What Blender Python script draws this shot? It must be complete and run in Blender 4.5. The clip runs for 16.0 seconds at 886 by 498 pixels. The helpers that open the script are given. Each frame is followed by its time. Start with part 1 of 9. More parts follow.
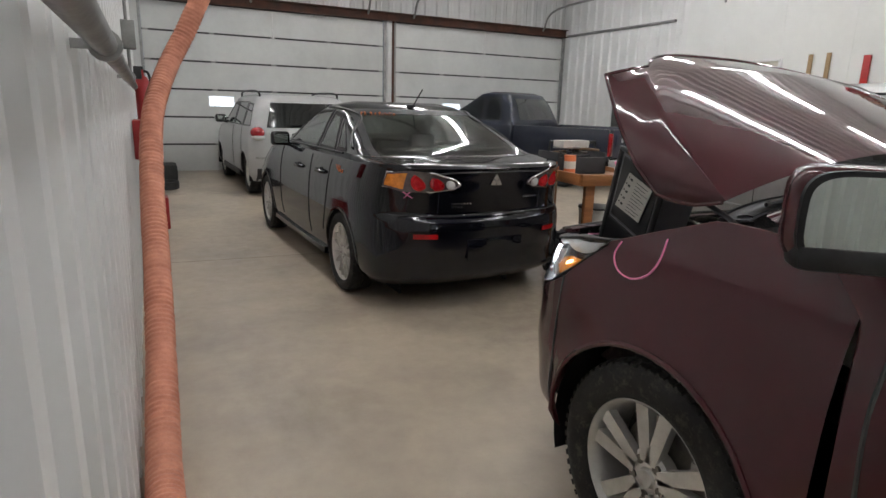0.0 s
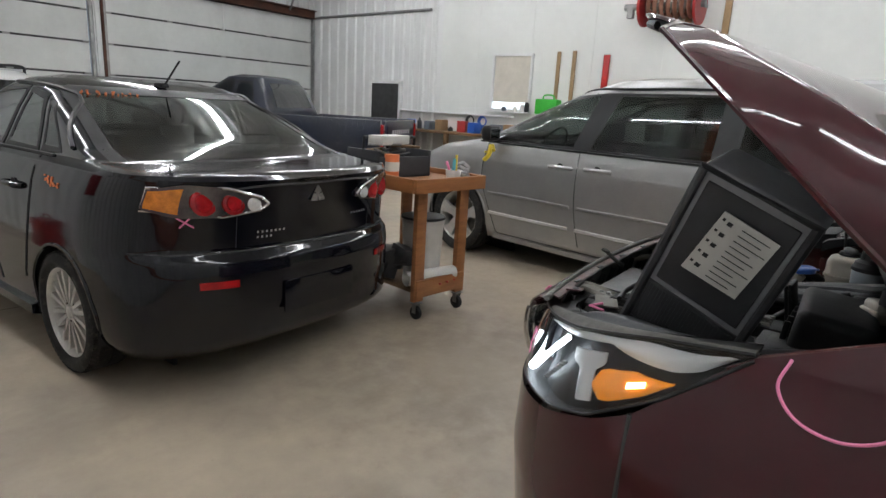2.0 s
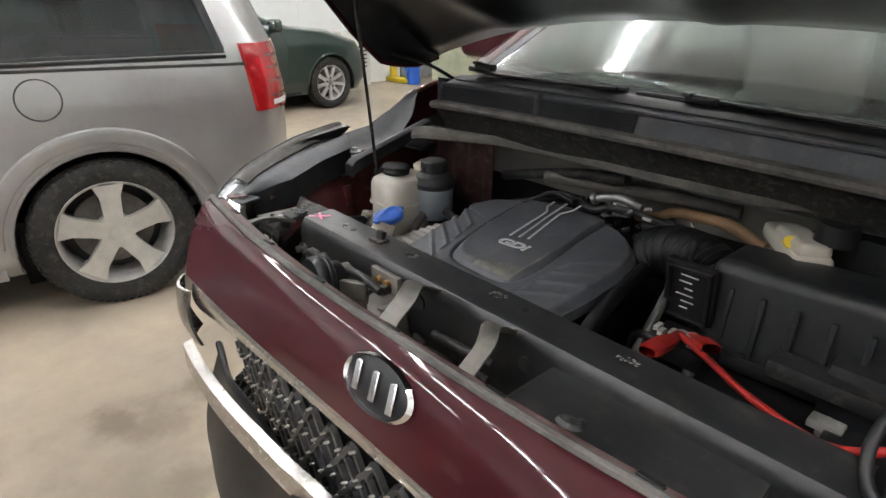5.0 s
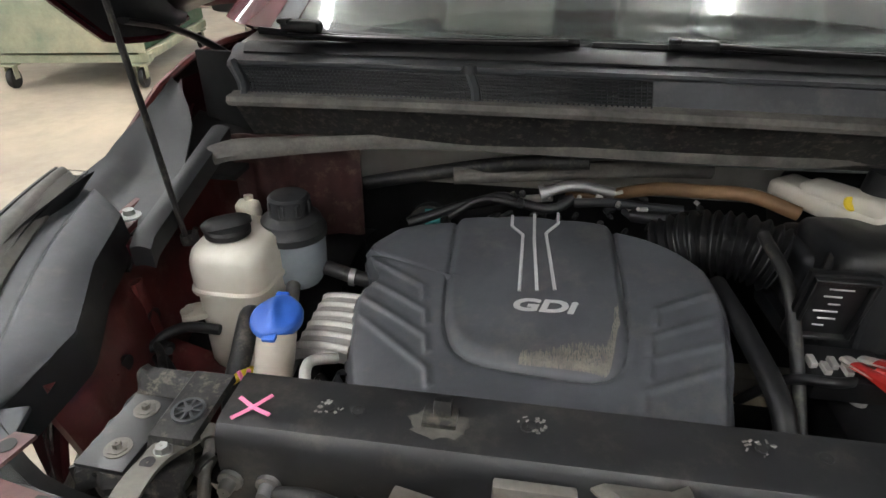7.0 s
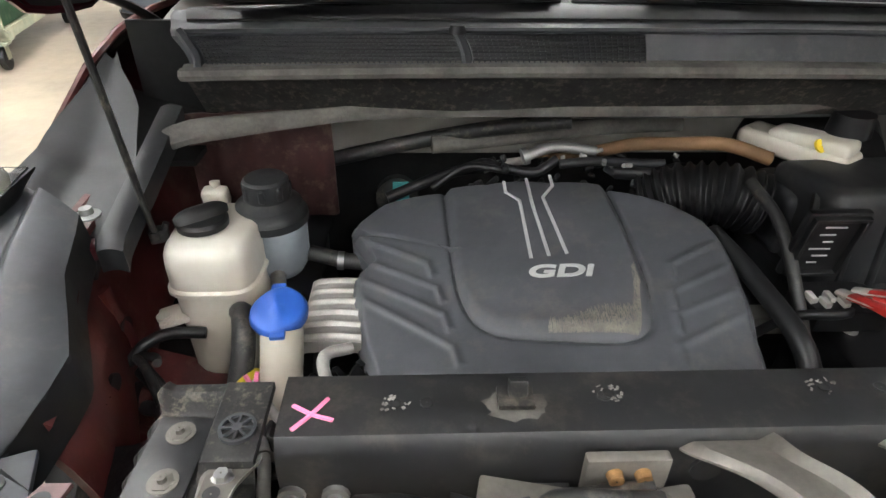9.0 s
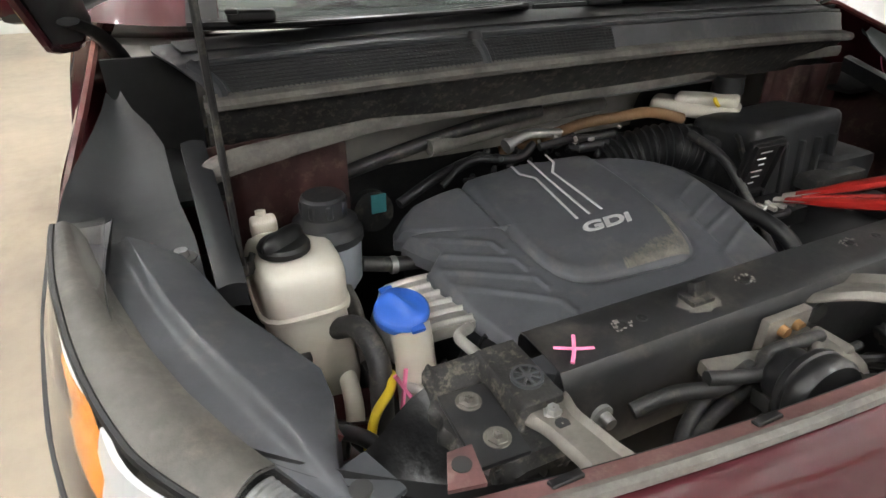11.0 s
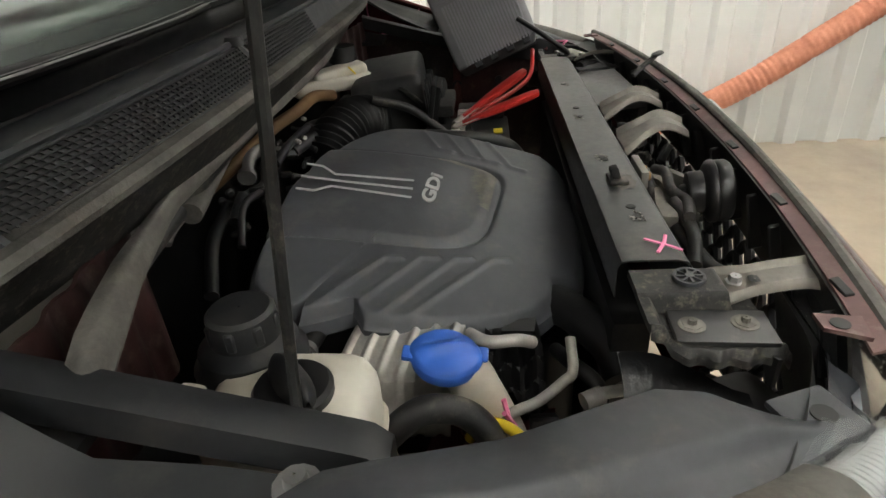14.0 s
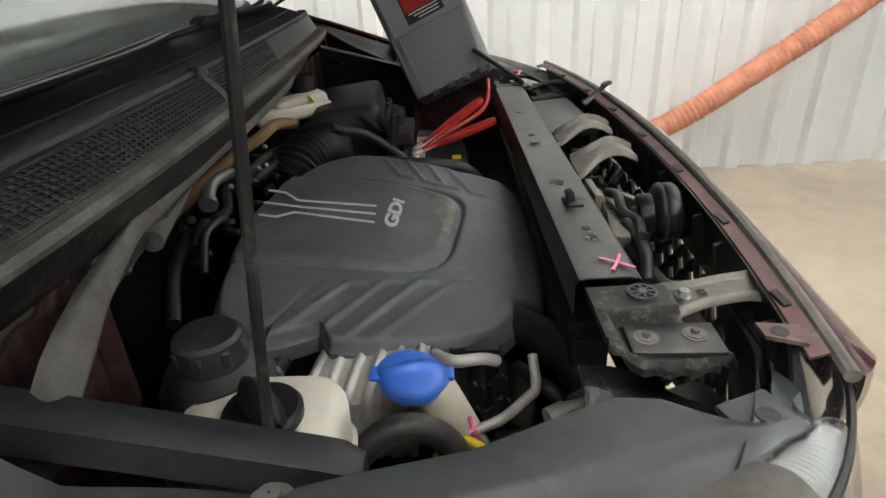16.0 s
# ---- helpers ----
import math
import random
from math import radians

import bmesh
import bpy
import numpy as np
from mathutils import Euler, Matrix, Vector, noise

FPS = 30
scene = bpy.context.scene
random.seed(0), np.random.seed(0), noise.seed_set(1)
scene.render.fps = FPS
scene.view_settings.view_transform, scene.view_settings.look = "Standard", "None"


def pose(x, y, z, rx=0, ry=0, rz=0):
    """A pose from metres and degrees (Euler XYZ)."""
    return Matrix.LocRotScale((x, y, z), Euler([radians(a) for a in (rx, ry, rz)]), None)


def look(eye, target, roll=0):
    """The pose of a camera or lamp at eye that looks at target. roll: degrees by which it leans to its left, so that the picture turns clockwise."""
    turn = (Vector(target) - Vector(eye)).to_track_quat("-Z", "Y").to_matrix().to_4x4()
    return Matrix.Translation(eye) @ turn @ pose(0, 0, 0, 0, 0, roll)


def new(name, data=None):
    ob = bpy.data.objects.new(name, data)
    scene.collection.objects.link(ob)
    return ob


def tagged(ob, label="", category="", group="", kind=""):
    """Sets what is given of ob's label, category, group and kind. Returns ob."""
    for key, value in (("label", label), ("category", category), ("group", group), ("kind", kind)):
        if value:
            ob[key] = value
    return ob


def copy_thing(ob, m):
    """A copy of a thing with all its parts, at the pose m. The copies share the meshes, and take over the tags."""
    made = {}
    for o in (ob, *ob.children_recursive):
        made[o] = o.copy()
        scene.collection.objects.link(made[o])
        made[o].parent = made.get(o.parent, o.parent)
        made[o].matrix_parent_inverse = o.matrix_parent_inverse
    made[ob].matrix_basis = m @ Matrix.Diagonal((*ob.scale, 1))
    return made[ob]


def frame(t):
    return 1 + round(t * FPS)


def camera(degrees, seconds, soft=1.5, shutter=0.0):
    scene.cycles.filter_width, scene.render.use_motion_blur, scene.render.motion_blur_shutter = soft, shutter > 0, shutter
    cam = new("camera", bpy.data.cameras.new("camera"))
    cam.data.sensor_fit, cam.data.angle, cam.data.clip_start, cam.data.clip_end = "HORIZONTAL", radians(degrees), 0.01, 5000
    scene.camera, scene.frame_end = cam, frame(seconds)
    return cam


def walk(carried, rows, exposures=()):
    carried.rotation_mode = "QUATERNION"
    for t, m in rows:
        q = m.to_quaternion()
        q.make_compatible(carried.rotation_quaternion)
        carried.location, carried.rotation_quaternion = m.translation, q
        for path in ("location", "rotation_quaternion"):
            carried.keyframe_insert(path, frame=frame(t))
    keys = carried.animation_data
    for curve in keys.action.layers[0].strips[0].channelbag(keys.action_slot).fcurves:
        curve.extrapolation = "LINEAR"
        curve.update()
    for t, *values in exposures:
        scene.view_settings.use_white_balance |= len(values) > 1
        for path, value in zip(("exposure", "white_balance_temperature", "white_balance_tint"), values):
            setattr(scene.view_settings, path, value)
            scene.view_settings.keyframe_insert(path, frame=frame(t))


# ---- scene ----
cam = camera(74.1, 16.0)
PATH = [
    (0, (-1.986, 0.374, 1.464), (-1.114, 2.111, 0.991), 1.7),
    (0.5, (-1.992, 0.625, 1.436), (-0.974, 2.284, 0.975), 2.0),
    (1, (-1.961, 0.907, 1.428), (-0.857, 2.508, 0.964), 1.3),
    (1.5, (-1.86, 1.27, 1.424), (-0.578, 2.73, 0.946), 2.1),
    (2, (-1.696, 1.635, 1.422), (-0.164, 2.831, 0.951), 3.3),
    (2.5, (-1.54, 2.014, 1.404), (0.238, 2.776, 0.896), 2.8),
    (3, (-1.324, 2.276, 1.381), (0.573, 2.54, 0.808), 3.8),
    (3.5, (-1.074, 2.476, 1.403), (0.802, 2.298, 0.731), 4.0),
    (4, (-0.806, 2.639, 1.381), (0.979, 2.027, 0.717), 2.4),
    (4.5, (-0.57, 2.737, 1.404), (1.017, 1.765, 0.672), 2.1),
    (5, (-0.281, 2.733, 1.42), (1.055, 1.478, 0.62), 1.2),
    (5.2, (-0.185, 2.721, 1.435), (1.037, 1.379, 0.595), 1.5),
    (7.3, (0.54, 2.498, 1.406), (0.679, 0.782, 0.388), -0.2),
    (7.5, (0.554, 2.487, 1.402), (0.64, 0.775, 0.371), -0.7),
    (8, (0.584, 2.482, 1.394), (0.601, 0.785, 0.335), -1.1),
    (8.5, (0.61, 2.486, 1.394), (0.585, 0.804, 0.311), -0.3),
    (9, (0.642, 2.494, 1.394), (0.564, 0.816, 0.31), 1.0),
    (9.5, (0.692, 2.523, 1.394), (0.559, 0.841, 0.32), 2.3),
    (10, (0.782, 2.593, 1.382), (0.526, 0.899, 0.349), 2.5),
    (10.2, (0.826, 2.615, 1.377), (0.501, 0.92, 0.367), 2.3),
    (12.3, (1.347, 2.125, 1.337), (-0.194, 1.316, 0.351), -2.1),
    (12.5, (1.344, 2.087, 1.33), (-0.265, 1.429, 0.34), -2.0),
    (13, (1.298, 2.0, 1.324), (-0.386, 1.581, 0.33), -3.9),
    (13.5, (1.296, 1.963, 1.324), (-0.417, 1.722, 0.32), -4.0),
    (14, (1.332, 1.935, 1.327), (-0.396, 1.774, 0.333), -4.3),
    (14.5, (1.345, 1.924, 1.332), (-0.4, 1.812, 0.361), -5.8),
    (15, (1.345, 1.923, 1.332), (-0.416, 1.857, 0.386), -4.9),
    (15.5, (1.348, 1.928, 1.331), (-0.422, 1.895, 0.399), -4.1),
    (16, (1.352, 1.93, 1.332), (-0.422, 1.911, 0.41), -3.1),
]
walk(cam, [(t, look(eye, target, roll)) for t, eye, target, roll in PATH], [(0, 0.07, 6500, 9), (2.0, 0.16, 6300, 7), (3.0, 0.52, 6150, 7), (3.6, 0.68, 6200, 8), (4.2, 0.82, 6200, 8), (5.2, 1.18, 6500, 7), (7.3, 1.54, 6500, 6), (8.2, 1.88, 6500, 6), (10.2, 1.78, 6600, 6), (12.3, 1.26, 6900, 5), (13.2, 0.99, 7100, 3), (15.2, 1.22, 6700, 3), (16, 1.22, 6650, 3)])

# ---- light ----
world = bpy.data.worlds.new("world")
scene.world = world
world.use_nodes = True
world.node_tree.nodes["Background"].inputs[0].default_value = (0.75, 0.85, 1.0, 1)
world.node_tree.nodes["Background"].inputs[1].default_value = 0.35
TUBE_POWER = 27.0


# ---- materials ----
def mat(name, color, rough=0.5, metal=0.0, coat=0.0, vary=0.12, scale=6.0, bump=0.0, bscale=60.0, alt=None, spec=0.5,
        trans=0.0, emit=None, estr=0.0, ior=1.45, stretch=(1, 1, 1), dust=0.0, rvary=0.1):
    """A node material: base colour varied at two scales, roughness varied, fine bump."""
    m = bpy.data.materials.new(name)
    m.use_nodes = True
    nt = m.node_tree
    b = nt.nodes["Principled BSDF"]
    b.inputs["Metallic"].default_value = metal
    b.inputs["Roughness"].default_value = rough
    b.inputs["Coat Weight"].default_value = coat
    b.inputs["Coat Roughness"].default_value = 0.04
    b.inputs["IOR"].default_value = ior
    b.inputs["Specular IOR Level"].default_value = spec
    b.inputs["Transmission Weight"].default_value = trans
    if emit:
        b.inputs["Emission Color"].default_value = (*emit, 1)
        b.inputs["Emission Strength"].default_value = estr
    c = (*color, 1)
    b.inputs["Base Color"].default_value = c
    if vary <= 0 and bump <= 0:
        return m
    tc = nt.nodes.new("ShaderNodeTexCoord")
    mp = nt.nodes.new("ShaderNodeMapping")
    mp.inputs["Scale"].default_value = stretch
    nt.links.new(tc.outputs["Object"], mp.inputs["Vector"])

    def noise_node(s, d, r=0.6):
        n = nt.nodes.new("ShaderNodeTexNoise")
        n.inputs["Scale"].default_value = s
        n.inputs["Detail"].default_value = d
        n.inputs["Roughness"].default_value = r
        nt.links.new(mp.outputs["Vector"], n.inputs["Vector"])
        return n

    def ramp(src, lo, hi, c0, c1):
        r = nt.nodes.new("ShaderNodeValToRGB")
        r.color_ramp.elements[0].position, r.color_ramp.elements[1].position = lo, hi
        r.color_ramp.elements[0].color, r.color_ramp.elements[1].color = c0, c1
        nt.links.new(src, r.inputs["Fac"])
        return r

    big, small = noise_node(scale, 4), noise_node(scale * 9, 5, 0.7)
    alt = alt or tuple(v * (1 - 2.2 * vary) for v in color)
    if vary > 0:
        r1 = ramp(big.outputs["Fac"], 0.35, 0.7, c, (*alt, 1))
        mx = nt.nodes.new("ShaderNodeMix")
        mx.data_type, mx.blend_type = "RGBA", "MULTIPLY"
        r2 = ramp(small.outputs["Fac"], 0.3, 0.75, (1, 1, 1, 1), (1 - vary, 1 - vary, 1 - vary, 1))
        mx.inputs["Factor"].default_value = 1.0
        nt.links.new(r1.outputs["Color"], mx.inputs["A"])
        nt.links.new(r2.outputs["Color"], mx.inputs["B"])
        out = mx.outputs["Result"]
        if dust > 0:
            dn = noise_node(scale * 2.3, 8, 0.75)
            dr = ramp(dn.outputs["Fac"], 0.52, 0.78, (0, 0, 0, 1), (dust, dust, dust, 1))
            dm = nt.nodes.new("ShaderNodeMix")
            dm.data_type = "RGBA"
            nt.links.new(dr.outputs["Color"], dm.inputs["Factor"])
            nt.links.new(out, dm.inputs["A"])
            dm.inputs["B"].default_value = (0.30, 0.26, 0.20, 1)
            out = dm.outputs["Result"]
        nt.links.new(out, b.inputs["Base Color"])
        rr = nt.nodes.new("ShaderNodeMapRange")
        rr.inputs["To Min"].default_value = max(0.0, rough - rvary * rough)
        rr.inputs["To Max"].default_value = min(1.0, rough + rvary)
        nt.links.new(small.outputs["Fac"], rr.inputs["Value"])
        nt.links.new(rr.outputs["Result"], b.inputs["Roughness"])
    if bump > 0:
        bn = noise_node(bscale, 4)
        bp = nt.nodes.new("ShaderNodeBump")
        bp.inputs["Strength"].default_value = bump
        bp.inputs["Distance"].default_value = min(0.01, 0.5 / bscale)
        nt.links.new(bn.outputs["Fac"], bp.inputs["Height"])
        nt.links.new(bp.outputs["Normal"], b.inputs["Normal"])
    return m


M = {}
M["floor"] = mat("concrete", (0.47, 0.395, 0.296), 0.32, vary=0.12, scale=0.9, bump=0.10, bscale=18, alt=(0.32, 0.268, 0.214), rvary=0.25)
M["wall"] = mat("white_panel", (0.72, 0.73, 0.70), 0.38, vary=0.04, scale=0.8, bump=0.03, bscale=8, rvary=0.15)
M["wallrib"] = mat("white_ribbed_steel", (0.72, 0.725, 0.71), 0.35, vary=0.05, scale=1.2, bump=0.03, bscale=10)
M["ceil"] = mat("ceiling_steel", (0.75, 0.75, 0.73), 0.4, vary=0.05, scale=0.8)
M["door"] = mat("garage_panel", (0.70, 0.71, 0.69), 0.45, vary=0.07, scale=1.1, bump=0.05, bscale=40)
M["seam"] = mat("dark_joint", (0.05, 0.05, 0.05), 0.7, vary=0.2)
M["rust"] = mat("rusty_beam", (0.115, 0.042, 0.024), 0.75, vary=0.3, scale=3, bump=0.2, bscale=30, alt=(0.05, 0.03, 0.022))
M["gloss"] = mat("worn_black_enamel", (0.025, 0.0255, 0.027), 0.28, vary=0.2, scale=9, dust=0.18, spec=0.75, rvary=0.2)
M["railblack"] = mat("black_rail_plastic", (0.020, 0.021, 0.023), 0.46, vary=0.15, scale=5, bump=0.25, bscale=900, dust=0.10)
M["brow"] = mat("white_lamp_brow", (0.88, 0.88, 0.87), 0.25, vary=0.03)
M["reflector"] = mat("lamp_reflector", (0.50, 0.54, 0.60), 0.18, metal=0.6, vary=0.15, scale=25)
M["maroon_dark"] = mat("dusty_dark_maroon", (0.050, 0.020, 0.019), 0.4, vary=0.3, scale=10, dust=0.35)
M["flange"] = mat("dusty_maroon_plastic", (0.15, 0.072, 0.068), 0.45, vary=0.25, scale=12, alt=(0.08, 0.04, 0.04), dust=0.45)
M["band"] = mat("weathered_rubber_band", (0.125, 0.118, 0.105), 0.6, vary=0.25, scale=12, bump=0.12, bscale=150, dust=0.25)
M["steel"] = mat("galvanised_steel", (0.42, 0.42, 0.41), 0.4, metal=0.8, vary=0.15, scale=8)
M["pipe"] = mat("grey_pipe", (0.30, 0.30, 0.29), 0.45, metal=0.4, vary=0.15, scale=7)
M["hose"] = mat("orange_hose", (0.64, 0.27, 0.17), 0.6, vary=0.2, scale=14, bump=0.15, bscale=80, alt=(0.46, 0.17, 0.105))
M["reelhose"] = mat("faded_hose_rubber", (0.33, 0.165, 0.11), 0.6, vary=0.25, scale=9, alt=(0.20, 0.09, 0.06))
M["red"] = mat("red_enamel", (0.38, 0.02, 0.02), 0.35, vary=0.1, coat=0.3)
M["black"] = mat("black_plastic", (0.013, 0.013, 0.014), 0.42, vary=0.2, scale=9, bump=0.06, bscale=220)
M["satin"] = mat("satin_black", (0.016, 0.016, 0.017), 0.30, vary=0.2, scale=9, dust=0.07)
M["bay"] = mat("dusty_black_plastic", (0.030, 0.030, 0.030), 0.45, vary=0.3, scale=14, bump=0.2, bscale=300, dust=0.42)
M["cover"] = mat("engine_cover_plastic", (0.082, 0.086, 0.096), 0.40, vary=0.14, scale=6, bump=0.25, bscale=1200, dust=0.22)
M["trim"] = mat("grey_trim_plastic", (0.046, 0.049, 0.055), 0.44, vary=0.16, scale=8, bump=0.25, bscale=1200, dust=0.16)
M["seal"] = mat("dusty_rubber_seal", (0.155, 0.146, 0.132), 0.75, vary=0.3, scale=14, bump=0.3, bscale=160, alt=(0.07, 0.067, 0.062), dust=0.25)
M["rubber"] = mat("tyre_rubber", (0.022, 0.021, 0.020), 0.75, vary=0.2, scale=12, bump=0.15, bscale=120, dust=0.3)
M["alloy"] = mat("silver_alloy", (0.66, 0.65, 0.62), 0.34, metal=0.55, vary=0.08, scale=14)
M["satinchrome"] = mat("satin_chrome", (0.62, 0.60, 0.57), 0.22, metal=0.9, vary=0.08, scale=9)
M["chrome"] = mat("chrome", (0.75, 0.75, 0.76), 0.08, metal=1.0, vary=0.05)
M["maroon"] = mat("maroon_paint", (0.054, 0.0088, 0.0130), 0.5, metal=0.0, coat=1.0, vary=0.05, scale=4, rvary=0.03, spec=0.07)
M["maroon_in"] = mat("dull_maroon_primer", (0.13, 0.027, 0.026), 0.26, vary=0.3, scale=8, dust=0.32)
M["blackpaint"] = mat("black_paint", (0.004, 0.0045, 0.008), 0.06, coat=0.25, vary=0.05, rvary=0.03, spec=0.5)
M["silver"] = mat("silver_grey_paint", (0.35, 0.345, 0.34), 0.30, metal=0.55, coat=0.9, vary=0.04, scale=5, rvary=0.03)
M["white"] = mat("white_paint", (0.48, 0.48, 0.475), 0.3, coat=0.8, vary=0.04)
M["navy"] = mat("navy_paint", (0.010, 0.014, 0.030), 0.25, coat=1.0, vary=0.06)
M["green"] = mat("dark_green_paint", (0.030, 0.048, 0.042), 0.3, metal=0.3, coat=0.8, vary=0.06)
M["glass"] = mat("tinted_glass", (0.42, 0.47, 0.45), 0.02, trans=1.0, vary=0, ior=1.45)
M["privacy"] = mat("dark_privacy_glass", (0.16, 0.18, 0.175), 0.02, trans=1.0, vary=0, ior=1.45)
M["clear"] = mat("windscreen_glass", (0.80, 0.86, 0.83), 0.02, trans=0.91, vary=0.10, scale=5, ior=1.5)
M["lens"] = mat("clear_lens", (0.95, 0.96, 0.97), 0.03, trans=1.0, vary=0, ior=1.35)
M["redlens"] = mat("red_lens", (0.42, 0.008, 0.012), 0.10, coat=1.0, vary=0.15, scale=30)
M["amber"] = mat("amber_lens", (0.75, 0.20, 0.01), 0.12, coat=1.0, vary=0.2, scale=30, emit=(1.0, 0.36, 0.03), estr=0.32)
M["amberdim"] = mat("amber_lens_off", (0.75, 0.25, 0.03), 0.12, coat=1.0, vary=0.2, scale=30)
M["amberhot"] = mat("lit_bulb", (1, 0.6, 0.2), 0.3, vary=0, emit=(1.0, 0.72, 0.30), estr=7)
M["drl"] = mat("lit_daytime_strip", (1, 1, 1), 0.3, vary=0, emit=(0.85, 0.93, 1.0), estr=11)
M["tube"] = mat("lit_fluorescent_tube", (1, 1, 1), 0.4, vary=0, emit=(0.985, 0.97, 1.0), estr=TUBE_POWER)
M["fixture"] = mat("white_lamp_housing", (0.75, 0.75, 0.74), 0.4, vary=0.03)
M["wood"] = mat("varnished_wood", (0.40, 0.165, 0.055), 0.42, vary=0.2, scale=3, bump=0.08, bscale=40, stretch=(1, 1, 8), alt=(0.28, 0.11, 0.04), coat=0.3)
M["wooddark"] = mat("worn_plywood", (0.23, 0.135, 0.065), 0.6, vary=0.2, scale=5, bump=0.1, bscale=50)
M["pail"] = mat("white_plastic", (0.72, 0.71, 0.67), 0.4, vary=0.06, scale=8)
M["tank"] = mat("milky_plastic", (0.60, 0.575, 0.505), 0.38, vary=0.08, scale=6, alt=(0.50, 0.45, 0.36), dust=0.08)
M["blue"] = mat("blue_plastic", (0.035, 0.13, 0.55), 0.35, vary=0.1)
M["pink"] = mat("pink_marker", (0.90, 0.25, 0.45), 0.6, vary=0.05)
M["orangemark"] = mat("orange_marker", (0.80, 0.22, 0.08), 0.6, vary=0.05)
M["label"] = mat("white_label", (0.62, 0.60, 0.55), 0.5, vary=0.05)
M["ink"] = mat("black_ink", (0.02, 0.02, 0.02), 0.6, vary=0)
M["trimsilver"] = mat("bright_side_trim", (0.72, 0.72, 0.71), 0.3, metal=0.4, vary=0.04)
M["stain"] = mat("oil_stain", (0.20, 0.165, 0.12), 0.5, vary=0.4, scale=6, alt=(0.36, 0.31, 0.24))
M["greyink"] = mat("grey_print", (0.48, 0.48, 0.48), 0.4, vary=0.03)
M["alum"] = mat("cast_aluminium", (0.60, 0.58, 0.54), 0.45, metal=0.4, vary=0.2, scale=10, bump=0.15, bscale=90)
M["bracket"] = mat("zinc_bracket", (0.23, 0.215, 0.19), 0.5, metal=0.4, vary=0.2, scale=12, dust=0.3)
M["redclamp"] = mat("red_clamp_rubber", (0.42, 0.022, 0.018), 0.35, vary=0.15)
M["yellow"] = mat("yellow_plastic", (0.75, 0.55, 0.03), 0.45, vary=0.1)
M["greenplastic"] = mat("green_plastic", (0.06, 0.50, 0.05), 0.4, vary=0.08)
M["boxgrey"] = mat("grey_case_plastic", (0.27, 0.27, 0.285), 0.45, vary=0.08, scale=6, bump=0.2, bscale=900)
M["boxdark"] = mat("dark_case_plastic", (0.050, 0.050, 0.054), 0.45, vary=0.12, scale=6, bump=0.2, bscale=900)
M["seat"] = mat("dark_upholstery", (0.035, 0.035, 0.037), 0.8, vary=0.15, bump=0.2, bscale=200)
M["blind"] = mat("cream_blind", (0.62, 0.58, 0.50), 0.7, vary=0.05)
M["card"] = mat("cardboard", (0.36, 0.24, 0.13), 0.8, vary=0.1)
M["bin"] = mat("grey_bin_plastic", (0.13, 0.15, 0.18), 0.5, vary=0.1)
M["sky"] = mat("daylight_pane", (0.8, 0.9, 1), 0.4, vary=0, emit=(0.80, 0.90, 1.0), estr=1.5)
M["mirror"] = mat("mirror_glass", (0.50, 0.55, 0.52), 0.01, metal=1.0, vary=0)
M["dash"] = mat("beige_interior", (0.46, 0.44, 0.40), 0.7, vary=0.08)
# near-black that stands in for the shade inside the hinge wells
M["void"] = mat("well_shade_black", (0.006, 0.006, 0.006), 0.8, vary=0.2)
M["speckled"] = mat("dust_speckled_plastic", (0.032, 0.031, 0.030), 0.6, vary=0.35, scale=30, bump=0.2, bscale=300, dust=0.6)
M["foil"] = mat("black_film", (0.010, 0.010, 0.011), 0.3, vary=0.1, bump=0.35, bscale=25)


# ---- mesh helpers ----
def part(name, bm, material, parent=None, label="", smooth=True, m=None):
    """Links a bmesh as one mesh object under a thing or a part."""
    me = bpy.data.meshes.new(name)
    bmesh.ops.recalc_face_normals(bm, faces=bm.faces)
    bm.to_mesh(me)
    bm.free()
    if smooth:
        me.shade_smooth()
        me.set_sharp_from_angle(angle=radians(38))
    mats = material if isinstance(material, (list, tuple)) else [material]
    for x in mats:
        me.materials.append(M[x])
    ob = new(name, me)
    if parent is not None:
        ob.parent = parent
    if m is not None:
        ob.matrix_basis = m
    if label:
        ob["label"] = label
    return ob


def thing(name, label, category, group="", kind="", m=None):
    ob = new(name)
    ob.empty_display_size = 0.2
    if m is not None:
        ob.matrix_basis = m
    return tagged(ob, label, category, group, kind)


def nb():
    return bmesh.new()


def box(bm, c, s, rot=(0, 0, 0), bev=0.0, seg=2, m=None):
    mm = (m or Matrix()) @ pose(*c, *rot) @ Matrix.Diagonal((*s, 1))
    r = bmesh.ops.create_cube(bm, size=1, matrix=mm)
    if bev > 0:
        es = list({e for v in r["verts"] for e in v.link_edges})
        bmesh.ops.bevel(bm, geom=es, offset=bev, segments=seg, affect="EDGES", profile=0.6)
    return bm


def cyl(bm, a, b, r, r2=None, seg=20, caps=True):
    a, b = Vector(a), Vector(b)
    d = b - a
    mm = Matrix.Translation((a + b) / 2) @ d.to_track_quat("Z", "Y").to_matrix().to_4x4()
    bmesh.ops.create_cone(bm, cap_ends=caps, segments=seg, radius1=r, radius2=r if r2 is None else r2, depth=d.length, matrix=mm)
    return bm


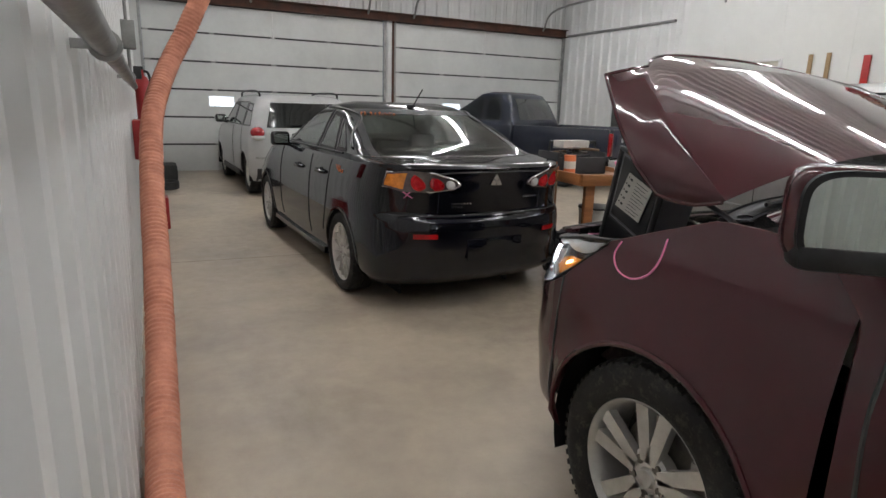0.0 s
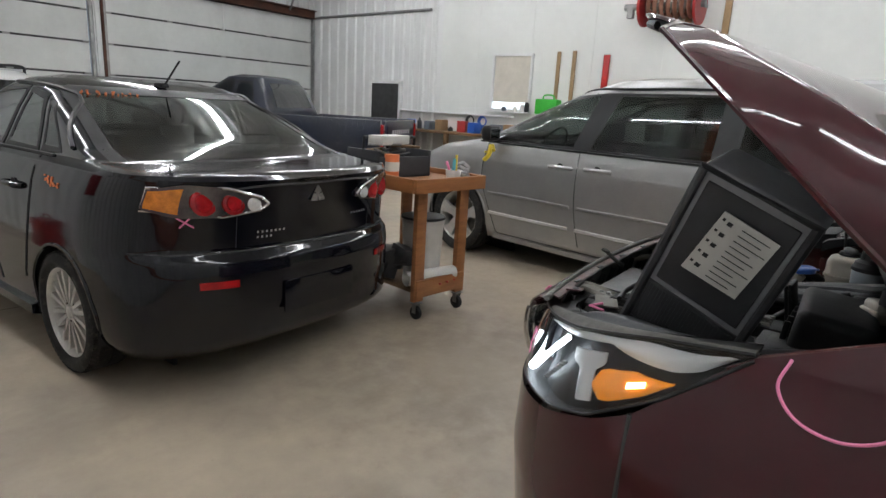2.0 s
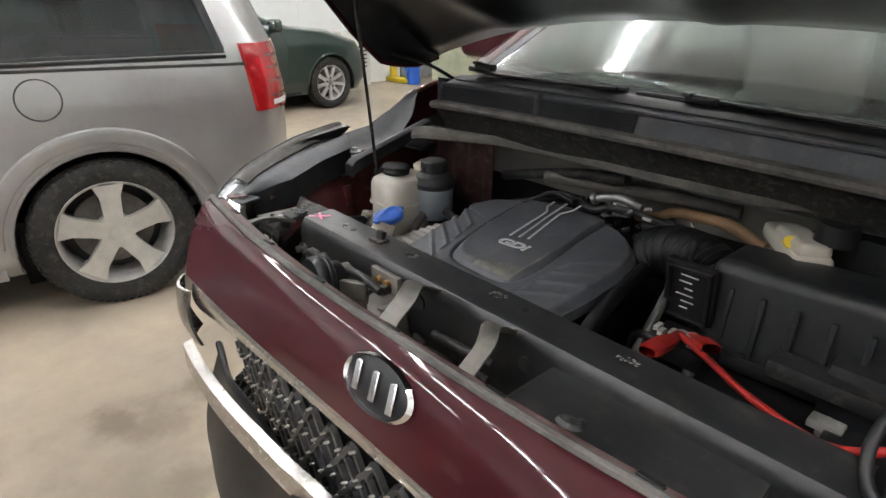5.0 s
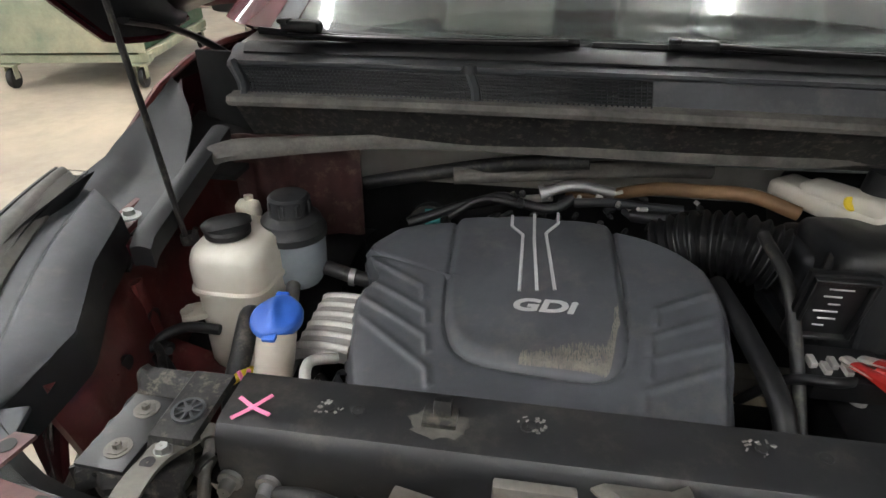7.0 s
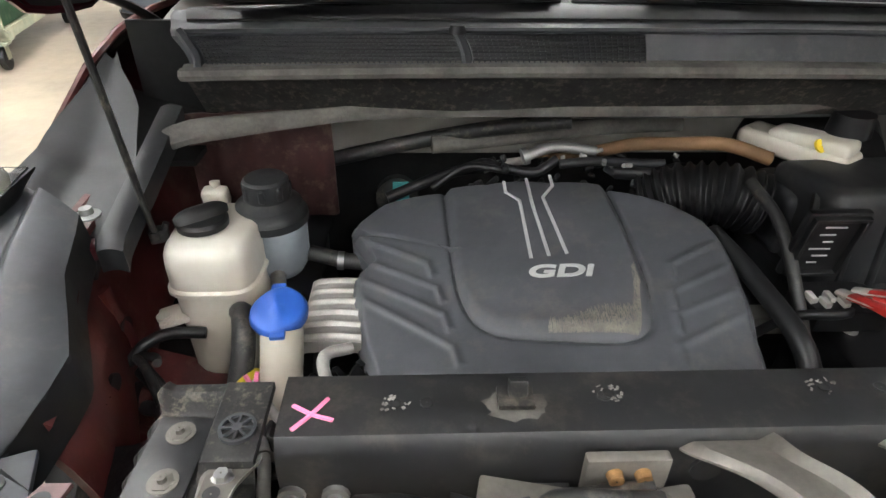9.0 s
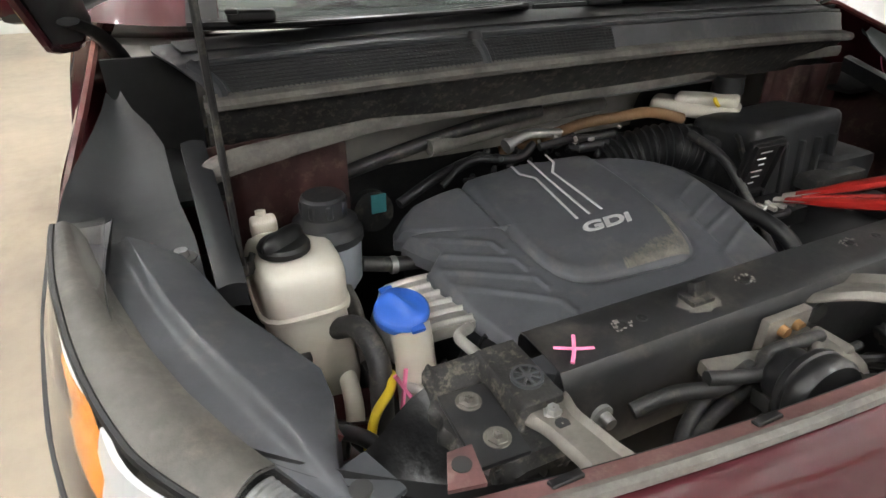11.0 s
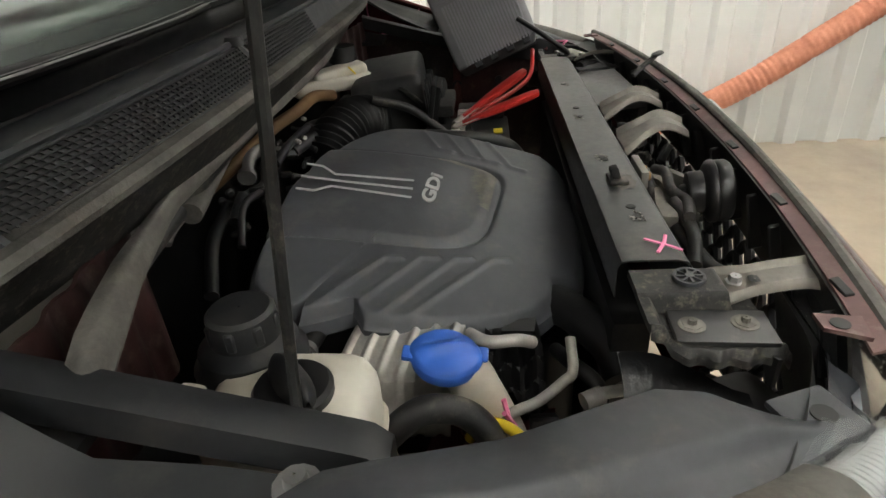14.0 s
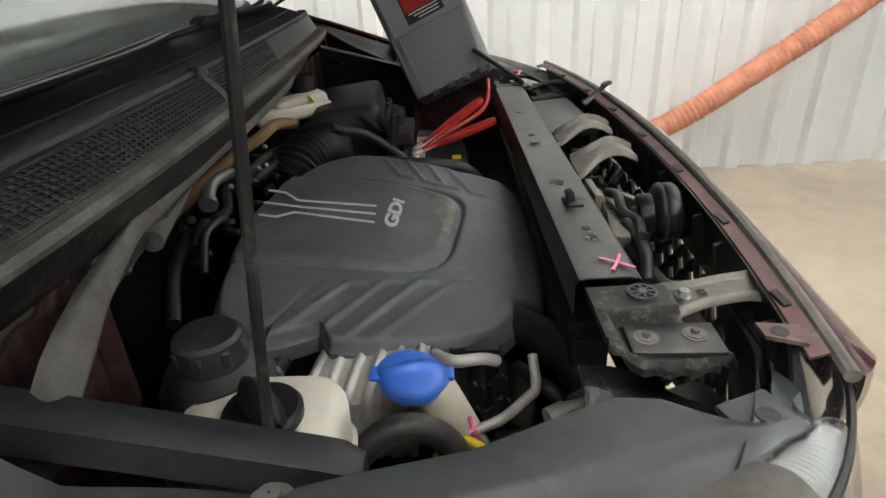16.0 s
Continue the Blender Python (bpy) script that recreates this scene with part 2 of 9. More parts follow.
def lathe(bm, prof, seg=32, m=None, closed=False):
    """Turns a profile of (radius, height) round z."""
    m = m or Matrix()
    rings = []
    for r, z in prof:
        rings.append([bm.verts.new(m @ Vector((r * math.cos(2 * math.pi * k / seg), r * math.sin(2 * math.pi * k / seg), z))) for k in range(seg)])
    n = len(rings)
    for i in range(n if closed else n - 1):
        a, b = rings[i], rings[(i + 1) % n]
        for k in range(seg):
            bm.faces.new((a[k], a[(k + 1) % seg], b[(k + 1) % seg], b[k]))
    return bm


def spline(pts, n=8):
    """Catmull-Rom through the points."""
    P = [Vector(p) for p in pts]
    P = [2 * P[0] - P[1], *P, 2 * P[-1] - P[-2]]
    out = []
    for i in range(1, len(P) - 2):
        for k in range(n):
            t = k / n
            a, b, c, d = P[i - 1], P[i], P[i + 1], P[i + 2]
            out.append(0.5 * ((2 * b) + (c - a) * t + (2 * a - 5 * b + 4 * c - d) * t * t + (3 * b - a - 3 * c + d) * t ** 3))
    out.append(P[-2])
    return out


def tube(bm, pts, r, seg=10, n=8, smooth=True, ripple=None, flat=1.0):
    """A tube along a curve; ripple(s) scales the radius along its length."""
    P = spline(pts, n) if smooth and len(pts) > 2 else [Vector(p) for p in pts]
    rings, up, s = [], None, 0.0
    for i, p in enumerate(P):
        d = (P[min(i + 1, len(P) - 1)] - P[max(i - 1, 0)]).normalized()
        if up is None:
            up = Vector((0, 0, 1)) if abs(d.z) < 0.9 else Vector((1, 0, 0))
        side = d.cross(up).normalized()
        up = side.cross(d).normalized()
        if i:
            s += (p - P[i - 1]).length
        rr = r * (ripple(s) if ripple else 1)
        rings.append([bm.verts.new(p + rr * (math.cos(2 * math.pi * k / seg) * side + flat * math.sin(2 * math.pi * k / seg) * up)) for k in range(seg)])
    for a, b in zip(rings, rings[1:]):
        for k in range(seg):
            bm.faces.new((a[k], a[(k + 1) % seg], b[(k + 1) % seg], b[k]))
    bm.faces.new(rings[0])
    bm.faces.new(rings[-1])
    return bm


def sheet(bm, fn, nu, nv, thick=None):
    """A grid of fn(u, v), u and v from 0 to 1; thick: vector added for a second skin."""
    g = [[bm.verts.new(fn(i / nu, j / nv)) for j in range(nv + 1)] for i in range(nu + 1)]
    for i in range(nu):
        for j in range(nv):
            bm.faces.new((g[i][j], g[i + 1][j], g[i + 1][j + 1], g[i][j + 1]))
    if thick is not None:
        t = Vector(thick)
        h = [[bm.verts.new(v.co + t) for v in row] for row in g]
        for i in range(nu):
            for j in range(nv):
                bm.faces.new((h[i][j], h[i][j + 1], h[i + 1][j + 1], h[i + 1][j]))
        for i in range(nu):
            bm.faces.new((g[i][0], h[i][0], h[i + 1][0], g[i + 1][0]))
            bm.faces.new((g[i][nv], g[i + 1][nv], h[i + 1][nv], h[i][nv]))
        for j in range(nv):
            bm.faces.new((g[0][j], g[0][j + 1], h[0][j + 1], h[0][j]))
            bm.faces.new((g[nu][j], h[nu][j], h[nu][j + 1], g[nu][j + 1]))
    return bm


def prism(bm, poly, depth, m=None):
    """A flat polygon of (x, y), raised by depth along z."""
    m = m or Matrix()
    lo = [bm.verts.new(m @ Vector((x, y, 0))) for x, y in poly]
    hi = [bm.verts.new(m @ Vector((x, y, depth))) for x, y in poly]
    bm.faces.new(lo[::-1])
    bm.faces.new(hi)
    for k in range(len(poly)):
        bm.faces.new((lo[k], lo[(k + 1) % len(poly)], hi[(k + 1) % len(poly)], hi[k]))
    return bm


def smoothstep(a, b, x):
    t = min(1, max(0, (x - a) / (b - a)))
    return t * t * (3 - 2 * t)


def text_mesh(name, body, size, m, material, parent, depth=0.0008, shear=0.0, bold=0.0):
    cu = bpy.data.curves.new(name, "FONT")
    cu.body, cu.size, cu.extrude, cu.shear, cu.offset = body, size, depth, shear, bold
    cu.align_x, cu.align_y = "CENTER", "CENTER"
    tmp = bpy.data.objects.new(name, cu)
    me = bpy.data.meshes.new_from_object(tmp)
    bpy.data.objects.remove(tmp)
    me.materials.clear()
    me.materials.append(M[material])
    ob = new(name, me)
    ob.parent = parent
    ob.matrix_basis = m
    return ob


# ---- the building ----
XL, XR, YB, YF, H = -2.12, 8.10, -7.5, 13.69, 4.35
bm = nb()
box(bm, ((XL + XR) / 2, (YB + YF) / 2, -0.1), (XR - XL + 0.8, YF - YB + 0.8, 0.2))
floor = tagged(part("floor", bm, "floor", smooth=False), "tan sealed concrete shop floor with stains and scuffs", "floor", kind="structure")


def darken_floor(m, spots):
    """Soft darker spots in the concrete at (x, y, radius, strength), oil stains among them, with smears and fine
    speckle.
    """
    nt = m.node_tree
    b = nt.nodes["Principled BSDF"]
    src = b.inputs["Base Color"].links[0].from_socket
    tc = nt.nodes.new("ShaderNodeTexCoord")

    def math_node(op, x, y=None):
        n = nt.nodes.new("ShaderNodeMath")
        n.operation = op
        for i, v in enumerate((x, y)):
            if v is None:
                continue
            if isinstance(v, (int, float)):
                n.inputs[i].default_value = v
            else:
                nt.links.new(v, n.inputs[i])
        return n.outputs[0]

    def noise_out(scale, detail, stretch=(1, 1, 1), rough=0.65):
        mp = nt.nodes.new("ShaderNodeMapping")
        mp.inputs["Scale"].default_value = stretch
        nt.links.new(tc.outputs["Object"], mp.inputs["Vector"])
        n = nt.nodes.new("ShaderNodeTexNoise")
        n.inputs["Scale"].default_value, n.inputs["Detail"].default_value, n.inputs["Roughness"].default_value = scale, detail, rough
        nt.links.new(mp.outputs["Vector"], n.inputs["Vector"])
        return n.outputs["Fac"]

    def clip(v, lo, hi):
        r = nt.nodes.new("ShaderNodeMapRange")
        r.interpolation_type = "SMOOTHSTEP"
        r.inputs["From Min"].default_value, r.inputs["From Max"].default_value = lo, hi
        nt.links.new(v, r.inputs["Value"])
        return r.outputs["Result"]

    smear = clip(noise_out(1.6, 7, (1.0, 0.35, 1)), 0.52, 0.80)
    speck = clip(noise_out(26, 6), 0.60, 0.78)
    mask = math_node("ADD", math_node("MULTIPLY", smear, 0.42), math_node("MULTIPLY", speck, 0.18))
    rag = noise_out(7, 6)
    for x, y, r, k in spots:
        d = nt.nodes.new("ShaderNodeVectorMath")
        d.operation = "DISTANCE"
        nt.links.new(tc.outputs["Object"], d.inputs[0])
        d.inputs[1].default_value = (x, y, 0)
        e = math_node("ADD", math_node("DIVIDE", d.outputs["Value"], r), math_node("MULTIPLY", rag, 1.6))
        inv = math_node("SUBTRACT", 1.0, clip(e, 0.9, 1.75))
        mask = math_node("MAXIMUM", mask, math_node("MULTIPLY", inv, k))
    mx = nt.nodes.new("ShaderNodeMix")
    mx.data_type = "RGBA"
    nt.links.new(mask, mx.inputs["Factor"])
    nt.links.new(src, mx.inputs["A"])
    mx.inputs["B"].default_value = (0.13, 0.10, 0.07, 1)
    nt.links.new(mx.outputs["Result"], b.inputs["Base Color"])


# the two spots over 1 m in radius darken the floor ahead of the car
darken_floor(M["floor"], [(0.85, 3.35, 1.3, 0.42), (1.62, 2.34, 0.22, 0.55), (1.28, 2.36, 0.16, 0.5), (1.70, 2.42, 0.17, 0.7), (1.72, 2.12, 0.15, 0.6), (1.30, 2.50, 0.30, 0.35), (0.6, 3.4, 1.1, 0.26), (-0.35, 2.95, 0.25, 0.20), (-0.9, 4.2, 0.5, 0.18), (-1.2, 3.0, 0.25, 0.25), (1.0, 4.6, 0.6, 0.2)])


# shallow joints in the slab
for j, pts in enumerate(([(-2.1, 6.12), (0.0, 5.96), (3.0, 5.74), (8.0, 5.4)], [(-2.1, 10.4), (8.0, 9.8)])):
    bm = nb()
    for (xa, ya), (xb, yb) in zip(pts, pts[1:]):
        n = 24
        for k in range(n):
            p, q = Vector((xa, ya, 0.0008)).lerp(Vector((xb, yb, 0.0008)), k / n), Vector((xa, ya, 0.0008)).lerp(Vector((xb, yb, 0.0008)), (k + 1) / n)
            bm.faces.new([bm.verts.new(v) for v in (p + Vector((0, -0.008, 0)), q + Vector((0, -0.008, 0)), q + Vector((0, 0.008, 0)), p + Vector((0, 0.008, 0)))])
    part("floor_joint", bm, "stain", floor, smooth=False)


def ribbed(u0, u1, z0, z1, pitch, depth, place, top=0.35, flank=0.2):
    """A ribbed sheet-steel wall between two runs u0..u1, as one mesh; place(u, out, z) gives the point."""
    bm = nb()
    prof, u = [], u0
    while u < u1:
        for f, d in ((0, 0), (1 - top - 2 * flank, 0), (1 - top - flank, 1), (1 - flank, 1)):
            if u + f * pitch < u1:
                prof.append((u + f * pitch, d * depth))
        u += pitch
    prof.append((u1, 0))
    lo = [bm.verts.new(place(a, d, z0)) for a, d in prof]
    hi = [bm.verts.new(place(a, d, z1)) for a, d in prof]
    blo = [bm.verts.new(place(a, -0.12, z0)) for a in (u0, u1)]
    bhi = [bm.verts.new(place(a, -0.12, z1)) for a in (u0, u1)]
    for k in range(len(prof) - 1):
        bm.faces.new((lo[k], lo[k + 1], hi[k + 1], hi[k]))
    bm.faces.new((blo[0], bhi[0], bhi[1], blo[1]))
    bm.faces.new((lo[0], hi[0], bhi[0], blo[0]))
    bm.faces.new((lo[-1], blo[1], bhi[1], hi[-1]))
    bm.faces.new([*hi, bhi[1], bhi[0]])
    bm.faces.new([*lo[::-1], blo[0], blo[1]])
    return bm


wall_w = tagged(part("wall_west", ribbed(YB, YF, 0.0, H, 0.24, 0.042, lambda u, o, z: Vector((XL - 0.035 + o, u, z)), top=0.30, flank=0.12), "wallrib", smooth=False),
                "white ribbed sheet-steel shop wall beside the hose", "wall", kind="structure")
wall_e = tagged(part("wall_east", ribbed(9.6, YF, 0.0, H, 0.30, 0.03, lambda u, o, z: Vector((XR - o, u, z)), top=0.3, flank=0.12), "wallrib", smooth=False),
                "white ribbed steel wall near the garage doors", "wall", kind="structure")
bm = nb()
box(bm, (XR + 0.06, (YB + 9.6) / 2, H / 2), (0.12, 9.6 - YB, H))
for k in range(14):
    box(bm, (XR - 0.002, YB + 0.6 + 1.2 * k, H / 2), (0.004, 0.05, H))
tagged(part("wall_east_panels", bm, "wall", smooth=False), "flat white panelled shop wall with batten strips", "wall", kind="structure")
bm = nb()
box(bm, ((XL + XR) / 2, YB - 0.06, H / 2), (XR - XL + 0.4, 0.12, H))
for k in range(9):
    box(bm, (XL + 0.6 + 1.2 * k, YB + 0.002, H / 2), (0.05, 0.004, H))
tagged(part("wall_south", bm, "wall", smooth=False), "plain white panelled back wall of the shop", "wall", kind="structure")
tagged(part("ceiling", ribbed(XL - 0.1, XR + 0.1, YB - 0.1, YF + 0.3, 0.34, 0.03, lambda u, o, v: Vector((u, v, H - o)), top=0.25, flank=0.1), "ceil", smooth=False),
       "white ribbed steel ceiling", "ceiling", kind="structure")

# north wall: two sectional garage doors, a post between them, a rusty lintel, ribbed steel above
DOOR_TOP = 3.30
tagged(part("wall_north", ribbed(XL, XR, 3.44, H, 0.30, 0.03, lambda u, o, z: Vector((u, YF - o, z)), top=0.3, flank=0.12), "wallrib", smooth=False),
       "white ribbed steel wall above the garage doors", "wall", kind="structure")


def garage_door(name, x0, x1, windows):
    d = thing(name, "white sectional garage door with dark panel joints, closed", "garage door", kind="structure", m=pose((x0 + x1) / 2, YF, 0))
    w, n = x1 - x0, 6
    hp = DOOR_TOP / n
    for k in range(n):
        bm = nb()
        if windows and k == 2:
            xs = [-w / 2]
            for a, b in windows:
                xs += [a - (x0 + x1) / 2, b - (x0 + x1) / 2]
            xs.append(w / 2)
            z0, z1 = k * hp + 0.006, (k + 1) * hp - 0.006
            wz0, wz1 = z0 + 0.21, z0 + 0.43
            box(bm, (0, 0.02, (z0 + wz0) / 2), (w, 0.045, wz0 - z0))
            box(bm, (0, 0.02, (z1 + wz1) / 2), (w, 0.045, z1 - wz1))
            for a, b in zip(xs[::2], xs[1::2]):
                box(bm, ((a + b) / 2, 0.02, (wz0 + wz1) / 2), (b - a, 0.045, wz1 - wz0))
            for a, b in windows:
                c = (a + b) / 2 - (x0 + x1) / 2
                g = nb()
                box(g, (c, 0.03, (wz0 + wz1) / 2), (b - a, 0.006, wz1 - wz0))
                part("pane", g, "sky", d, "daylit pane", smooth=False)
                g = nb()
                for dx in (-1, 1):
                    box(g, (c + dx * (b - a) / 2, -0.006, (wz0 + wz1) / 2), (0.03, 0.012, wz1 - wz0 + 0.03))
                for dz in (wz0, wz1):
                    box(g, (c, -0.006, dz), (b - a, 0.012, 0.03))
                part("window_frame", g, "fixture", d, smooth=False)
        else:
            box(bm, (0, 0.02, (k + 0.5) * hp), (w, 0.045, hp - 0.012), bev=0.006, seg=1)
        part("panel", bm, "door", d, smooth=False)
        bm = nb()
        box(bm, (0, 0.012, (k + 1) * hp), (w, 0.036, 0.034))
        part("joint", bm, "seam", d, smooth=False)
        bm = nb()
        if k < n - 1:
            for j in range(5):
                cx = -w / 2 + 0.06 + (w - 0.12) * j / 4
                box(bm, (cx, -0.012, (k + 1) * hp), (0.10, 0.02, 0.035))
                cyl(bm, (cx - 0.04, -0.03, (k + 1) * hp), (cx + 0.04, -0.03, (k + 1) * hp), 0.012, seg=8)
            part("hinge", bm, "steel", d)
        else:
            bm.free()
    for sx in (-1, 1):
        bm = nb()
        box(bm, (sx * (w / 2 + 0.03), -0.05, DOOR_TOP / 2), (0.05, 0.07, DOOR_TOP))
        part("track", bm, "steel", d, smooth=False)
    bm = nb()
    cyl(bm, (0.0, -0.05, DOOR_TOP - 0.05), (0.0, -0.05, DOOR_TOP - 0.5), 0.008, seg=6)
    cyl(bm, (0.0, -0.05, DOOR_TOP - 0.5), (0.0, -0.05, DOOR_TOP - 0.56), 0.02, seg=8)
    part("pull_cord", bm, "fixture", d)
    return d


garage_door("door_1", -1.93, 3.0, [(-0.80, -0.30), (0.30, 0.80), (1.40, 1.90)])
garage_door("door_2", 3.30, 8.02, [(4.55, 5.05), (5.55, 6.05)])
bm = nb()
box(bm, (3.15, YF - 0.03, DOOR_TOP / 2), (0.16, 0.12, DOOR_TOP))
box(bm, (3.10, YF - 0.10, DOOR_TOP / 2), (0.02, 0.05, DOOR_TOP))
tagged(part("door_post", bm, "wallrib", smooth=False), "white steel post between the garage doors", "post", kind="structure")
bm = nb()
box(bm, (3.215, YF - 0.1, DOOR_TOP / 2), (0.05, 0.03, DOOR_TOP))
tagged(part("post_edge", bm, "rust", smooth=False), "rusty steel edge of the door post", "post", kind="structure")
for nm, xx in (("jamb_1", XL + 0.085), ("jamb_2", XR - 0.04)):
    bm = nb()
    box(bm, (xx, YF, DOOR_TOP / 2), (0.16 if nm == "jamb_1" else 0.07, 0.12, DOOR_TOP))
    tagged(part(nm, bm, "wallrib", smooth=False), "white steel door jamb", "jamb", kind="structure")
bm = nb()
box(bm, ((XL + XR) / 2, YF - 0.06, 3.39), (XR - XL, 0.02, 0.19))
box(bm, ((XL + XR) / 2, YF - 0.10, 3.475), (XR - XL, 0.12, 0.018))
box(bm, ((XL + XR) / 2, YF - 0.10, 3.305), (XR - XL, 0.12, 0.018))
tagged(part("lintel_beam", bm, "rust", smooth=False), "rusty brown steel lintel beam above the garage doors", "beam", kind="structure")
bm = nb()
for x0 in (0.1, 2.6, 3.7, 7.3):
    tube(bm, [(x0, YF - 0.15, DOOR_TOP + 0.1), (x0, YF - 0.7, DOOR_TOP + 0.55), (x0, YF - 3.4, DOOR_TOP + 0.62)], 0.025, 6)
tagged(part("door_track_rail", bm, "pipe"), "grey overhead rails of the garage doors", "rail", kind="structure")

# strip lamps in three rows
tubes = nb()
LAMP_ROWS = (-0.75, 2.75, 6.1)
lamp0 = None
for lx in LAMP_ROWS:
    for k in range(0 if lx < 0 else 1, 7):
        if lamp0 is None:
            lamp0 = thing("strip_lamp", "lit white fluorescent strip lamp under the ceiling", "ceiling lamp", "rows of strip lamps", m=pose(lx, -5.5, H - 0.10))
            bm = nb()
            prism(bm, [(-0.11, 0.07), (-0.05, 0.0), (0.05, 0.0), (0.11, 0.07), (0.11, 0.075), (-0.11, 0.075)], 2.36, m=Matrix.Rotation(radians(90), 4, "X") @ Matrix.Translation((0, 0, -1.18)))
            part("housing", bm, "fixture", lamp0, smooth=False)
            for dx in (-0.045, 0.045):
                bm = nb()
                cyl(bm, (dx, -1.15, -0.03), (dx, 1.15, -0.03), 0.019, seg=8)
                part("fluorescent_tube", bm, "tube", lamp0)
        else:
            copy_thing(lamp0, pose(lx, -5.5 + 2.75 * k, H - 0.10))


# ---- vehicles ----
class Shell:
    """A vehicle's skin as horizontal slices. Local frame: y ahead, z up, x to its right. keys: z, rear y, front y, half width, rear and front corner length."""

    def __init__(self, keys, m=2.6, taper=None):
        k = np.array(keys, float)
        self.k, self.m = k, m
        self.taper = taper or (lambda y: 1.0)

    def at(self, z):
        return [float(np.interp(z, self.k[:, 0], self.k[:, c])) for c in range(1, 6)]

    def _g(self, d, R):
        t = min(max(d / R, 0.0), 1.0)
        return max(0.0, 1 - (1 - t) ** self.m) ** (1 / self.m)

    def side(self, y, z):
        yr, yf, hw, rr, rf = self.at(z)
        return hw * self.taper(y) * self._g(y - yr, rr) * self._g(yf - y, rf)

    def end(self, x, z, front):
        yr, yf, hw, rr, rf = self.at(z)
        t = min(abs(x) / max(hw * self.taper(yf if front else yr), 1e-4), 0.999)
        d = 1 - (1 - t ** self.m) ** (1 / self.m)
        return yf - rf * d if front else yr + rr * d

    def mesh(self, zs, arches=(), R=0.36, holes=(), ns=56, nc=12, wz=0.36):
        bm, rows = nb(), []
        for z in zs:
            yr, yf, hw, rr, rf = self.at(z)
            pts = []
            for i in range(nc):
                th = math.pi / 2 * i / nc
                pts.append((hw * self.taper(yr) * math.sin(th) ** (2 / self.m), yr + rr * (1 - math.cos(th) ** (2 / self.m))))
            for i in range(ns + 1):
                y = yr + rr + (yf - rf - yr - rr) * i / ns
                pts.append((hw * self.taper(y), y))
            for i in range(nc - 1, -1, -1):
                th = math.pi / 2 * i / nc
                pts.append((hw * self.taper(yf) * math.sin(th) ** (2 / self.m), yf - rf * (1 - math.cos(th) ** (2 / self.m))))
            ring = pts + [(-x, y) for x, y in pts[-2:0:-1]]
            rows.append([bm.verts.new((x, y, z)) for x, y in ring])
        n = len(rows[0])
        for a, b in zip(rows, rows[1:]):
            for k in range(n):
                bm.faces.new((a[k], a[(k + 1) % n], b[(k + 1) % n], b[k]))
        bm.faces.new(rows[-1])
        dead = set()
        for v in bm.verts:
            for ya in arches:
                d = math.hypot(v.co.y - ya, v.co.z - wz)
                if d < R and abs(v.co.x) > 0.35:
                    if d > R * 0.86:
                        s = R / d
                        v.co.y, v.co.z = ya + (v.co.y - ya) * s, wz + (v.co.z - wz) * s
                    else:
                        dead.add(v)
        kill = []
        for f in bm.faces:
            c = f.calc_center_median()
            if any(h(c) for h in holes):
                kill.append(f)
        if kill:
            bmesh.ops.delete(bm, geom=kill, context="FACES")
        bmesh.ops.delete(bm, geom=[v for v in dead if v.is_valid], context="VERTS")
        return bm


def in_quad(y, z, q, grow=0.0):
    """Whether (y, z) lies in the convex polygon q, which runs round either way."""
    s = 0
    for (a, b), (c, d) in zip(q, q[1:] + q[:1]):
        cr = (c - a) * (z - b) - (d - b) * (y - a)
        L = math.hypot(c - a, d - b)
        cr = cr / max(L, 1e-6)
        if s == 0:
            s = 1 if cr > 0 else -1
        if cr * s < -grow:
            return False
    return True


def quad_fn(q):
    (a, b, c, d) = q

    def fn(u, v):
        p = [(1 - u) * ((1 - v) * a[i] + v * d[i]) + u * ((1 - v) * b[i] + v * c[i]) for i in (0, 1)]
        return p
    return fn


def shrink(q, s):
    cy, cz = sum(p[0] for p in q) / 4, sum(p[1] for p in q) / 4
    out = []
    for y, z in q:
        L = math.hypot(y - cy, z - cz)
        k = max(0.0, (L - 1.35 * s) / L)
        out.append((cy + (y - cy) * k, cz + (z - cz) * k))
    return out


def side_sheet(sh, q, sgn, off, nu=10, nv=6):
    f = quad_fn(q)

    def fn(u, v):
        y, z = f(u, v)
        return Vector((sgn * (sh.side(y, z) + off), y, z))
    return sheet(nb(), fn, nu, nv, thick=(-sgn * 0.006, 0, 0))


def side_ring(sh, q, sgn, off, w):
    """A border strip round a side window."""
    inner = shrink(q, w)
    bm = nb()
    for k in range(4):
        a, b, c, d = q[k], q[(k + 1) % 4], inner[(k + 1) % 4], inner[k]
        f = quad_fn([a, b, c, d])

        def fn(u, v):
            y, z = f(u, v)
            return Vector((sgn * (sh.side(y, z) + off), y, z))
        sheet(bm, fn, 10, 1, thick=(-sgn * 0.008, 0, 0))
    return bm


def end_sheet(sh, x0, x1, z0, z1, front, off, nu=14, nv=8, x0t=None, x1t=None, th=0.006):
    sg = 1 if front else -1
    x0t, x1t = x0 if x0t is None else x0t, x1 if x1t is None else x1t

    def fn(u, v):
        z = z0 + (z1 - z0) * v
        x = (1 - v) * (x0 + (x1 - x0) * u) + v * (x0t + (x1t - x0t) * u)
        return Vector((x, sh.end(x, z, front) + sg * off, z))
    return sheet(nb(), fn, nu, nv, thick=(0, -sg * th, 0))


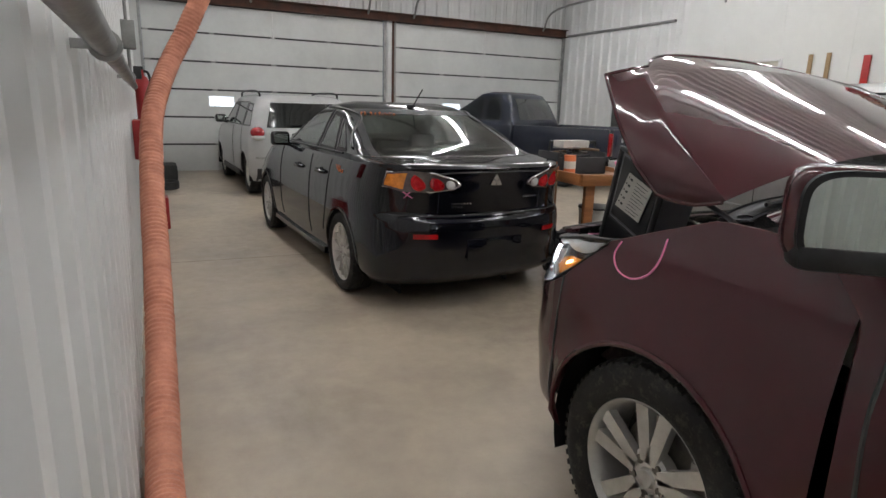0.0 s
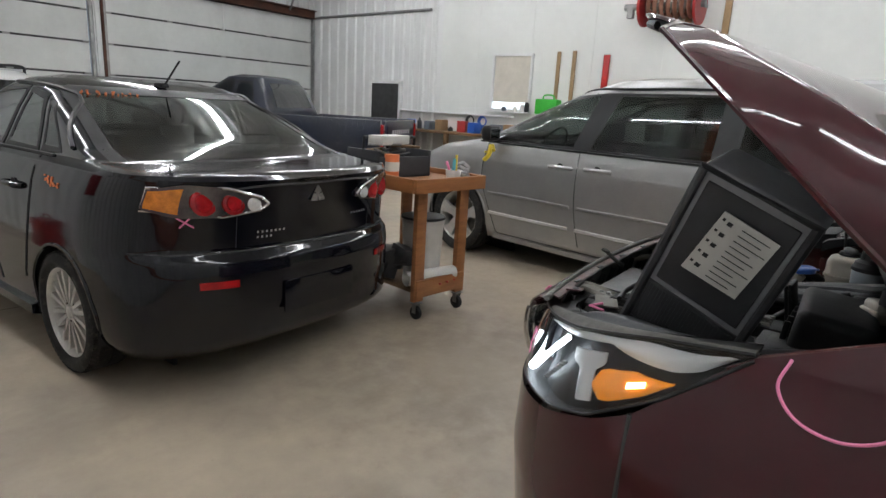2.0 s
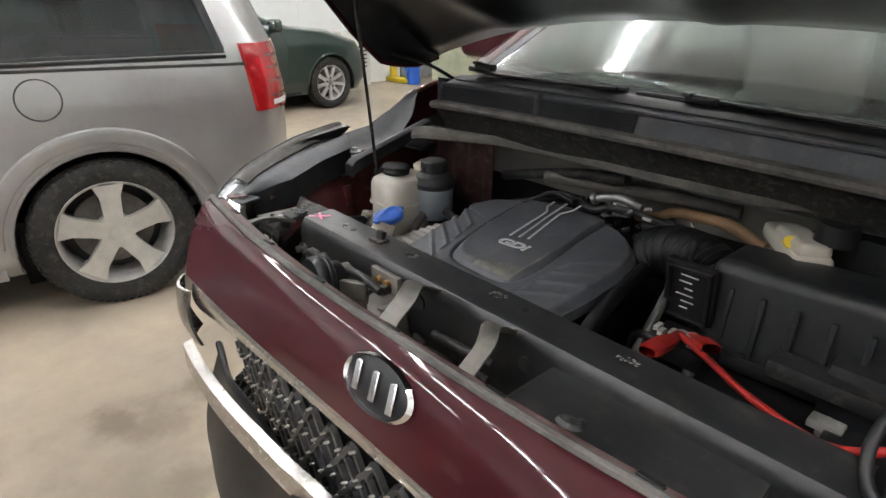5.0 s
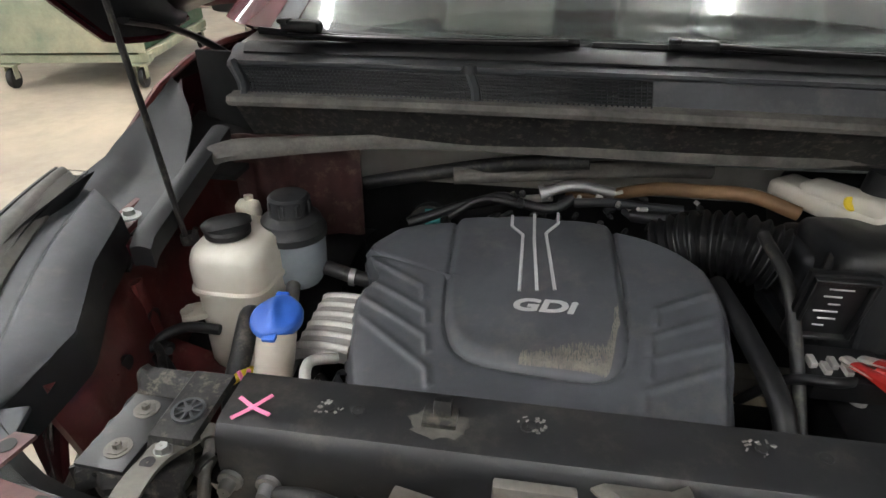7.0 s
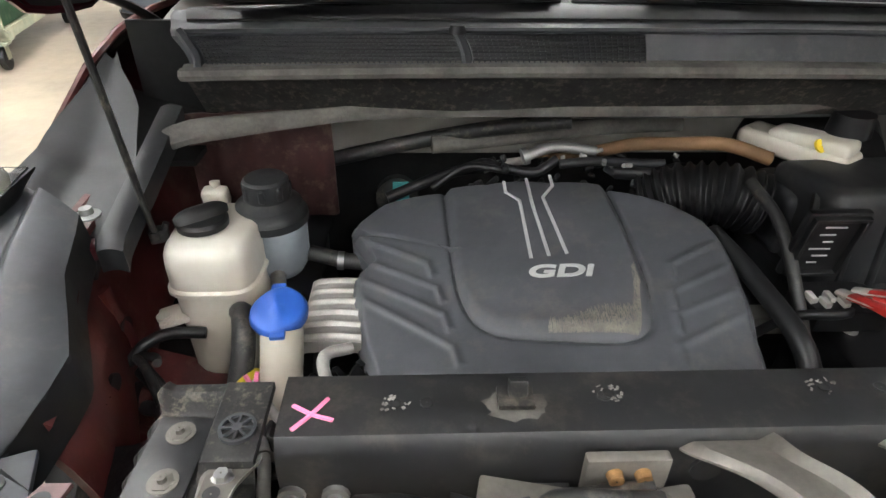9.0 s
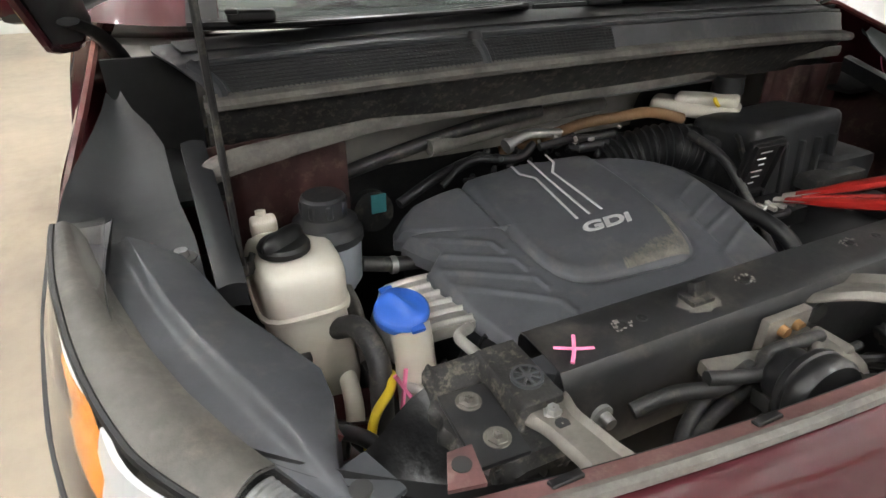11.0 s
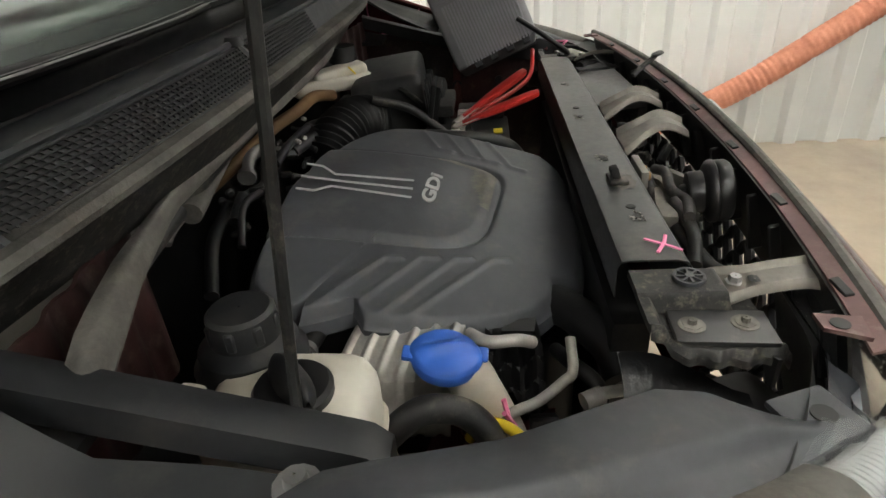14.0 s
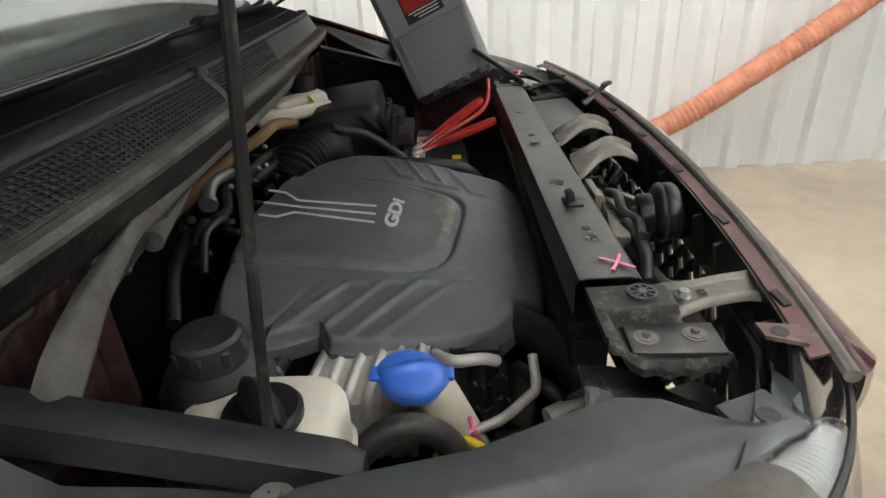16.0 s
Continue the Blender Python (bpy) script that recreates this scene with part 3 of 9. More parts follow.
def side_line(sh, pts, sgn, off=0.0015, r=0.004):
    P = [Vector((sgn * (sh.side(y, z) + off), y, z)) for y, z in [(p.x, p.y) for p in spline([(a, b, 0) for a, b in pts], 6)]]
    return tube(nb(), P, r, 5, smooth=False)


def wheel(parent, x, y, r, width, rim_r, spokes, style, steer=0.0, outward=1, rimmat="alloy"):
    """Wheel with its axis along x: brake disc as the base part, tyre and rim on it."""
    m = pose(x, y, r, 0, 0, steer) @ Matrix.Rotation(radians(90 * outward), 4, "Y")
    hw = width / 2
    bm = nb()
    lathe(bm, [(0.02, -0.03), (rim_r * 0.72, -0.03), (rim_r * 0.72, -0.01), (0.05, -0.005)], 28)
    w = part("wheel", bm, "bracket", parent, m=m)
    bm = nb()
    prof = [(rim_r, -hw * 0.8), (rim_r + 0.02, -hw), (r - 0.04, -hw * 1.02), (r - 0.008, -hw * 0.86), (r, -hw * 0.6)]
    for g in (-0.32, 0.0, 0.32):
        prof += [(r, g * width - 0.008), (r - 0.009, g * width - 0.006), (r - 0.009, g * width + 0.006), (r, g * width + 0.008)]
    prof += [(r, hw * 0.6), (r - 0.008, hw * 0.86), (r - 0.03, hw * 1.0), (r - 0.055, hw * 1.04), (r - 0.06, hw * 1.03), (rim_r + 0.035, hw * 1.02), (rim_r + 0.012, hw * 0.94), (rim_r, hw * 0.8)]
    lathe(bm, prof, 56)
    n = 64
    for k in range(n):
        a = 2 * math.pi * k / n
        for sg in (-1, 1):
            mm = Matrix.Rotation(a, 4, "Z") @ pose(r - 0.0085, 0, sg * hw * 0.80, 0, sg * -20, 0)
            box(bm, (0, 0, 0), (0.012, 0.018, hw * 0.26), m=mm)
    part("tyre", bm, "rubber", w)
    bm = nb()
    lathe(bm, [(rim_r * 0.90, -hw * 0.75), (rim_r * 0.92, hw * 0.30), (rim_r * 0.955, hw * 0.70), (rim_r * 1.01, hw * 0.88), (rim_r * 1.03, hw * 0.86), (rim_r * 1.01, hw * 0.78)], 56)
    z1 = hw * 0.55
    if style == "five":
        for k in range(spokes):
            mm = Matrix.Rotation(2 * math.pi * k / spokes, 4, "Z")
            prism(bm, [(0.02, -0.042), (rim_r * 0.40, -0.040), (rim_r * 0.72, -0.044), (rim_r * 0.96, -0.066), (rim_r * 0.96, 0.066), (rim_r * 0.72, 0.044), (rim_r * 0.40, 0.040), (0.02, 0.042)], 0.035, mm @ Matrix.Translation((0, 0, z1 - 0.02)) @ Matrix.Rotation(radians(-3), 4, "Y"))
    elif style == "twin":
        for k in range(spokes):
            for da in (-0.17, 0.17):
                mm = Matrix.Rotation(2 * math.pi * k / spokes, 4, "Z")
                a0, a1 = da * 0.55, da * 1.25
                wi, wo = (0.020, 0.026) if spokes <= 5 else (0.0085, 0.012)
                p = [(0.05 * math.cos(a0), 0.05 * math.sin(a0) * 2 - wi), (rim_r * 0.95 * math.cos(a1), rim_r * 0.95 * math.sin(a1) - wo),
                     (rim_r * 0.95 * math.cos(a1), rim_r * 0.95 * math.sin(a1) + wo), (0.05 * math.cos(a0), 0.05 * math.sin(a0) * 2 + wi)]
                prism(bm, p, 0.032, mm @ Matrix.Translation((0, 0, z1 - 0.015)))
    else:
        for k in range(spokes):
            mm = Matrix.Rotation(2 * math.pi * k / spokes, 4, "Z")
            prism(bm, [(0.05, -0.016), (rim_r * 0.95, -0.024), (rim_r * 0.95, 0.024), (0.05, 0.016)], 0.03, mm @ Matrix.Translation((0, 0, z1 - 0.015)))
    lathe(bm, [(0.001, z1 + 0.012), (0.060, z1 + 0.012), (0.085, z1), (0.085, z1 - 0.04)], 28)
    rim = part("rim", bm, rimmat, w)
    for k in range(5):
        a = 2 * math.pi * (k + 0.5) / 5
        bm = nb()
        cyl(bm, (0.057 * math.cos(a), 0.057 * math.sin(a), z1), (0.057 * math.cos(a), 0.057 * math.sin(a), z1 + 0.016), 0.0145, seg=10)
        part("lug_nut", bm, "bracket", w)
    bm = nb()
    lathe(bm, [(0.001, z1 + 0.024), (0.028, z1 + 0.022), (0.034, z1 + 0.012)], 20)
    part("hub_cap", bm, "alloy" if style != "multi" else "steel", w)
    bm = nb()
    lathe(bm, [(0.02, -hw * 0.4), (rim_r * 0.88, -hw * 0.4)], 24)
    part("wheel_backing", bm, "black", w)
    return w


def arch_liner(parent, sh, ya, R, wz, sgn, lipmat):
    bm = nb()
    xo = sh.side(ya, wz + R) if sh else 0.9
    seg = 26

    def fn(u, v):
        a = -0.25 + (math.pi + 0.5) * u
        return Vector((sgn * (0.50 + (xo - 0.51) * v), ya + (R + 0.004) * math.cos(a), wz + (R + 0.004) * math.sin(a)))
    sheet(bm, fn, seg, 3)
    box(bm, (sgn * 0.50, ya, wz), (0.02, 2 * R, 2 * R - 0.1))
    part("wheel_liner", bm, "black", parent)
    pts = []
    for k in range(25):
        a = -0.05 + (math.pi + 0.1) * k / 24
        y, z = ya + (R + 0.004) * math.cos(a), max(wz + (R + 0.004) * math.sin(a), sh.k[0, 0])
        pts.append(Vector((sgn * (sh.side(y, z) - 0.002), y, z)))
    part("arch_lip", tube(nb(), pts, 0.011, 6, smooth=False), lipmat, parent)


def zlist(*spans):
    out = []
    for a, b, n in spans:
        out += [a + (b - a) * i / n for i in range(n)]
    return out + [spans[-1][1]]


def seats(parent, rows, zf=0.42, xs=(-0.38, 0.38), h=1.15):
    for y in rows:
        for x in xs:
            bm = nb()
            box(bm, (x, y + 0.22, zf + 0.06), (0.50, 0.50, 0.16), bev=0.05)
            box(bm, (x, y - 0.05, (zf + h - 0.2) / 2 + 0.05), (0.48, 0.14, h - 0.2 - zf), rot=(-12, 0, 0), bev=0.05)
            box(bm, (x, y - 0.14, h - 0.02), (0.27, 0.09, 0.17), bev=0.04)
            part("seat", bm, "seat", parent)


def wiper(parent, a, b, lift=0.01):
    bm = nb()
    tube(bm, [a, ((a[0] + b[0]) / 2, (a[1] + b[1]) / 2, (a[2] + b[2]) / 2 + lift), b], 0.008, 6)
    part("wiper", bm, "satin", parent)


def mirror(parent, x, y, z, sgn, material="black"):
    bm = nb()
    box(bm, (x + sgn * 0.09, y, z + 0.04), (0.19, 0.10, 0.14), bev=0.045, seg=4)
    box(bm, (x - sgn * 0.02, y + 0.01, z - 0.02), (0.09, 0.06, 0.05), bev=0.015)
    mm = part("door_mirror", bm, material, parent)
    bm = nb()
    box(bm, (x + sgn * 0.09, y - 0.051, z + 0.04), (0.13, 0.004, 0.085), bev=0.0015, seg=1)
    part("mirror_glass", bm, "mirror", mm)


def handle(parent, sh, y, z, sgn, material, L=0.2):
    bm = nb()
    x = sh.side(y, z)
    tube(bm, [(sgn * (x - 0.004), y - L / 2, z), (sgn * (x + 0.026), y - L / 2 + 0.03, z + 0.004), (sgn * (x + 0.03), y, z + 0.006), (sgn * (x + 0.026), y + L / 2 - 0.03, z + 0.004), (sgn * (x - 0.004), y + L / 2, z)], 0.013, 8, flat=1.2)
    h = part("door_handle", bm, material, parent)
    bm = nb()
    lathe(bm, [(0.001, 0.0), (0.034, 0.0), (0.036, 0.003)], 18, m=pose(sgn * (x + 0.0005), y, z) @ Matrix.Rotation(radians(90 * sgn), 4, "Y"))
    part("handle_cup", bm, "black", h)


def windows_of(parent, sh, quads, sgns=(-1, 1), glass="glass", w=0.028, border="black"):
    for sgn in sgns:
        for q in quads:
            p = part("side_window", side_sheet(sh, q, sgn, 0.001), glass, parent)
            part("window_border", side_ring(sh, q, sgn, 0.004, w), border, p)


def hole_sides(quads, grow=-0.012):
    return [lambda c, q=q: abs(c.x) > 0.3 and in_quad(c.y, c.z, q, grow) for q in quads]


# black four-door sedan, seen from behind
M["lampshell"] = mat("smoked_silver_lamp", (0.16, 0.13, 0.13), 0.12, metal=0.4, coat=1.0, vary=0.2, scale=20)


def black_sedan():
    car = thing("sedan", "glossy black four-door sedan with a dented rear bumper and marker notes", "car", m=pose(0.19, 4.83, 0, 0, 0, 2.0))
    keys = [  # z, rear, front, half width, corner lengths
        (0.19, -0.72, 3.40, 0.80, 0.35, 0.5), (0.26, -0.84, 3.52, 0.86, 0.42, 0.6), (0.45, -0.90, 3.56, 0.885, 0.62, 0.7), (0.62, -0.905, 3.55, 0.885, 0.64, 0.75),
        (0.68, -0.895, 3.5, 0.882, 0.64, 0.75), (0.72, -0.845, 3.45, 0.88, 0.62, 0.8), (0.82, -0.855, 3.35, 0.872, 0.62, 0.8), (0.95, -0.87, 3.1, 0.855, 0.60, 0.8), (1.045, -0.885, 2.55, 0.83, 0.55, 0.5),
        (1.065, -0.83, 2.3, 0.81, 0.40, 0.4), (1.09, -0.42, 2.15, 0.785, 0.30, 0.3), (1.13, -0.22, 2.02, 0.765, 0.22, 0.25), (1.30, 0.18, 1.62, 0.69, 0.22, 0.25), (1.40, 0.42, 1.36, 0.635, 0.24, 0.25), (1.455, 0.62, 1.18, 0.58, 0.26, 0.25), (1.485, 0.80, 1.0, 0.42, 0.09, 0.09)]
    sh = Shell(keys, taper=lambda y: 1 - 0.018 * ((y - 1.3) / 2) ** 2)
    quads = [[(0.36, 1.085), (0.80, 1.085), (0.76, 1.40), (0.52, 1.375)], [(0.84, 1.085), (1.78, 1.085), (1.40, 1.37), (0.80, 1.41)], [(0.10, 1.10), (0.32, 1.085), (0.46, 1.345), (0.40, 1.33)]]
    rear = lambda c: 1.11 < c.z < 1.40 and abs(c.x) < 0.62 and c.y < 0.5 and sh.end(c.x, c.z, False) > c.y - 0.05
    front = lambda c: 1.14 < c.z < 1.40 and abs(c.x) < 0.62 and c.y > 1.2 and sh.end(c.x, c.z, True) < c.y + 0.05
    zs = zlist((0.19, 0.60, 14), (0.60, 0.74, 12), (0.74, 1.04, 14), (1.04, 1.14, 20), (1.14, 1.455, 16), (1.455, 1.485, 4))
    body = part("body", sh.mesh(zs, (0.0, 2.635), 0.345, hole_sides(quads) + [rear, front], wz=0.315), "blackpaint", car)
    windows_of(car, sh, quads)
    g = part("rear_window", end_sheet(sh, -0.70, 0.70, 1.095, 1.415, False, 0.002, x0t=-0.56, x1t=0.56), "glass", car)
    part("windscreen", end_sheet(sh, -0.70, 0.70, 1.12, 1.41, True, 0.002, x0t=-0.56, x1t=0.56), "glass", car)
    for sx in (-1, 1):
        part("window_border", end_sheet(sh, sx * 0.66, sx * 0.72, 1.09, 1.42, False, 0.005, nu=2, x0t=sx * 0.53, x1t=sx * 0.585), "black", g)
    part("window_border", end_sheet(sh, -0.60, 0.60, 1.385, 1.425, False, 0.005, nv=2), "black", g)
    seats(car, [0.25, 1.25], 0.42, h=1.12)
    bm = nb()
    box(bm, (0, 0.9, 0.35), (1.4, 2.6, 0.05))
    box(bm, (0, 1.95, 0.95), (1.45, 0.35, 0.25), bev=0.05)
    part("interior_trim", bm, "seat", car)
    for sgn in (-1, 1):
        for ya in (0.0, 2.635):
            arch_liner(car, sh, ya, 0.345, 0.315, sgn, "blackpaint")
            wheel(car, sgn * 0.775, ya, 0.315, 0.205, 0.225, 8, "twin", outward=sgn)
        # seams, handles, sill
        for pts in ([(0.42, 0.42), (0.34, 0.70), (0.28, 1.07)], [(0.82, 0.32), (0.84, 0.7), (0.82, 1.07)], [(1.86, 0.32), (1.92, 0.75), (1.86, 1.07)]):
            part("door_seam", side_line(sh, pts, sgn), "seam", car)
        handle(car, sh, 0.52, 0.90, sgn, "blackpaint")
        handle(car, sh, 1.20, 0.88, sgn, "blackpaint")
        part("sill", side_line(sh, [(0.4, 0.235), (1.3, 0.225), (2.2, 0.235)], sgn, 0.012, 0.04), "blackpaint", car)
        part("belt_trim", side_line(sh, [(0.15, 1.082), (1.0, 1.078), (1.85, 1.076)], sgn, 0.003, 0.009), "satin", car)
        part("drip_rail", side_line(sh, [(0.0, 1.13), (0.42, 1.37), (0.85, 1.425), (1.4, 1.39), (1.9, 1.12)], sgn, 0.004, 0.013), "satin", car)
        mirror(car, sgn * 0.82, 1.75, 1.06, sgn, "blackpaint")
        # tail lamp: smoked housing with round lenses
        lamp = nb()

        def tl(u, v):
            zc, hh = 0.935 + 0.03 * u, 0.062 + 0.018 * u - 0.045 * (1 - u) ** 3 - 0.03 * smoothstep(0.75, 1.0, u)
            z = zc + hh * (2 * v - 1)
            th = math.asin((0.34 + 0.48 * u) ** (sh.m / 2)) if u < 0.999 else math.asin(0.82 ** (sh.m / 2))
            th += (0.42 * max(0, u - 0.55)) if u > 0.55 else 0
            th = min(th, 1.5)
            yr, yf, hw, rr, rf = sh.at(z)
            x = hw * sh.taper(yr) * math.sin(th) ** (2 / sh.m)
            y = yr + rr * (1 - math.cos(th) ** (2 / sh.m))
            return Vector((sgn * (x + 0.008 * math.sin(th)), y - 0.010 * math.cos(th), z))
        lp = part("tail_lamp", sheet(lamp, tl, 20, 6, thick=(-sgn * 0.004, 0.006, 0)), "lampshell", car, "smoked tail lamp with red and amber lenses")
        for u, mt, rr in ((0.17, "lens", 0.034), (0.40, "redlens", 0.054), (0.64, "redlens", 0.060)):
            p = tl(u, 0.5)
            n = Vector((sgn * 0.35 * u, -1, 0.1)).normalized()
            bm = nb()
            lathe(bm, [(0.001, 0.007), (rr * 0.3, 0.009), (rr * 0.62, 0.007), (rr * 0.68, 0.003), (rr * 0.74, 0.007), (rr, 0.002), (rr * 1.03, -0.01)], 26, m=Matrix.Translation(p) @ n.to_track_quat("Z", "Y").to_matrix().to_4x4())
            part("lamp_lens", bm, "alloy" if mt == "lens" else mt, lp)
        bm = nb()
        sheet(bm, lambda u, v: tl(0.78 + 0.20 * u, 0.12 + 0.76 * v) + Vector((sgn * 0.004, -0.004, 0)), 8, 4)
        part("lamp_lens", bm, "amberdim", lp)
        part("lamp_border", tube(nb(), [tl(u, v) for u, v in ((0, .5), (.1, 1), (.5, 1), (1, 1), (1, 0), (.5, 0), (.1, 0), (0, .5))], 0.007, 6, smooth=False), "chrome", lp)
        # reflector in the bumper
        bm = nb()
        sheet(bm, lambda u, v: Vector((sgn * (0.45 + 0.16 * u), sh.end(0.45 + 0.16 * u, 0.575, False) - 0.005, 0.56 + 0.035 * v)), 6, 2, thick=(0, 0.004, 0))
        part("reflector", bm, "redlens", car)
    # trunk lid details
    bm = nb()
    tube(bm, [(x, sh.end(x, 1.0, False) - 0.004, 1.02 if abs(x) < 0.5 else 1.0) for x in (-0.55, -0.3, 0, 0.3, 0.55)], 0.006, 5)
    part("trunk_seam", bm, "seam", car)
    for sx in (-1, 1):
        part("trunk_seam", tube(nb(), [(sx * 0.43, sh.end(0.43, z, False) - 0.001, z) for z in (0.88, 0.80, 0.73)], 0.002, 5), "seam", car)
    part("bumper_seam", tube(nb(), [(x, sh.end(x, 0.715, False) - 0.001, 0.715) for x in np.linspace(-0.8, 0.8, 15)], 0.005, 5), "seam", car)
    bm = nb()
    for k in range(3):
        mm = pose(0, sh.end(0, 0.955, False) - 0.004, 0.955) @ Matrix.Rotation(radians(120 * k), 4, "Y")
        prism(bm, [(0, 0), (0.024, 0.018), (0, 0.052), (-0.024, 0.018)], 0.006, mm @ Matrix.Rotation(radians(90), 4, "X"))
    part("badge", bm, "chrome", car, "three-pointed chrome badge")
    bm = nb()
    box(bm, (0, sh.end(0, 1.025, False) - 0.006, 1.040), (0.24, 0.012, 0.022), bev=0.004)
    part("brake_light", bm, "lens", car)
    for x0, n, z in ((-0.33, 7, 0.80), (-0.33, 4, 0.775), (0.27, 6, 0.83)):
        bm = nb()
        for k in range(n):
            xx = x0 + 0.023 * k
            box(bm, (xx, sh.end(xx, z, False) - 0.002, z), (0.011, 0.003, 0.011))
        part("lettering", bm, "chrome", car)
    bm = nb()
    box(bm, (0, sh.end(0, 0.47, False) - 0.001, 0.47), (0.46, 0.012, 0.16), bev=0.004)
    part("plate_recess", bm, "blackpaint", car)
    bm = nb()
    tube(bm, [(0.0, 0.55, 1.44), (0.03, 0.40, 1.60)], 0.006, 6, smooth=False)
    box(bm, (0, 0.57, 1.452), (0.05, 0.10, 0.03), bev=0.012)
    part("antenna", bm, "black", car)
    wiper(car, (-0.55, -0.14, 1.135), (0.55, -0.14, 1.135))
    # marker writing on the glass and quarter, as plain strokes
    bm = nb()
    rnd = random.Random(4)
    for k in range(9):
        x = -0.52 + 0.034 * k
        z = 1.385
        for j in range(2):
            xx = x + rnd.uniform(-0.008, 0.008)
            a = Vector((xx, sh.end(xx, z, False) - 0.009, z + rnd.uniform(-0.018, 0.02)))
            b = Vector((xx + rnd.uniform(-0.012, 0.014), sh.end(xx, z, False) - 0.009, z + rnd.uniform(-0.018, 0.02)))
            tube(bm, [a, b], 0.006, 5, smooth=False)
    part("marker_note", bm, "orangemark", car)
    bm = nb()
    for k in range(5):
        y = -0.16 - 0.035 * k + 0.3
        for j in range(2):
            a, b = (y + rnd.uniform(-.012, .012), 0.965 + rnd.uniform(-.025, .025)), (y + rnd.uniform(-.012, .012), 0.965 + rnd.uniform(-.025, .025))
            tube(bm, [Vector((-(sh.side(p[0], p[1]) + 0.002), p[0], p[1])) for p in (a, b)], 0.005, 5, smooth=False)
    part("marker_note", bm, "orangemark", car)
    bm = nb()
    for a, b in (((-0.66, 0.885), (-0.60, 0.84)), ((-0.65, 0.84), (-0.61, 0.89))):
        tube(bm, [Vector((p[0], sh.end(p[0], p[1], False) - 0.003, p[1])) for p in (a, b)], 0.004, 5, smooth=False)
    part("marker_cross", bm, "pink", car)
    return car


black_sedan()


# silver minivan, seen along its left side
def minivan():
    V = thing("minivan", "silver-grey minivan with dark windows and lower side mouldings", "van", m=pose(3.57, 1.98, 0, 0, 0, -7.5))
    keys = [(0.22, -0.90, 3.85, 0.90, 0.4, 0.6), (0.30, -0.98, 3.95, 0.965, 0.45, 0.7), (0.50, -1.02, 4.02, 0.99, 0.5, 0.8), (0.70, -1.03, 4.0, 0.995, 0.5, 0.85), (0.95, -1.02, 3.9, 0.985, 0.45, 0.9),
            (1.05, -1.00, 3.65, 0.97, 0.42, 0.8), (1.12, -0.99, 3.2, 0.955, 0.40, 0.6), (1.16, -0.98, 3.0, 0.945, 0.38, 0.5), (1.45, -0.86, 2.35, 0.86, 0.34, 0.4), (1.62, -0.76, 1.95, 0.79, 0.34, 0.36), (1.70, -0.66, 1.72, 0.73, 0.36, 0.34), (1.735, -0.50, 1.5, 0.60, 0.3, 0.3), (1.745, -0.3, 1.2, 0.4, 0.2, 0.2)]
    sh = Shell(keys, m=3.0, taper=lambda y: 1 - 0.012 * ((y - 1.5) / 2) ** 2)
    quads = [[(-0.60, 1.14), (0.52, 1.13), (0.52, 1.60), (-0.49, 1.57)], [(0.62, 1.13), (1.66, 1.13), (1.50, 1.605), (0.62, 1.61)], [(1.76, 1.13), (2.78, 1.13), (2.02, 1.56), (1.62, 1.60)]]
    front = lambda c: 1.20 < c.z < 1.62 and abs(c.x) < 0.72 and c.y > 1.7 and sh.end(c.x, c.z, True) < c.y + 0.06
    rear = lambda c: 1.18 < c.z < 1.58 and abs(c.x) < 0.6 and c.y < 0
    zs = zlist((0.22, 0.95, 24), (0.95, 1.16, 16), (1.16, 1.70, 18), (1.70, 1.745, 5))
    part("body", sh.mesh(zs, (0.0, 3.078), 0.40, hole_sides(quads) + [front, rear], wz=0.355, ns=72), "silver", V)
    windows_of(V, sh, [q for q in quads if max(p[0] for p in q) > 2.3], w=0.03)
    windows_of(V, sh, [q for q in quads if max(p[0] for p in q) <= 2.3], glass="privacy", w=0.03)
    for sgn in (-1, 1):
        for q in ([(0.50, 1.13), (0.64, 1.13), (0.64, 1.61), (0.50, 1.60)], [(1.645, 1.13), (1.775, 1.13), (1.635, 1.60), (1.48, 1.605)]):
            part("door_pillar", side_sheet(sh, q, sgn, 0.006, 3, 6), "black", V)
    part("windscreen", end_sheet(sh, -0.80, 0.80, 1.17, 1.63, True, 0.002, x0t=-0.66, x1t=0.66), "glass", V)
    part("rear_window", end_sheet(sh, -0.68, 0.68, 1.15, 1.60, False, 0.002, x0t=-0.6, x1t=0.6), "glass", V)
    seats(V, [0.1, 1.0, 1.9], 0.5, h=1.30)
    bm = nb()
    box(bm, (0, 1.2, 0.42), (1.7, 4.2, 0.05))
    box(bm, (0, 2.75, 1.02), (1.7, 0.5, 0.22), bev=0.06)
    part("interior_trim", bm, "seat", V)
    bm = nb()
    lathe(bm, [(0.17, -0.013), (0.183, 0.0), (0.17, 0.013), (0.157, 0.0)], 24, m=pose(-0.40, 2.38, 1.14, -62, 0, 0), closed=True)
    box(bm, (-0.40, 2.40, 1.13), (0.3, 0.03, 0.06), rot=(-62, 0, 0), bev=0.01)
    part("steering_wheel", bm, "black", V)
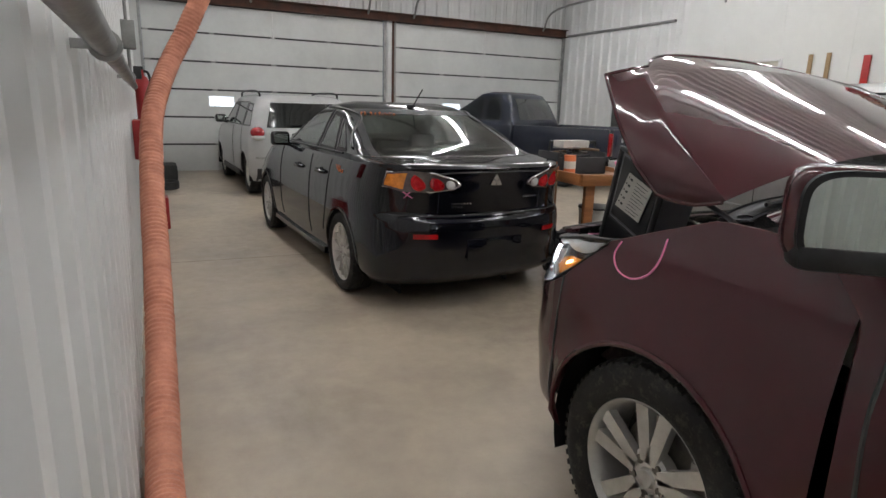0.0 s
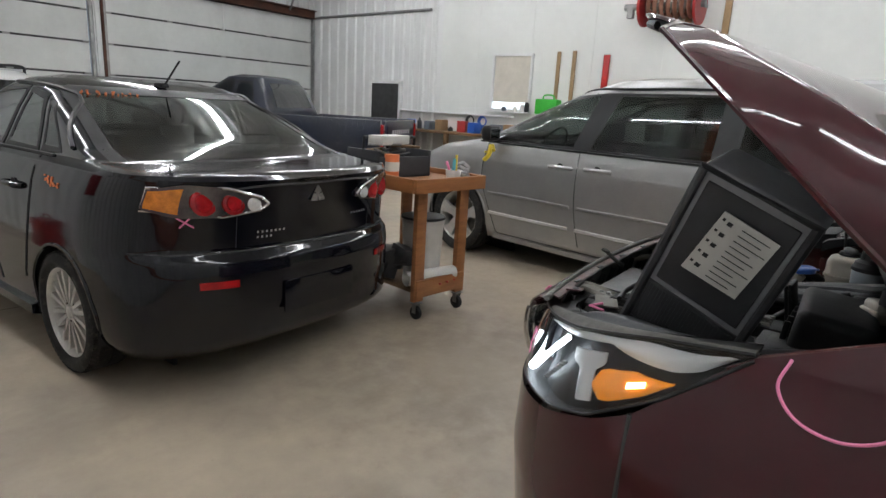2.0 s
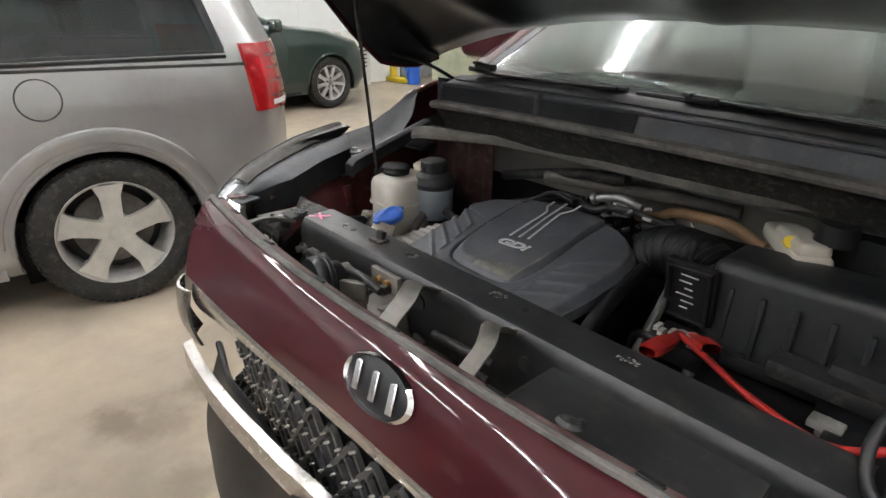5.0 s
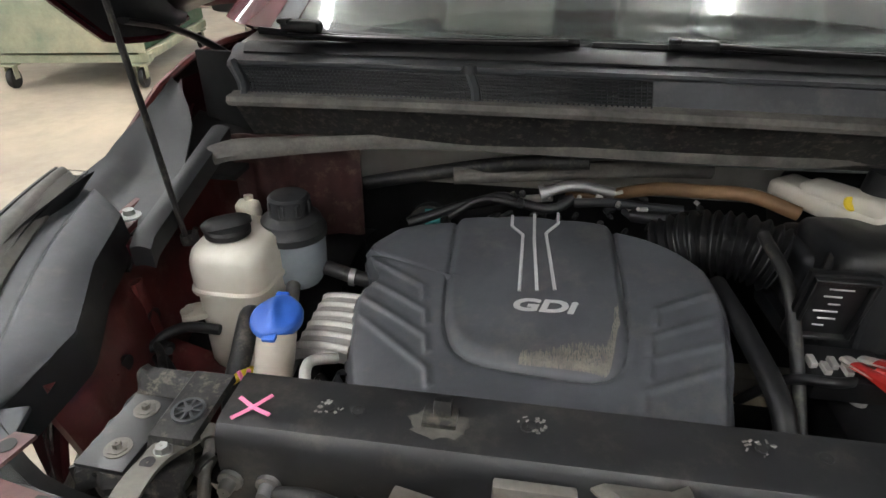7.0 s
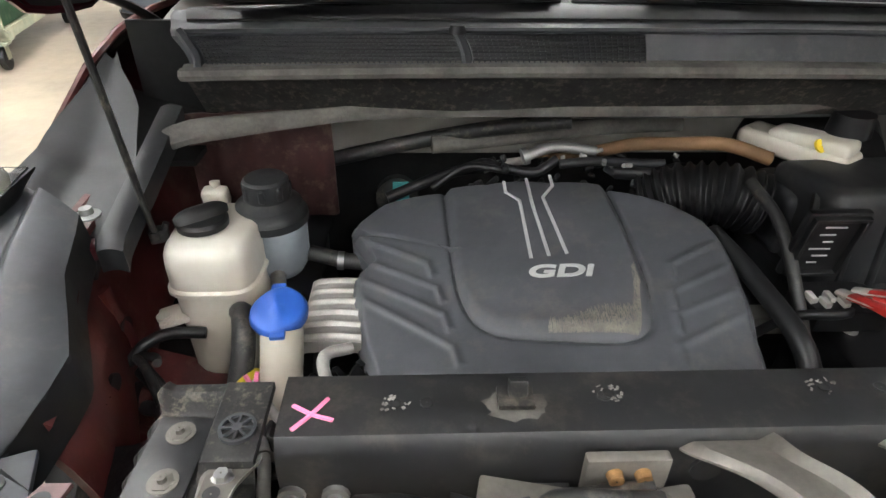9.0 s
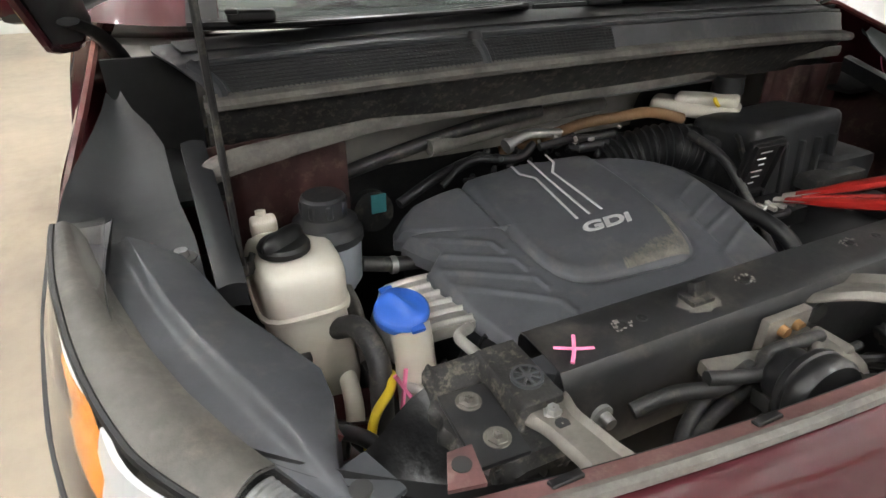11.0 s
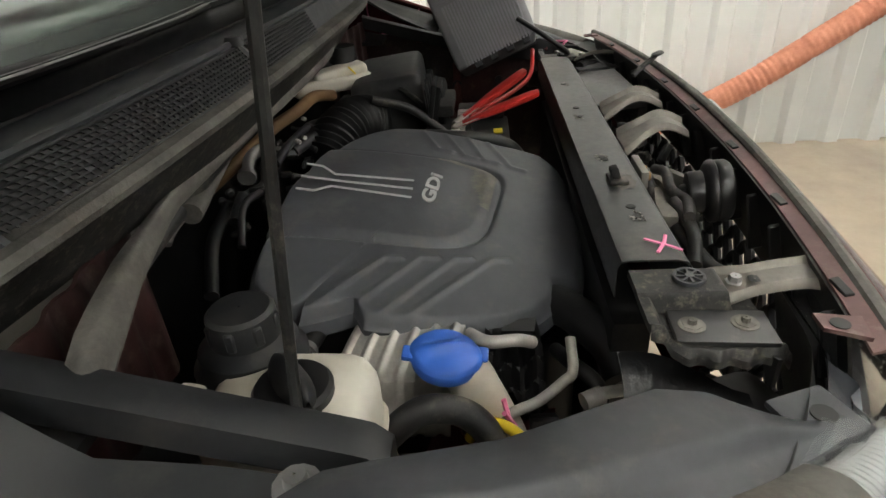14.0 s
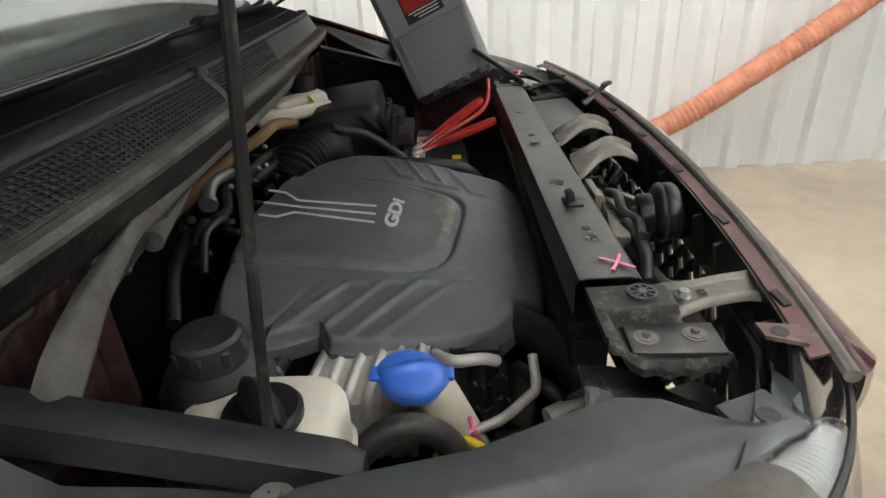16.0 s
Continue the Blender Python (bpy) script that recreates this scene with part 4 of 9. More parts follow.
    for sgn in (-1, 1):
        for ya in (0.0, 3.078):
            arch_liner(V, sh, ya, 0.40, 0.355, sgn, "silver")
            wheel(V, sgn * 0.86, ya, 0.355, 0.225, 0.245, 5, "five", outward=sgn)
        for pts in ([(0.57, 1.12), (0.56, 0.95), (0.50, 0.80), (0.44, 0.68)], [(0.44, 0.68), (0.46, 0.50), (0.60, 0.40), (0.62, 0.27)], [(1.70, 1.60), (1.71, 1.12), (1.70, 0.70), (1.62, 0.27)], [(2.72, 1.12), (2.76, 0.8), (2.62, 0.45), (2.55, 0.28)], [(0.62, 0.285), (1.6, 0.28), (2.55, 0.28)]):
            part("door_seam", side_line(sh, pts, sgn), "seam", V)
        part("slide_rail", side_line(sh, [(-0.85, 1.085), (0.0, 1.095), (0.56, 1.10)], sgn, 0.0, 0.008), "seam", V)
        handle(V, sh, 1.52, 0.985, sgn, "silver", 0.24)
        handle(V, sh, 1.88, 0.975, sgn, "silver", 0.24)
        for a, b in ((0.60, 1.66), (1.74, 2.66)):
            part("side_moulding", side_line(sh, [(a, 0.655), ((a + b) / 2, 0.66), (b, 0.655)], sgn, 0.004, 0.014), "silver", V)
        for a, b in ((0.46, 1.66), (1.74, 2.64)):
            part("chrome_moulding", side_line(sh, [(a, 0.47), ((a + b) / 2, 0.47), (b, 0.47)], sgn, 0.004, 0.016), "trimsilver", V)
        part("sill", side_line(sh, [(0.45, 0.245), (1.5, 0.24), (2.6, 0.245)], sgn, 0.004, 0.035), "silver", V)
        part("belt_trim", side_line(sh, [(-0.6, 1.125), (1.0, 1.118), (2.85, 1.125)], sgn, 0.004, 0.010), "satin", V)
        part("drip_rail", side_line(sh, [(-0.55, 1.60), (0.4, 1.64), (1.3, 1.64), (2.0, 1.58), (2.9, 1.17)], sgn, 0.004, 0.012), "black", V)
        # flared rear arch
        pts = []
        for k in range(21):
            a = 0.05 + (math.pi - 0.1) * k / 20
            y, z = 0.465 * math.cos(a), 0.355 + 0.465 * math.sin(a)
            pts.append(Vector((sgn * (sh.side(y, z) - 0.014), y, z)))
        part("arch_flare", tube(nb(), pts, 0.042, 8, smooth=False, flat=0.8), "silver", V)
        mirror(V, sgn * 0.96, 2.62, 1.17, sgn, "black")
        # tail lamp wraps round the corner
        bm = nb()

        def tl(u, v):
            z = 0.86 + 0.32 * v
            y = -0.99 + 0.27 * u + 0.05 * v * u
            return Vector((sgn * (sh.side(min(max(y, sh.at(z)[0] + 0.02), 0), z) + 0.008), max(y, sh.at(z)[0] + 0.02) - 0.008, z))
        lp = part("tail_lamp", sheet(bm, tl, 8, 10, thick=(-sgn * 0.02, 0.02, 0)), "redlens", V)
        for v0, v1, mt in ((0.06, 0.14, "fixture"), (0.42, 0.44, "seam"), (0.62, 0.64, "seam"), (0.80, 0.82, "seam"), (0.20, 0.22, "seam")):
            bm = nb()
            sheet(bm, lambda u, v: tl(0.1 + 0.55 * u, v0 + (v1 - v0) * v) + Vector((sgn * 0.002, -0.002, 0)), 6, 2)
            part("lamp_lens", bm, mt, lp)
    bm = nb()
    tube(bm, [(-(sh.side(0.18 + 0.082 * math.cos(a), 0.985 + 0.082 * math.sin(a)) + 0.001), 0.18 + 0.082 * math.cos(a), 0.985 + 0.082 * math.sin(a)) for a in np.linspace(0, 2 * math.pi, 33)], 0.0035, 5, smooth=False)
    part("fuel_door", bm, "seam", V)
    bm = nb()
    box(bm, (0, -1.0, 0.45), (1.7, 0.12, 0.22), bev=0.05)
    part("rear_bumper", bm, "silver", V)
    bm = nb()
    lathe(bm, [(0.001, 0.02), (0.02, 0.02), (0.02, 0.0)], 10, m=pose(-0.99, 2.72, 1.02))
    tube(bm, [(-1.02, 2.64, 1.10), (-1.06, 2.62, 1.02), (-1.08, 2.66, 0.96)], 0.022, 6)
    tube(bm, [(-1.02, 2.62, 1.10), (-1.07, 2.56, 1.06)], 0.018, 6, smooth=False)
    part("ribbon", bm, "yellow", V, "yellow ribbon tied to the mirror")
    # blue sticker in the quarter glass
    bm = nb()
    y0, z0 = 0.10, 1.45
    box(bm, (-(sh.side(y0, z0) - 0.012), y0, z0), (0.003, 0.22, 0.11))
    part("sticker", bm, "blue", V)
    return V


minivan()


def simple_car(name, label, category, paint, keys, wb, R, r, rim, quads, m, lamps=True, rails=False, style="multi", spokes=10, glass="glass", mm=2.6, extra=None, wz=None, half=0.72):
    c = thing(name, label, category, m=m)
    sh = Shell(keys, m=mm)
    z0, z9 = keys[0][0], keys[-1][0]
    zs = zlist((z0, 0.9, 20), (0.9, 1.15, 16), (1.15, z9 - 0.05, 14), (z9 - 0.05, z9, 4))
    part("body", sh.mesh(zs, (0.0, wb), R, wz=r), paint, c)
    windows_of(c, sh, quads, glass="boxdark" if glass == "dark" else glass)
    for sgn in (-1, 1):
        for ya in (0, wb):
            arch_liner(c, sh, ya, R, r, sgn, paint)
            wheel(c, sgn * half, ya, r, 0.2, rim, spokes, style, outward=sgn)
    return c, sh


# white hatchback with roof rails
keys = [(0.24, -0.62, 3.2, 0.80, 0.3, 0.5), (0.35, -0.74, 3.3, 0.86, 0.35, 0.6), (0.62, -0.78, 3.3, 0.875, 0.35, 0.7), (0.85, -0.74, 3.2, 0.87, 0.32, 0.7), (1.0, -0.72, 2.9, 0.85, 0.30, 0.6), (1.06, -0.70, 2.3, 0.83, 0.28, 0.4),
        (1.35, -0.58, 1.75, 0.74, 0.25, 0.3), (1.50, -0.48, 1.5, 0.68, 0.25, 0.3), (1.555, -0.36, 1.3, 0.60, 0.25, 0.25), (1.57, -0.1, 1.0, 0.4, 0.2, 0.2)]
DG = mat("dark_window_glass", (0.012, 0.014, 0.014), 0.04, coat=1.0, vary=0.02)
M["darkglass"] = DG
SX, sx_sh = simple_car("hatchback", "white five-door hatchback with roof rails and tinted rear glass", "car", "white", keys, 2.5, 0.36, 0.32, 0.21,
                       [[(-0.42, 1.08), (0.15, 1.07), (0.10, 1.44), (-0.25, 1.42)], [(0.20, 1.07), (0.95, 1.07), (0.92, 1.45), (0.16, 1.45)], [(1.0, 1.07), (1.85, 1.07), (1.35, 1.43), (0.97, 1.45)]],
                       pose(0.24, 10.35, 0, 0, 0, 2), glass="darkglass")
part("rear_window", end_sheet(sx_sh, -0.62, 0.62, 1.07, 1.44, False, 0.006, x0t=-0.52, x1t=0.52), "darkglass", SX)
for sgn in (-1, 1):
    bm = nb()
    bmesh.ops.create_uvsphere(bm, u_segments=18, v_segments=12, radius=1, matrix=pose(sgn * 0.755, -0.615, 0.995, 0, 0, sgn * 40) @ Matrix.Diagonal((0.115, 0.10, 0.088, 1)))
    stl = part("tail_lamp", bm, "redlens", SX)
    bm = nb()
    bmesh.ops.create_uvsphere(bm, u_segments=18, v_segments=12, radius=1, matrix=pose(sgn * 0.748, -0.625, 0.925, 0, 0, sgn * 40) @ Matrix.Diagonal((0.10, 0.095, 0.052, 1)))
    part("lamp_lens", bm, "label", stl)
    part("roof_rail", tube(nb(), [(sgn * 0.62, -0.25, 1.52), (sgn * 0.63, -0.15, 1.60), (sgn * 0.64, 0.5, 1.62), (sgn * 0.63, 1.15, 1.60), (sgn * 0.62, 1.3, 1.51)], 0.016, 8), "black", SX)
    mirror(SX, sgn * 0.85, 1.7, 1.10, sgn, "black")
    for a, b in ((0.17, 0.30), (0.97, 0.30)):
        part("door_seam", side_line(sx_sh, [(a, 1.05), (a, 0.7), (a + 0.02, 0.30)], sgn), "seam", SX)
    part("lower_cladding", side_line(sx_sh, [(0.4, 0.29), (1.2, 0.28), (2.1, 0.29)], sgn, 0.002, 0.06), "black", SX)
bm = nb()
sheet(bm, lambda u, v: Vector((-0.80 + 1.6 * u, sx_sh.end(-0.80 + 1.6 * u, 0.62, False) - 0.012, 0.60 + 0.03 * v)), 12, 2, thick=(0, 0.01, 0))
part("bumper_step", bm, "steel", SX)
bm = nb()
sheet(bm, lambda u, v: Vector((-0.78 + 1.56 * u, sx_sh.end(-0.78 + 1.56 * u, 0.25 + 0.20 * v, False) - 0.012, 0.25 + 0.20 * v)), 14, 5, thick=(0, 0.01, 0))
part("lower_cladding", bm, "black", SX)
wiper(SX, (-0.3, -0.71, 1.10), (0.25, -0.70, 1.12))

# dark green sedan behind the van
keys = [(0.20, -0.85, 3.5, 0.82, 0.35, 0.5), (0.35, -1.0, 3.62, 0.90, 0.45, 0.7), (0.6, -1.02, 3.62, 0.91, 0.5, 0.8), (0.8, -1.0, 3.5, 0.90, 0.48, 0.8), (0.95, -0.95, 3.0, 0.87, 0.4, 0.6), (1.0, -0.75, 2.45, 0.84, 0.35, 0.4), (1.04, -0.35, 2.25, 0.80, 0.3, 0.3),
        (1.25, 0.15, 1.75, 0.71, 0.25, 0.25), (1.36, 0.5, 1.4, 0.64, 0.25, 0.25), (1.40, 0.8, 1.1, 0.45, 0.1, 0.1)]
GS, gs_sh = simple_car("sedan", "dusty dark green sedan with alloy wheels", "car", "green", keys, 2.75, 0.355, 0.32, 0.215,
                       [[(0.40, 1.04), (0.95, 1.04), (0.92, 1.31), (0.62, 1.30)], [(1.0, 1.04), (2.0, 1.04), (1.5, 1.30), (0.97, 1.31)]],
                       pose(7.15, 1.25, 0, 0, 0, 184), glass="darkglass", half=0.79, style="multi", spokes=9)
for sgn in (-1, 1):
    for pts in ([(0.35, 0.45), (0.30, 0.7), (0.36, 1.0)], [(0.98, 0.3), (1.0, 1.03)], [(2.05, 0.3), (2.12, 0.7), (2.05, 1.0)]):
        part("door_seam", side_line(gs_sh, pts, sgn), "seam", GS)
    handle(GS, gs_sh, 0.62, 0.85, sgn, "green")
    handle(GS, gs_sh, 1.28, 0.85, sgn, "green")
    part("sill", side_line(gs_sh, [(0.4, 0.22), (1.4, 0.22), (2.3, 0.22)], sgn, 0.0, 0.02), "black", GS)
    mirror(GS, sgn * 0.85, 1.95, 1.0, sgn, "green")

# navy pickup seen from behind
PK = thing("pickup_truck", "dark navy pickup truck with a closed tailgate", "truck", m=pose(6.02, 9.95, 0, 0, 0, 24))
keys = [(0.45, 1.20, 4.2, 0.92, 0.08, 0.5), (0.6, 1.15, 4.4, 0.98, 0.08, 0.6), (1.0, 1.15, 4.4, 0.99, 0.08, 0.6), (1.12, 1.15, 4.2, 0.97, 0.08, 0.6), (1.18, 1.16, 3.2, 0.95, 0.08, 0.3), (1.55, 1.30, 2.6, 0.80, 0.10, 0.3), (1.74, 1.42, 2.3, 0.72, 0.15, 0.25), (1.79, 1.55, 2.1, 0.6, 0.15, 0.2)]
pk = Shell(keys)
part("cab", pk.mesh(zlist((0.45, 1.1, 10), (1.1, 1.2, 10), (1.2, 1.74, 14), (1.74, 1.79, 4)), (3.3,), 0.45, wz=0.40), "navy", PK)
windows_of(PK, pk, [[(1.5, 1.20), (1.95, 1.20), (1.93, 1.68), (1.62, 1.66)], [(2.0, 1.20), (3.0, 1.20), (2.45, 1.66), (1.98, 1.68)]], glass="glass")
part("rear_window", end_sheet(pk, -0.68, 0.68, 1.24, 1.66, False, 0.006, x0t=-0.6, x1t=0.6), "darkglass", PK)
bm = nb()
for sgn in (-1, 1):
    box(bm, (sgn * 0.95, 0.12, 0.85), (0.08, 2.05, 0.58), bev=0.02)
box(bm, (0, 0.15, 0.62), (1.9, 2.0, 0.05))
box(bm, (0, 1.10, 0.88), (1.9, 0.05, 0.5))
part("bed", bm, "navy", PK)
bm = nb()
box(bm, (0, -0.90, 0.87), (1.62, 0.05, 0.52), bev=0.015)
box(bm, (0, -0.928, 0.93), (1.40, 0.02, 0.22), bev=0.008)
tg = part("tailgate", bm, "navy", PK)
bm = nb()
for k in range(9):
    box(bm, (-0.44 + 0.11 * k, -0.942, 0.93), (0.075, 0.006, 0.07))
part("lettering", bm, "greyink", tg)
for sgn in (-1, 1):
    bm = nb()
    box(bm, (sgn * 0.90, -0.91, 0.86), (0.15, 0.06, 0.42), bev=0.02)
    part("tail_lamp", bm, "redlens", PK)
    for ya in (0.0, 3.3):
        wheel(PK, sgn * 0.82, ya, 0.39, 0.26, 0.22, 6, "multi", outward=sgn)
    mirror(PK, sgn * 0.98, 2.95, 1.25, sgn, "black")
bm = nb()
box(bm, (0, -1.0, 0.50), (1.9, 0.16, 0.18), bev=0.04)
part("rear_bumper", bm, "steel", PK)


# ---- the maroon car with its bonnet up ----
KX = 0.26
K = thing("suv", "maroon crossover with its bonnet propped open and front bumper torn", "car")
KM = Matrix.Translation((KX, 0, 0))
keys = [(0.25, -2.1, 1.02, 0.93, 0.4, 0.03), (0.45, -2.3, 1.02, 1.00, 0.4, 0.03), (0.90, -2.3, 1.02, 1.00, 0.4, 0.03), (1.06, -2.25, 1.05, 0.965, 0.4, 0.05), (1.17, -2.2, 1.28, 0.93, 0.4, 0.2), (1.205, -2.2, 1.50, 0.92, 0.4, 0.34),
        (1.30, -2.15, 1.33, 0.885, 0.4, 0.34), (1.50, -2.05, 0.98, 0.80, 0.4, 0.32), (1.66, -1.9, 0.68, 0.73, 0.4, 0.30), (1.71, -1.8, 0.5, 0.66, 0.4, 0.28), (1.735, -1.6, 0.3, 0.5, 0.3, 0.2)]
kb = Shell(keys, m=2.4)
wq = [[(0.05, 1.14), (0.98, 1.13), (0.48, 1.60), (0.05, 1.62)], [(-0.95, 1.15), (-0.03, 1.14), (-0.03, 1.62), (-0.80, 1.60)]]
ws_hole = lambda c: 1.185 < c.z < 1.64 and abs(c.x) < 0.72 - 0.25 * (c.z - 1.2) and c.y > 0.6
part("cabin_body", kb.mesh(zlist((0.25, 1.05, 20), (1.05, 1.21, 10), (1.21, 1.70, 20), (1.70, 1.735, 3)), (), 0.4, hole_sides(wq) + [ws_hole]), "maroon", K, m=KM)
ws = part("windscreen", end_sheet(kb, -0.80, 0.80, 1.212, 1.655, True, 0.004, nu=22, nv=12, x0t=-0.66, x1t=0.66), "clear", K, m=KM)
ws.visible_shadow = False
for sx in (-1, 1):
    part("windscreen_pillar", end_sheet(kb, sx * 0.74, sx * 0.83, 1.21, 1.66, True, 0.008, nu=2, nv=12, x0t=sx * 0.60, x1t=sx * 0.68, th=0.02), "maroon", ws)
    part("windscreen_border", end_sheet(kb, sx * 0.69, sx * 0.745, 1.212, 1.655, True, 0.006, nu=2, nv=12, x0t=sx * 0.56, x1t=sx * 0.60), "black", ws)
part("windscreen_border", end_sheet(kb, -0.78, 0.78, 1.212, 1.219, True, 0.006, nu=20, nv=2), "black", ws)
for sgn in (-1, 1):
    for q in wq:
        p = part("side_window", side_sheet(kb, q, sgn, 0.001), "glass", K, m=KM)
        part("window_border", side_ring(kb, q, sgn, 0.004, 0.03), "black", p)
    part("door_seam", side_line(kb, [(0.93, 1.12), (0.94, 0.8), (0.90, 0.32)], sgn, 0.001, 0.005), "seam", K).matrix_basis = KM
for sx in (-0.4, 0.4):
    bm = nb()
    box(bm, (KX + sx, -0.15, 0.75), (0.52, 0.52, 0.18), bev=0.06)
    box(bm, (KX + sx, -0.45, 1.10), (0.50, 0.16, 0.66), rot=(-14, 0, 0), bev=0.06)
    box(bm, (KX + sx, -0.55, 1.50), (0.28, 0.10, 0.19), bev=0.04)
    part("seat", bm, "dash", K)
bm = nb()
sheet(bm, lambda u, v: Vector((KX - 0.86 + 1.72 * u, 0.85 + 0.50 * v, 1.12 + 0.05 * math.sin(v * 2.6))), 8, 6, thick=(0, 0, -0.25))
box(bm, (KX, 0.2, 0.45), (1.8, 2.4, 0.05))
part("dashboard", bm, "dash", K)
bm = nb()
lathe(bm, [(0.175, -0.014), (0.19, 0.0), (0.175, 0.014), (0.16, 0.0)], 24, m=pose(KX - 0.40, 0.62, 1.14, -62, 0, 0), closed=True)
part("steering_wheel", bm, "black", K)

# front skin: fenders and bumper corners on one set of slices
FS = Shell([(0.24, -3, 2.33, 0.93, 0.1, 0.66), (0.40, -3, 2.43, 1.0, 0.1, 0.66), (0.62, -3, 2.45, 1.01, 0.1, 0.66), (0.82, -3, 2.44, 1.0, 0.1, 0.65), (0.92, -3, 2.41, 0.985, 0.1, 0.63), (1.0, -3, 2.38, 0.965, 0.1, 0.61),
            (1.06, -3, 2.32, 0.945, 0.1, 0.60), (1.12, -3, 2.20, 0.915, 0.1, 0.55), (1.19, -3, 2.05, 0.885, 0.1, 0.48), (1.24, -3, 1.95, 0.86, 0.1, 0.4)], m=2.6)
WY, WZ, WR = 1.511, 0.368, 0.425


def ftop(y, sgn=-1):
    """The fender's upper edge; the right one is bent down towards the lamp."""
    if sgn > 0:
        return float(np.interp(y, [1.0, 1.30, 1.43, 1.54, 1.60, 1.66, 1.78, 1.86, 1.95], [1.17, 1.185, 1.180, 1.145, 1.085, 1.034, 1.015, 0.975, 0.90]))
    return float(np.interp(y, [1.0, 1.30, 1.43, 1.60, 1.78, 1.86, 1.95], [1.17, 1.185, 1.185, 1.125, 1.055, 0.985, 0.90]))


def flow(y):
    d = WR * WR - (y - WY) ** 2
    return max(0.30, WZ + math.sqrt(d)) if d > 0 else 0.30


for sgn in (-1, 1):
    bm = nb()

    def fend(u, v):
        y = 1.02 + 0.93 * u
        lo, hi = flow(y), ftop(y, sgn) - (0.016 if sgn > 0 else 0.0)
        z = lo + (hi - lo) * v
        swell = 0.014 * math.exp(-((math.hypot(y - WY, z - WZ) - WR) / 0.05) ** 2)
        return Vector((KX + sgn * (FS.side(y, z) + swell), y, z))
    sheet(bm, fend, 70, 26)
    fe = part("fender", bm, "maroon", K)
    bm = nb()
    tube(bm, [fend(k / 60, 0) for k in range(7, 61)], 0.010, 6, smooth=False)
    part("arch_lip", bm, "maroon", fe)
    bm = nb()
    tube(bm, [fend(k / 20, 1) + Vector((-sgn * 0.006, 0, -0.004)) for k in range(0, 18)], 0.007, 6, smooth=False)
    part("fender_flange", bm, "maroon_in", fe)
    # inner wing and liner
    bm = nb()
    sheet(bm, lambda u, v: Vector((KX + sgn * (0.56 + 0.42 * v), WY + (WR + 0.004) * math.cos(-0.3 + 3.75 * u), WZ + (WR + 0.004) * math.sin(-0.3 + 3.75 * u))), 30, 3)
    box(bm, (KX + sgn * 0.60, WY, 0.42), (0.02, 0.95, 0.70))
    part("wheel_liner", bm, "black", K)
    wheel(K, KX + sgn * 0.875, WY, 0.368, 0.225, 0.242, 5, "twin", outward=sgn)
    bm = nb()

    def bump(u, v):
        # round the corner from the fender seam to the front
        y = 1.95 + 0.48 * (1 - (1 - u) ** 1.6)
        lo = max(0.26, flow(y))
        hi = float(np.interp(y, [1.95, 2.02, 2.15, 2.26, 2.34, 2.42], [0.90, 0.86, 0.81, 0.785, 0.77, 0.765]))
        z = lo + (hi - lo) * v
        return Vector((KX + sgn * FS.side(y, z), y, z))
    sheet(bm, bump, 44, 22)
    if sgn < 0:
        bp = part("bumper_corner", bm, "maroon", K)
        tb = nb()
        tube(tb, [fend(1.0, v) for v in (1.0, 0.75, 0.5, 0.25, 0.0)], 0.005, 5)
        part("bumper_seam", tb, "seam", bp)
    else:
        bm.free()

for pts in ([(1.725, 1.07), (1.735, 1.025), (1.70, 0.985), (1.64, 0.975), (1.585, 1.0), (1.56, 1.05), (1.565, 1.11)],):
    P = [Vector((KX - FS.side(p.x, p.y) - 0.002, p.x, p.y)) for p in spline([(a, b, 0) for a, b in pts], 8)]
    part("marker_ring", tube(nb(), P, 0.003, 6, smooth=False), "pink", K, "pink marker ring on the fender")

# rear wheel and closed side sills
for sgn in (-1, 1):
    wheel(K, KX + sgn * 0.875, WY - 2.7, 0.368, 0.225, 0.242, 5, "twin", outward=sgn)
bm = nb()
box(bm, (KX, -0.5, 0.30), (1.7, 3.2, 0.08))
part("underbody", bm, "black", K)

# door mirrors, the left one folded outwards
for sgn in (-1, 1):
    mm = Matrix.Translation((KX + sgn * 1.055, 1.00, 1.285)) @ Matrix.Rotation(radians(-40 if sgn < 0 else 6), 4, "Z")
    bm = nb()
    box(bm, (0, 0, 0), (0.26, 0.12, 0.19), bev=0.058, seg=5, m=mm)
    dm = part("door_mirror", bm, "maroon", K)
    bm = nb()
    box(bm, (KX + sgn * 0.98, 1.00, 1.21), (0.14, 0.08, 0.06), bev=0.02)
    box(bm, (0, -0.03, -0.075), (0.24, 0.09, 0.05), bev=0.02, m=mm)
    part("mirror_foot", bm, "black", dm)
    bm = nb()
    prism(bm, [(0.112 * math.copysign(abs(math.cos(a)) ** 0.5, math.cos(a)), 0.079 * math.copysign(abs(math.sin(a)) ** 0.5, math.sin(a))) for a in np.linspace(0, 2 * math.pi, 36, endpoint=False)], 0.004, m=mm @ Matrix.Translation((0, -0.062, 0)) @ Matrix.Rotation(radians(90), 4, "X"))
    part("mirror_glass", bm, "mirror", dm)
    bm = nb()
    prism(bm, [(0.123 * math.copysign(abs(math.cos(a)) ** 0.5, math.cos(a)), 0.089 * math.copysign(abs(math.sin(a)) ** 0.5, math.sin(a))) for a in np.linspace(0, 2 * math.pi, 36, endpoint=False)], 0.014, m=mm @ Matrix.Translation((0, -0.049, 0)) @ Matrix.Rotation(radians(90), 4, "X"))
    part("mirror_rim", bm, "black", dm)


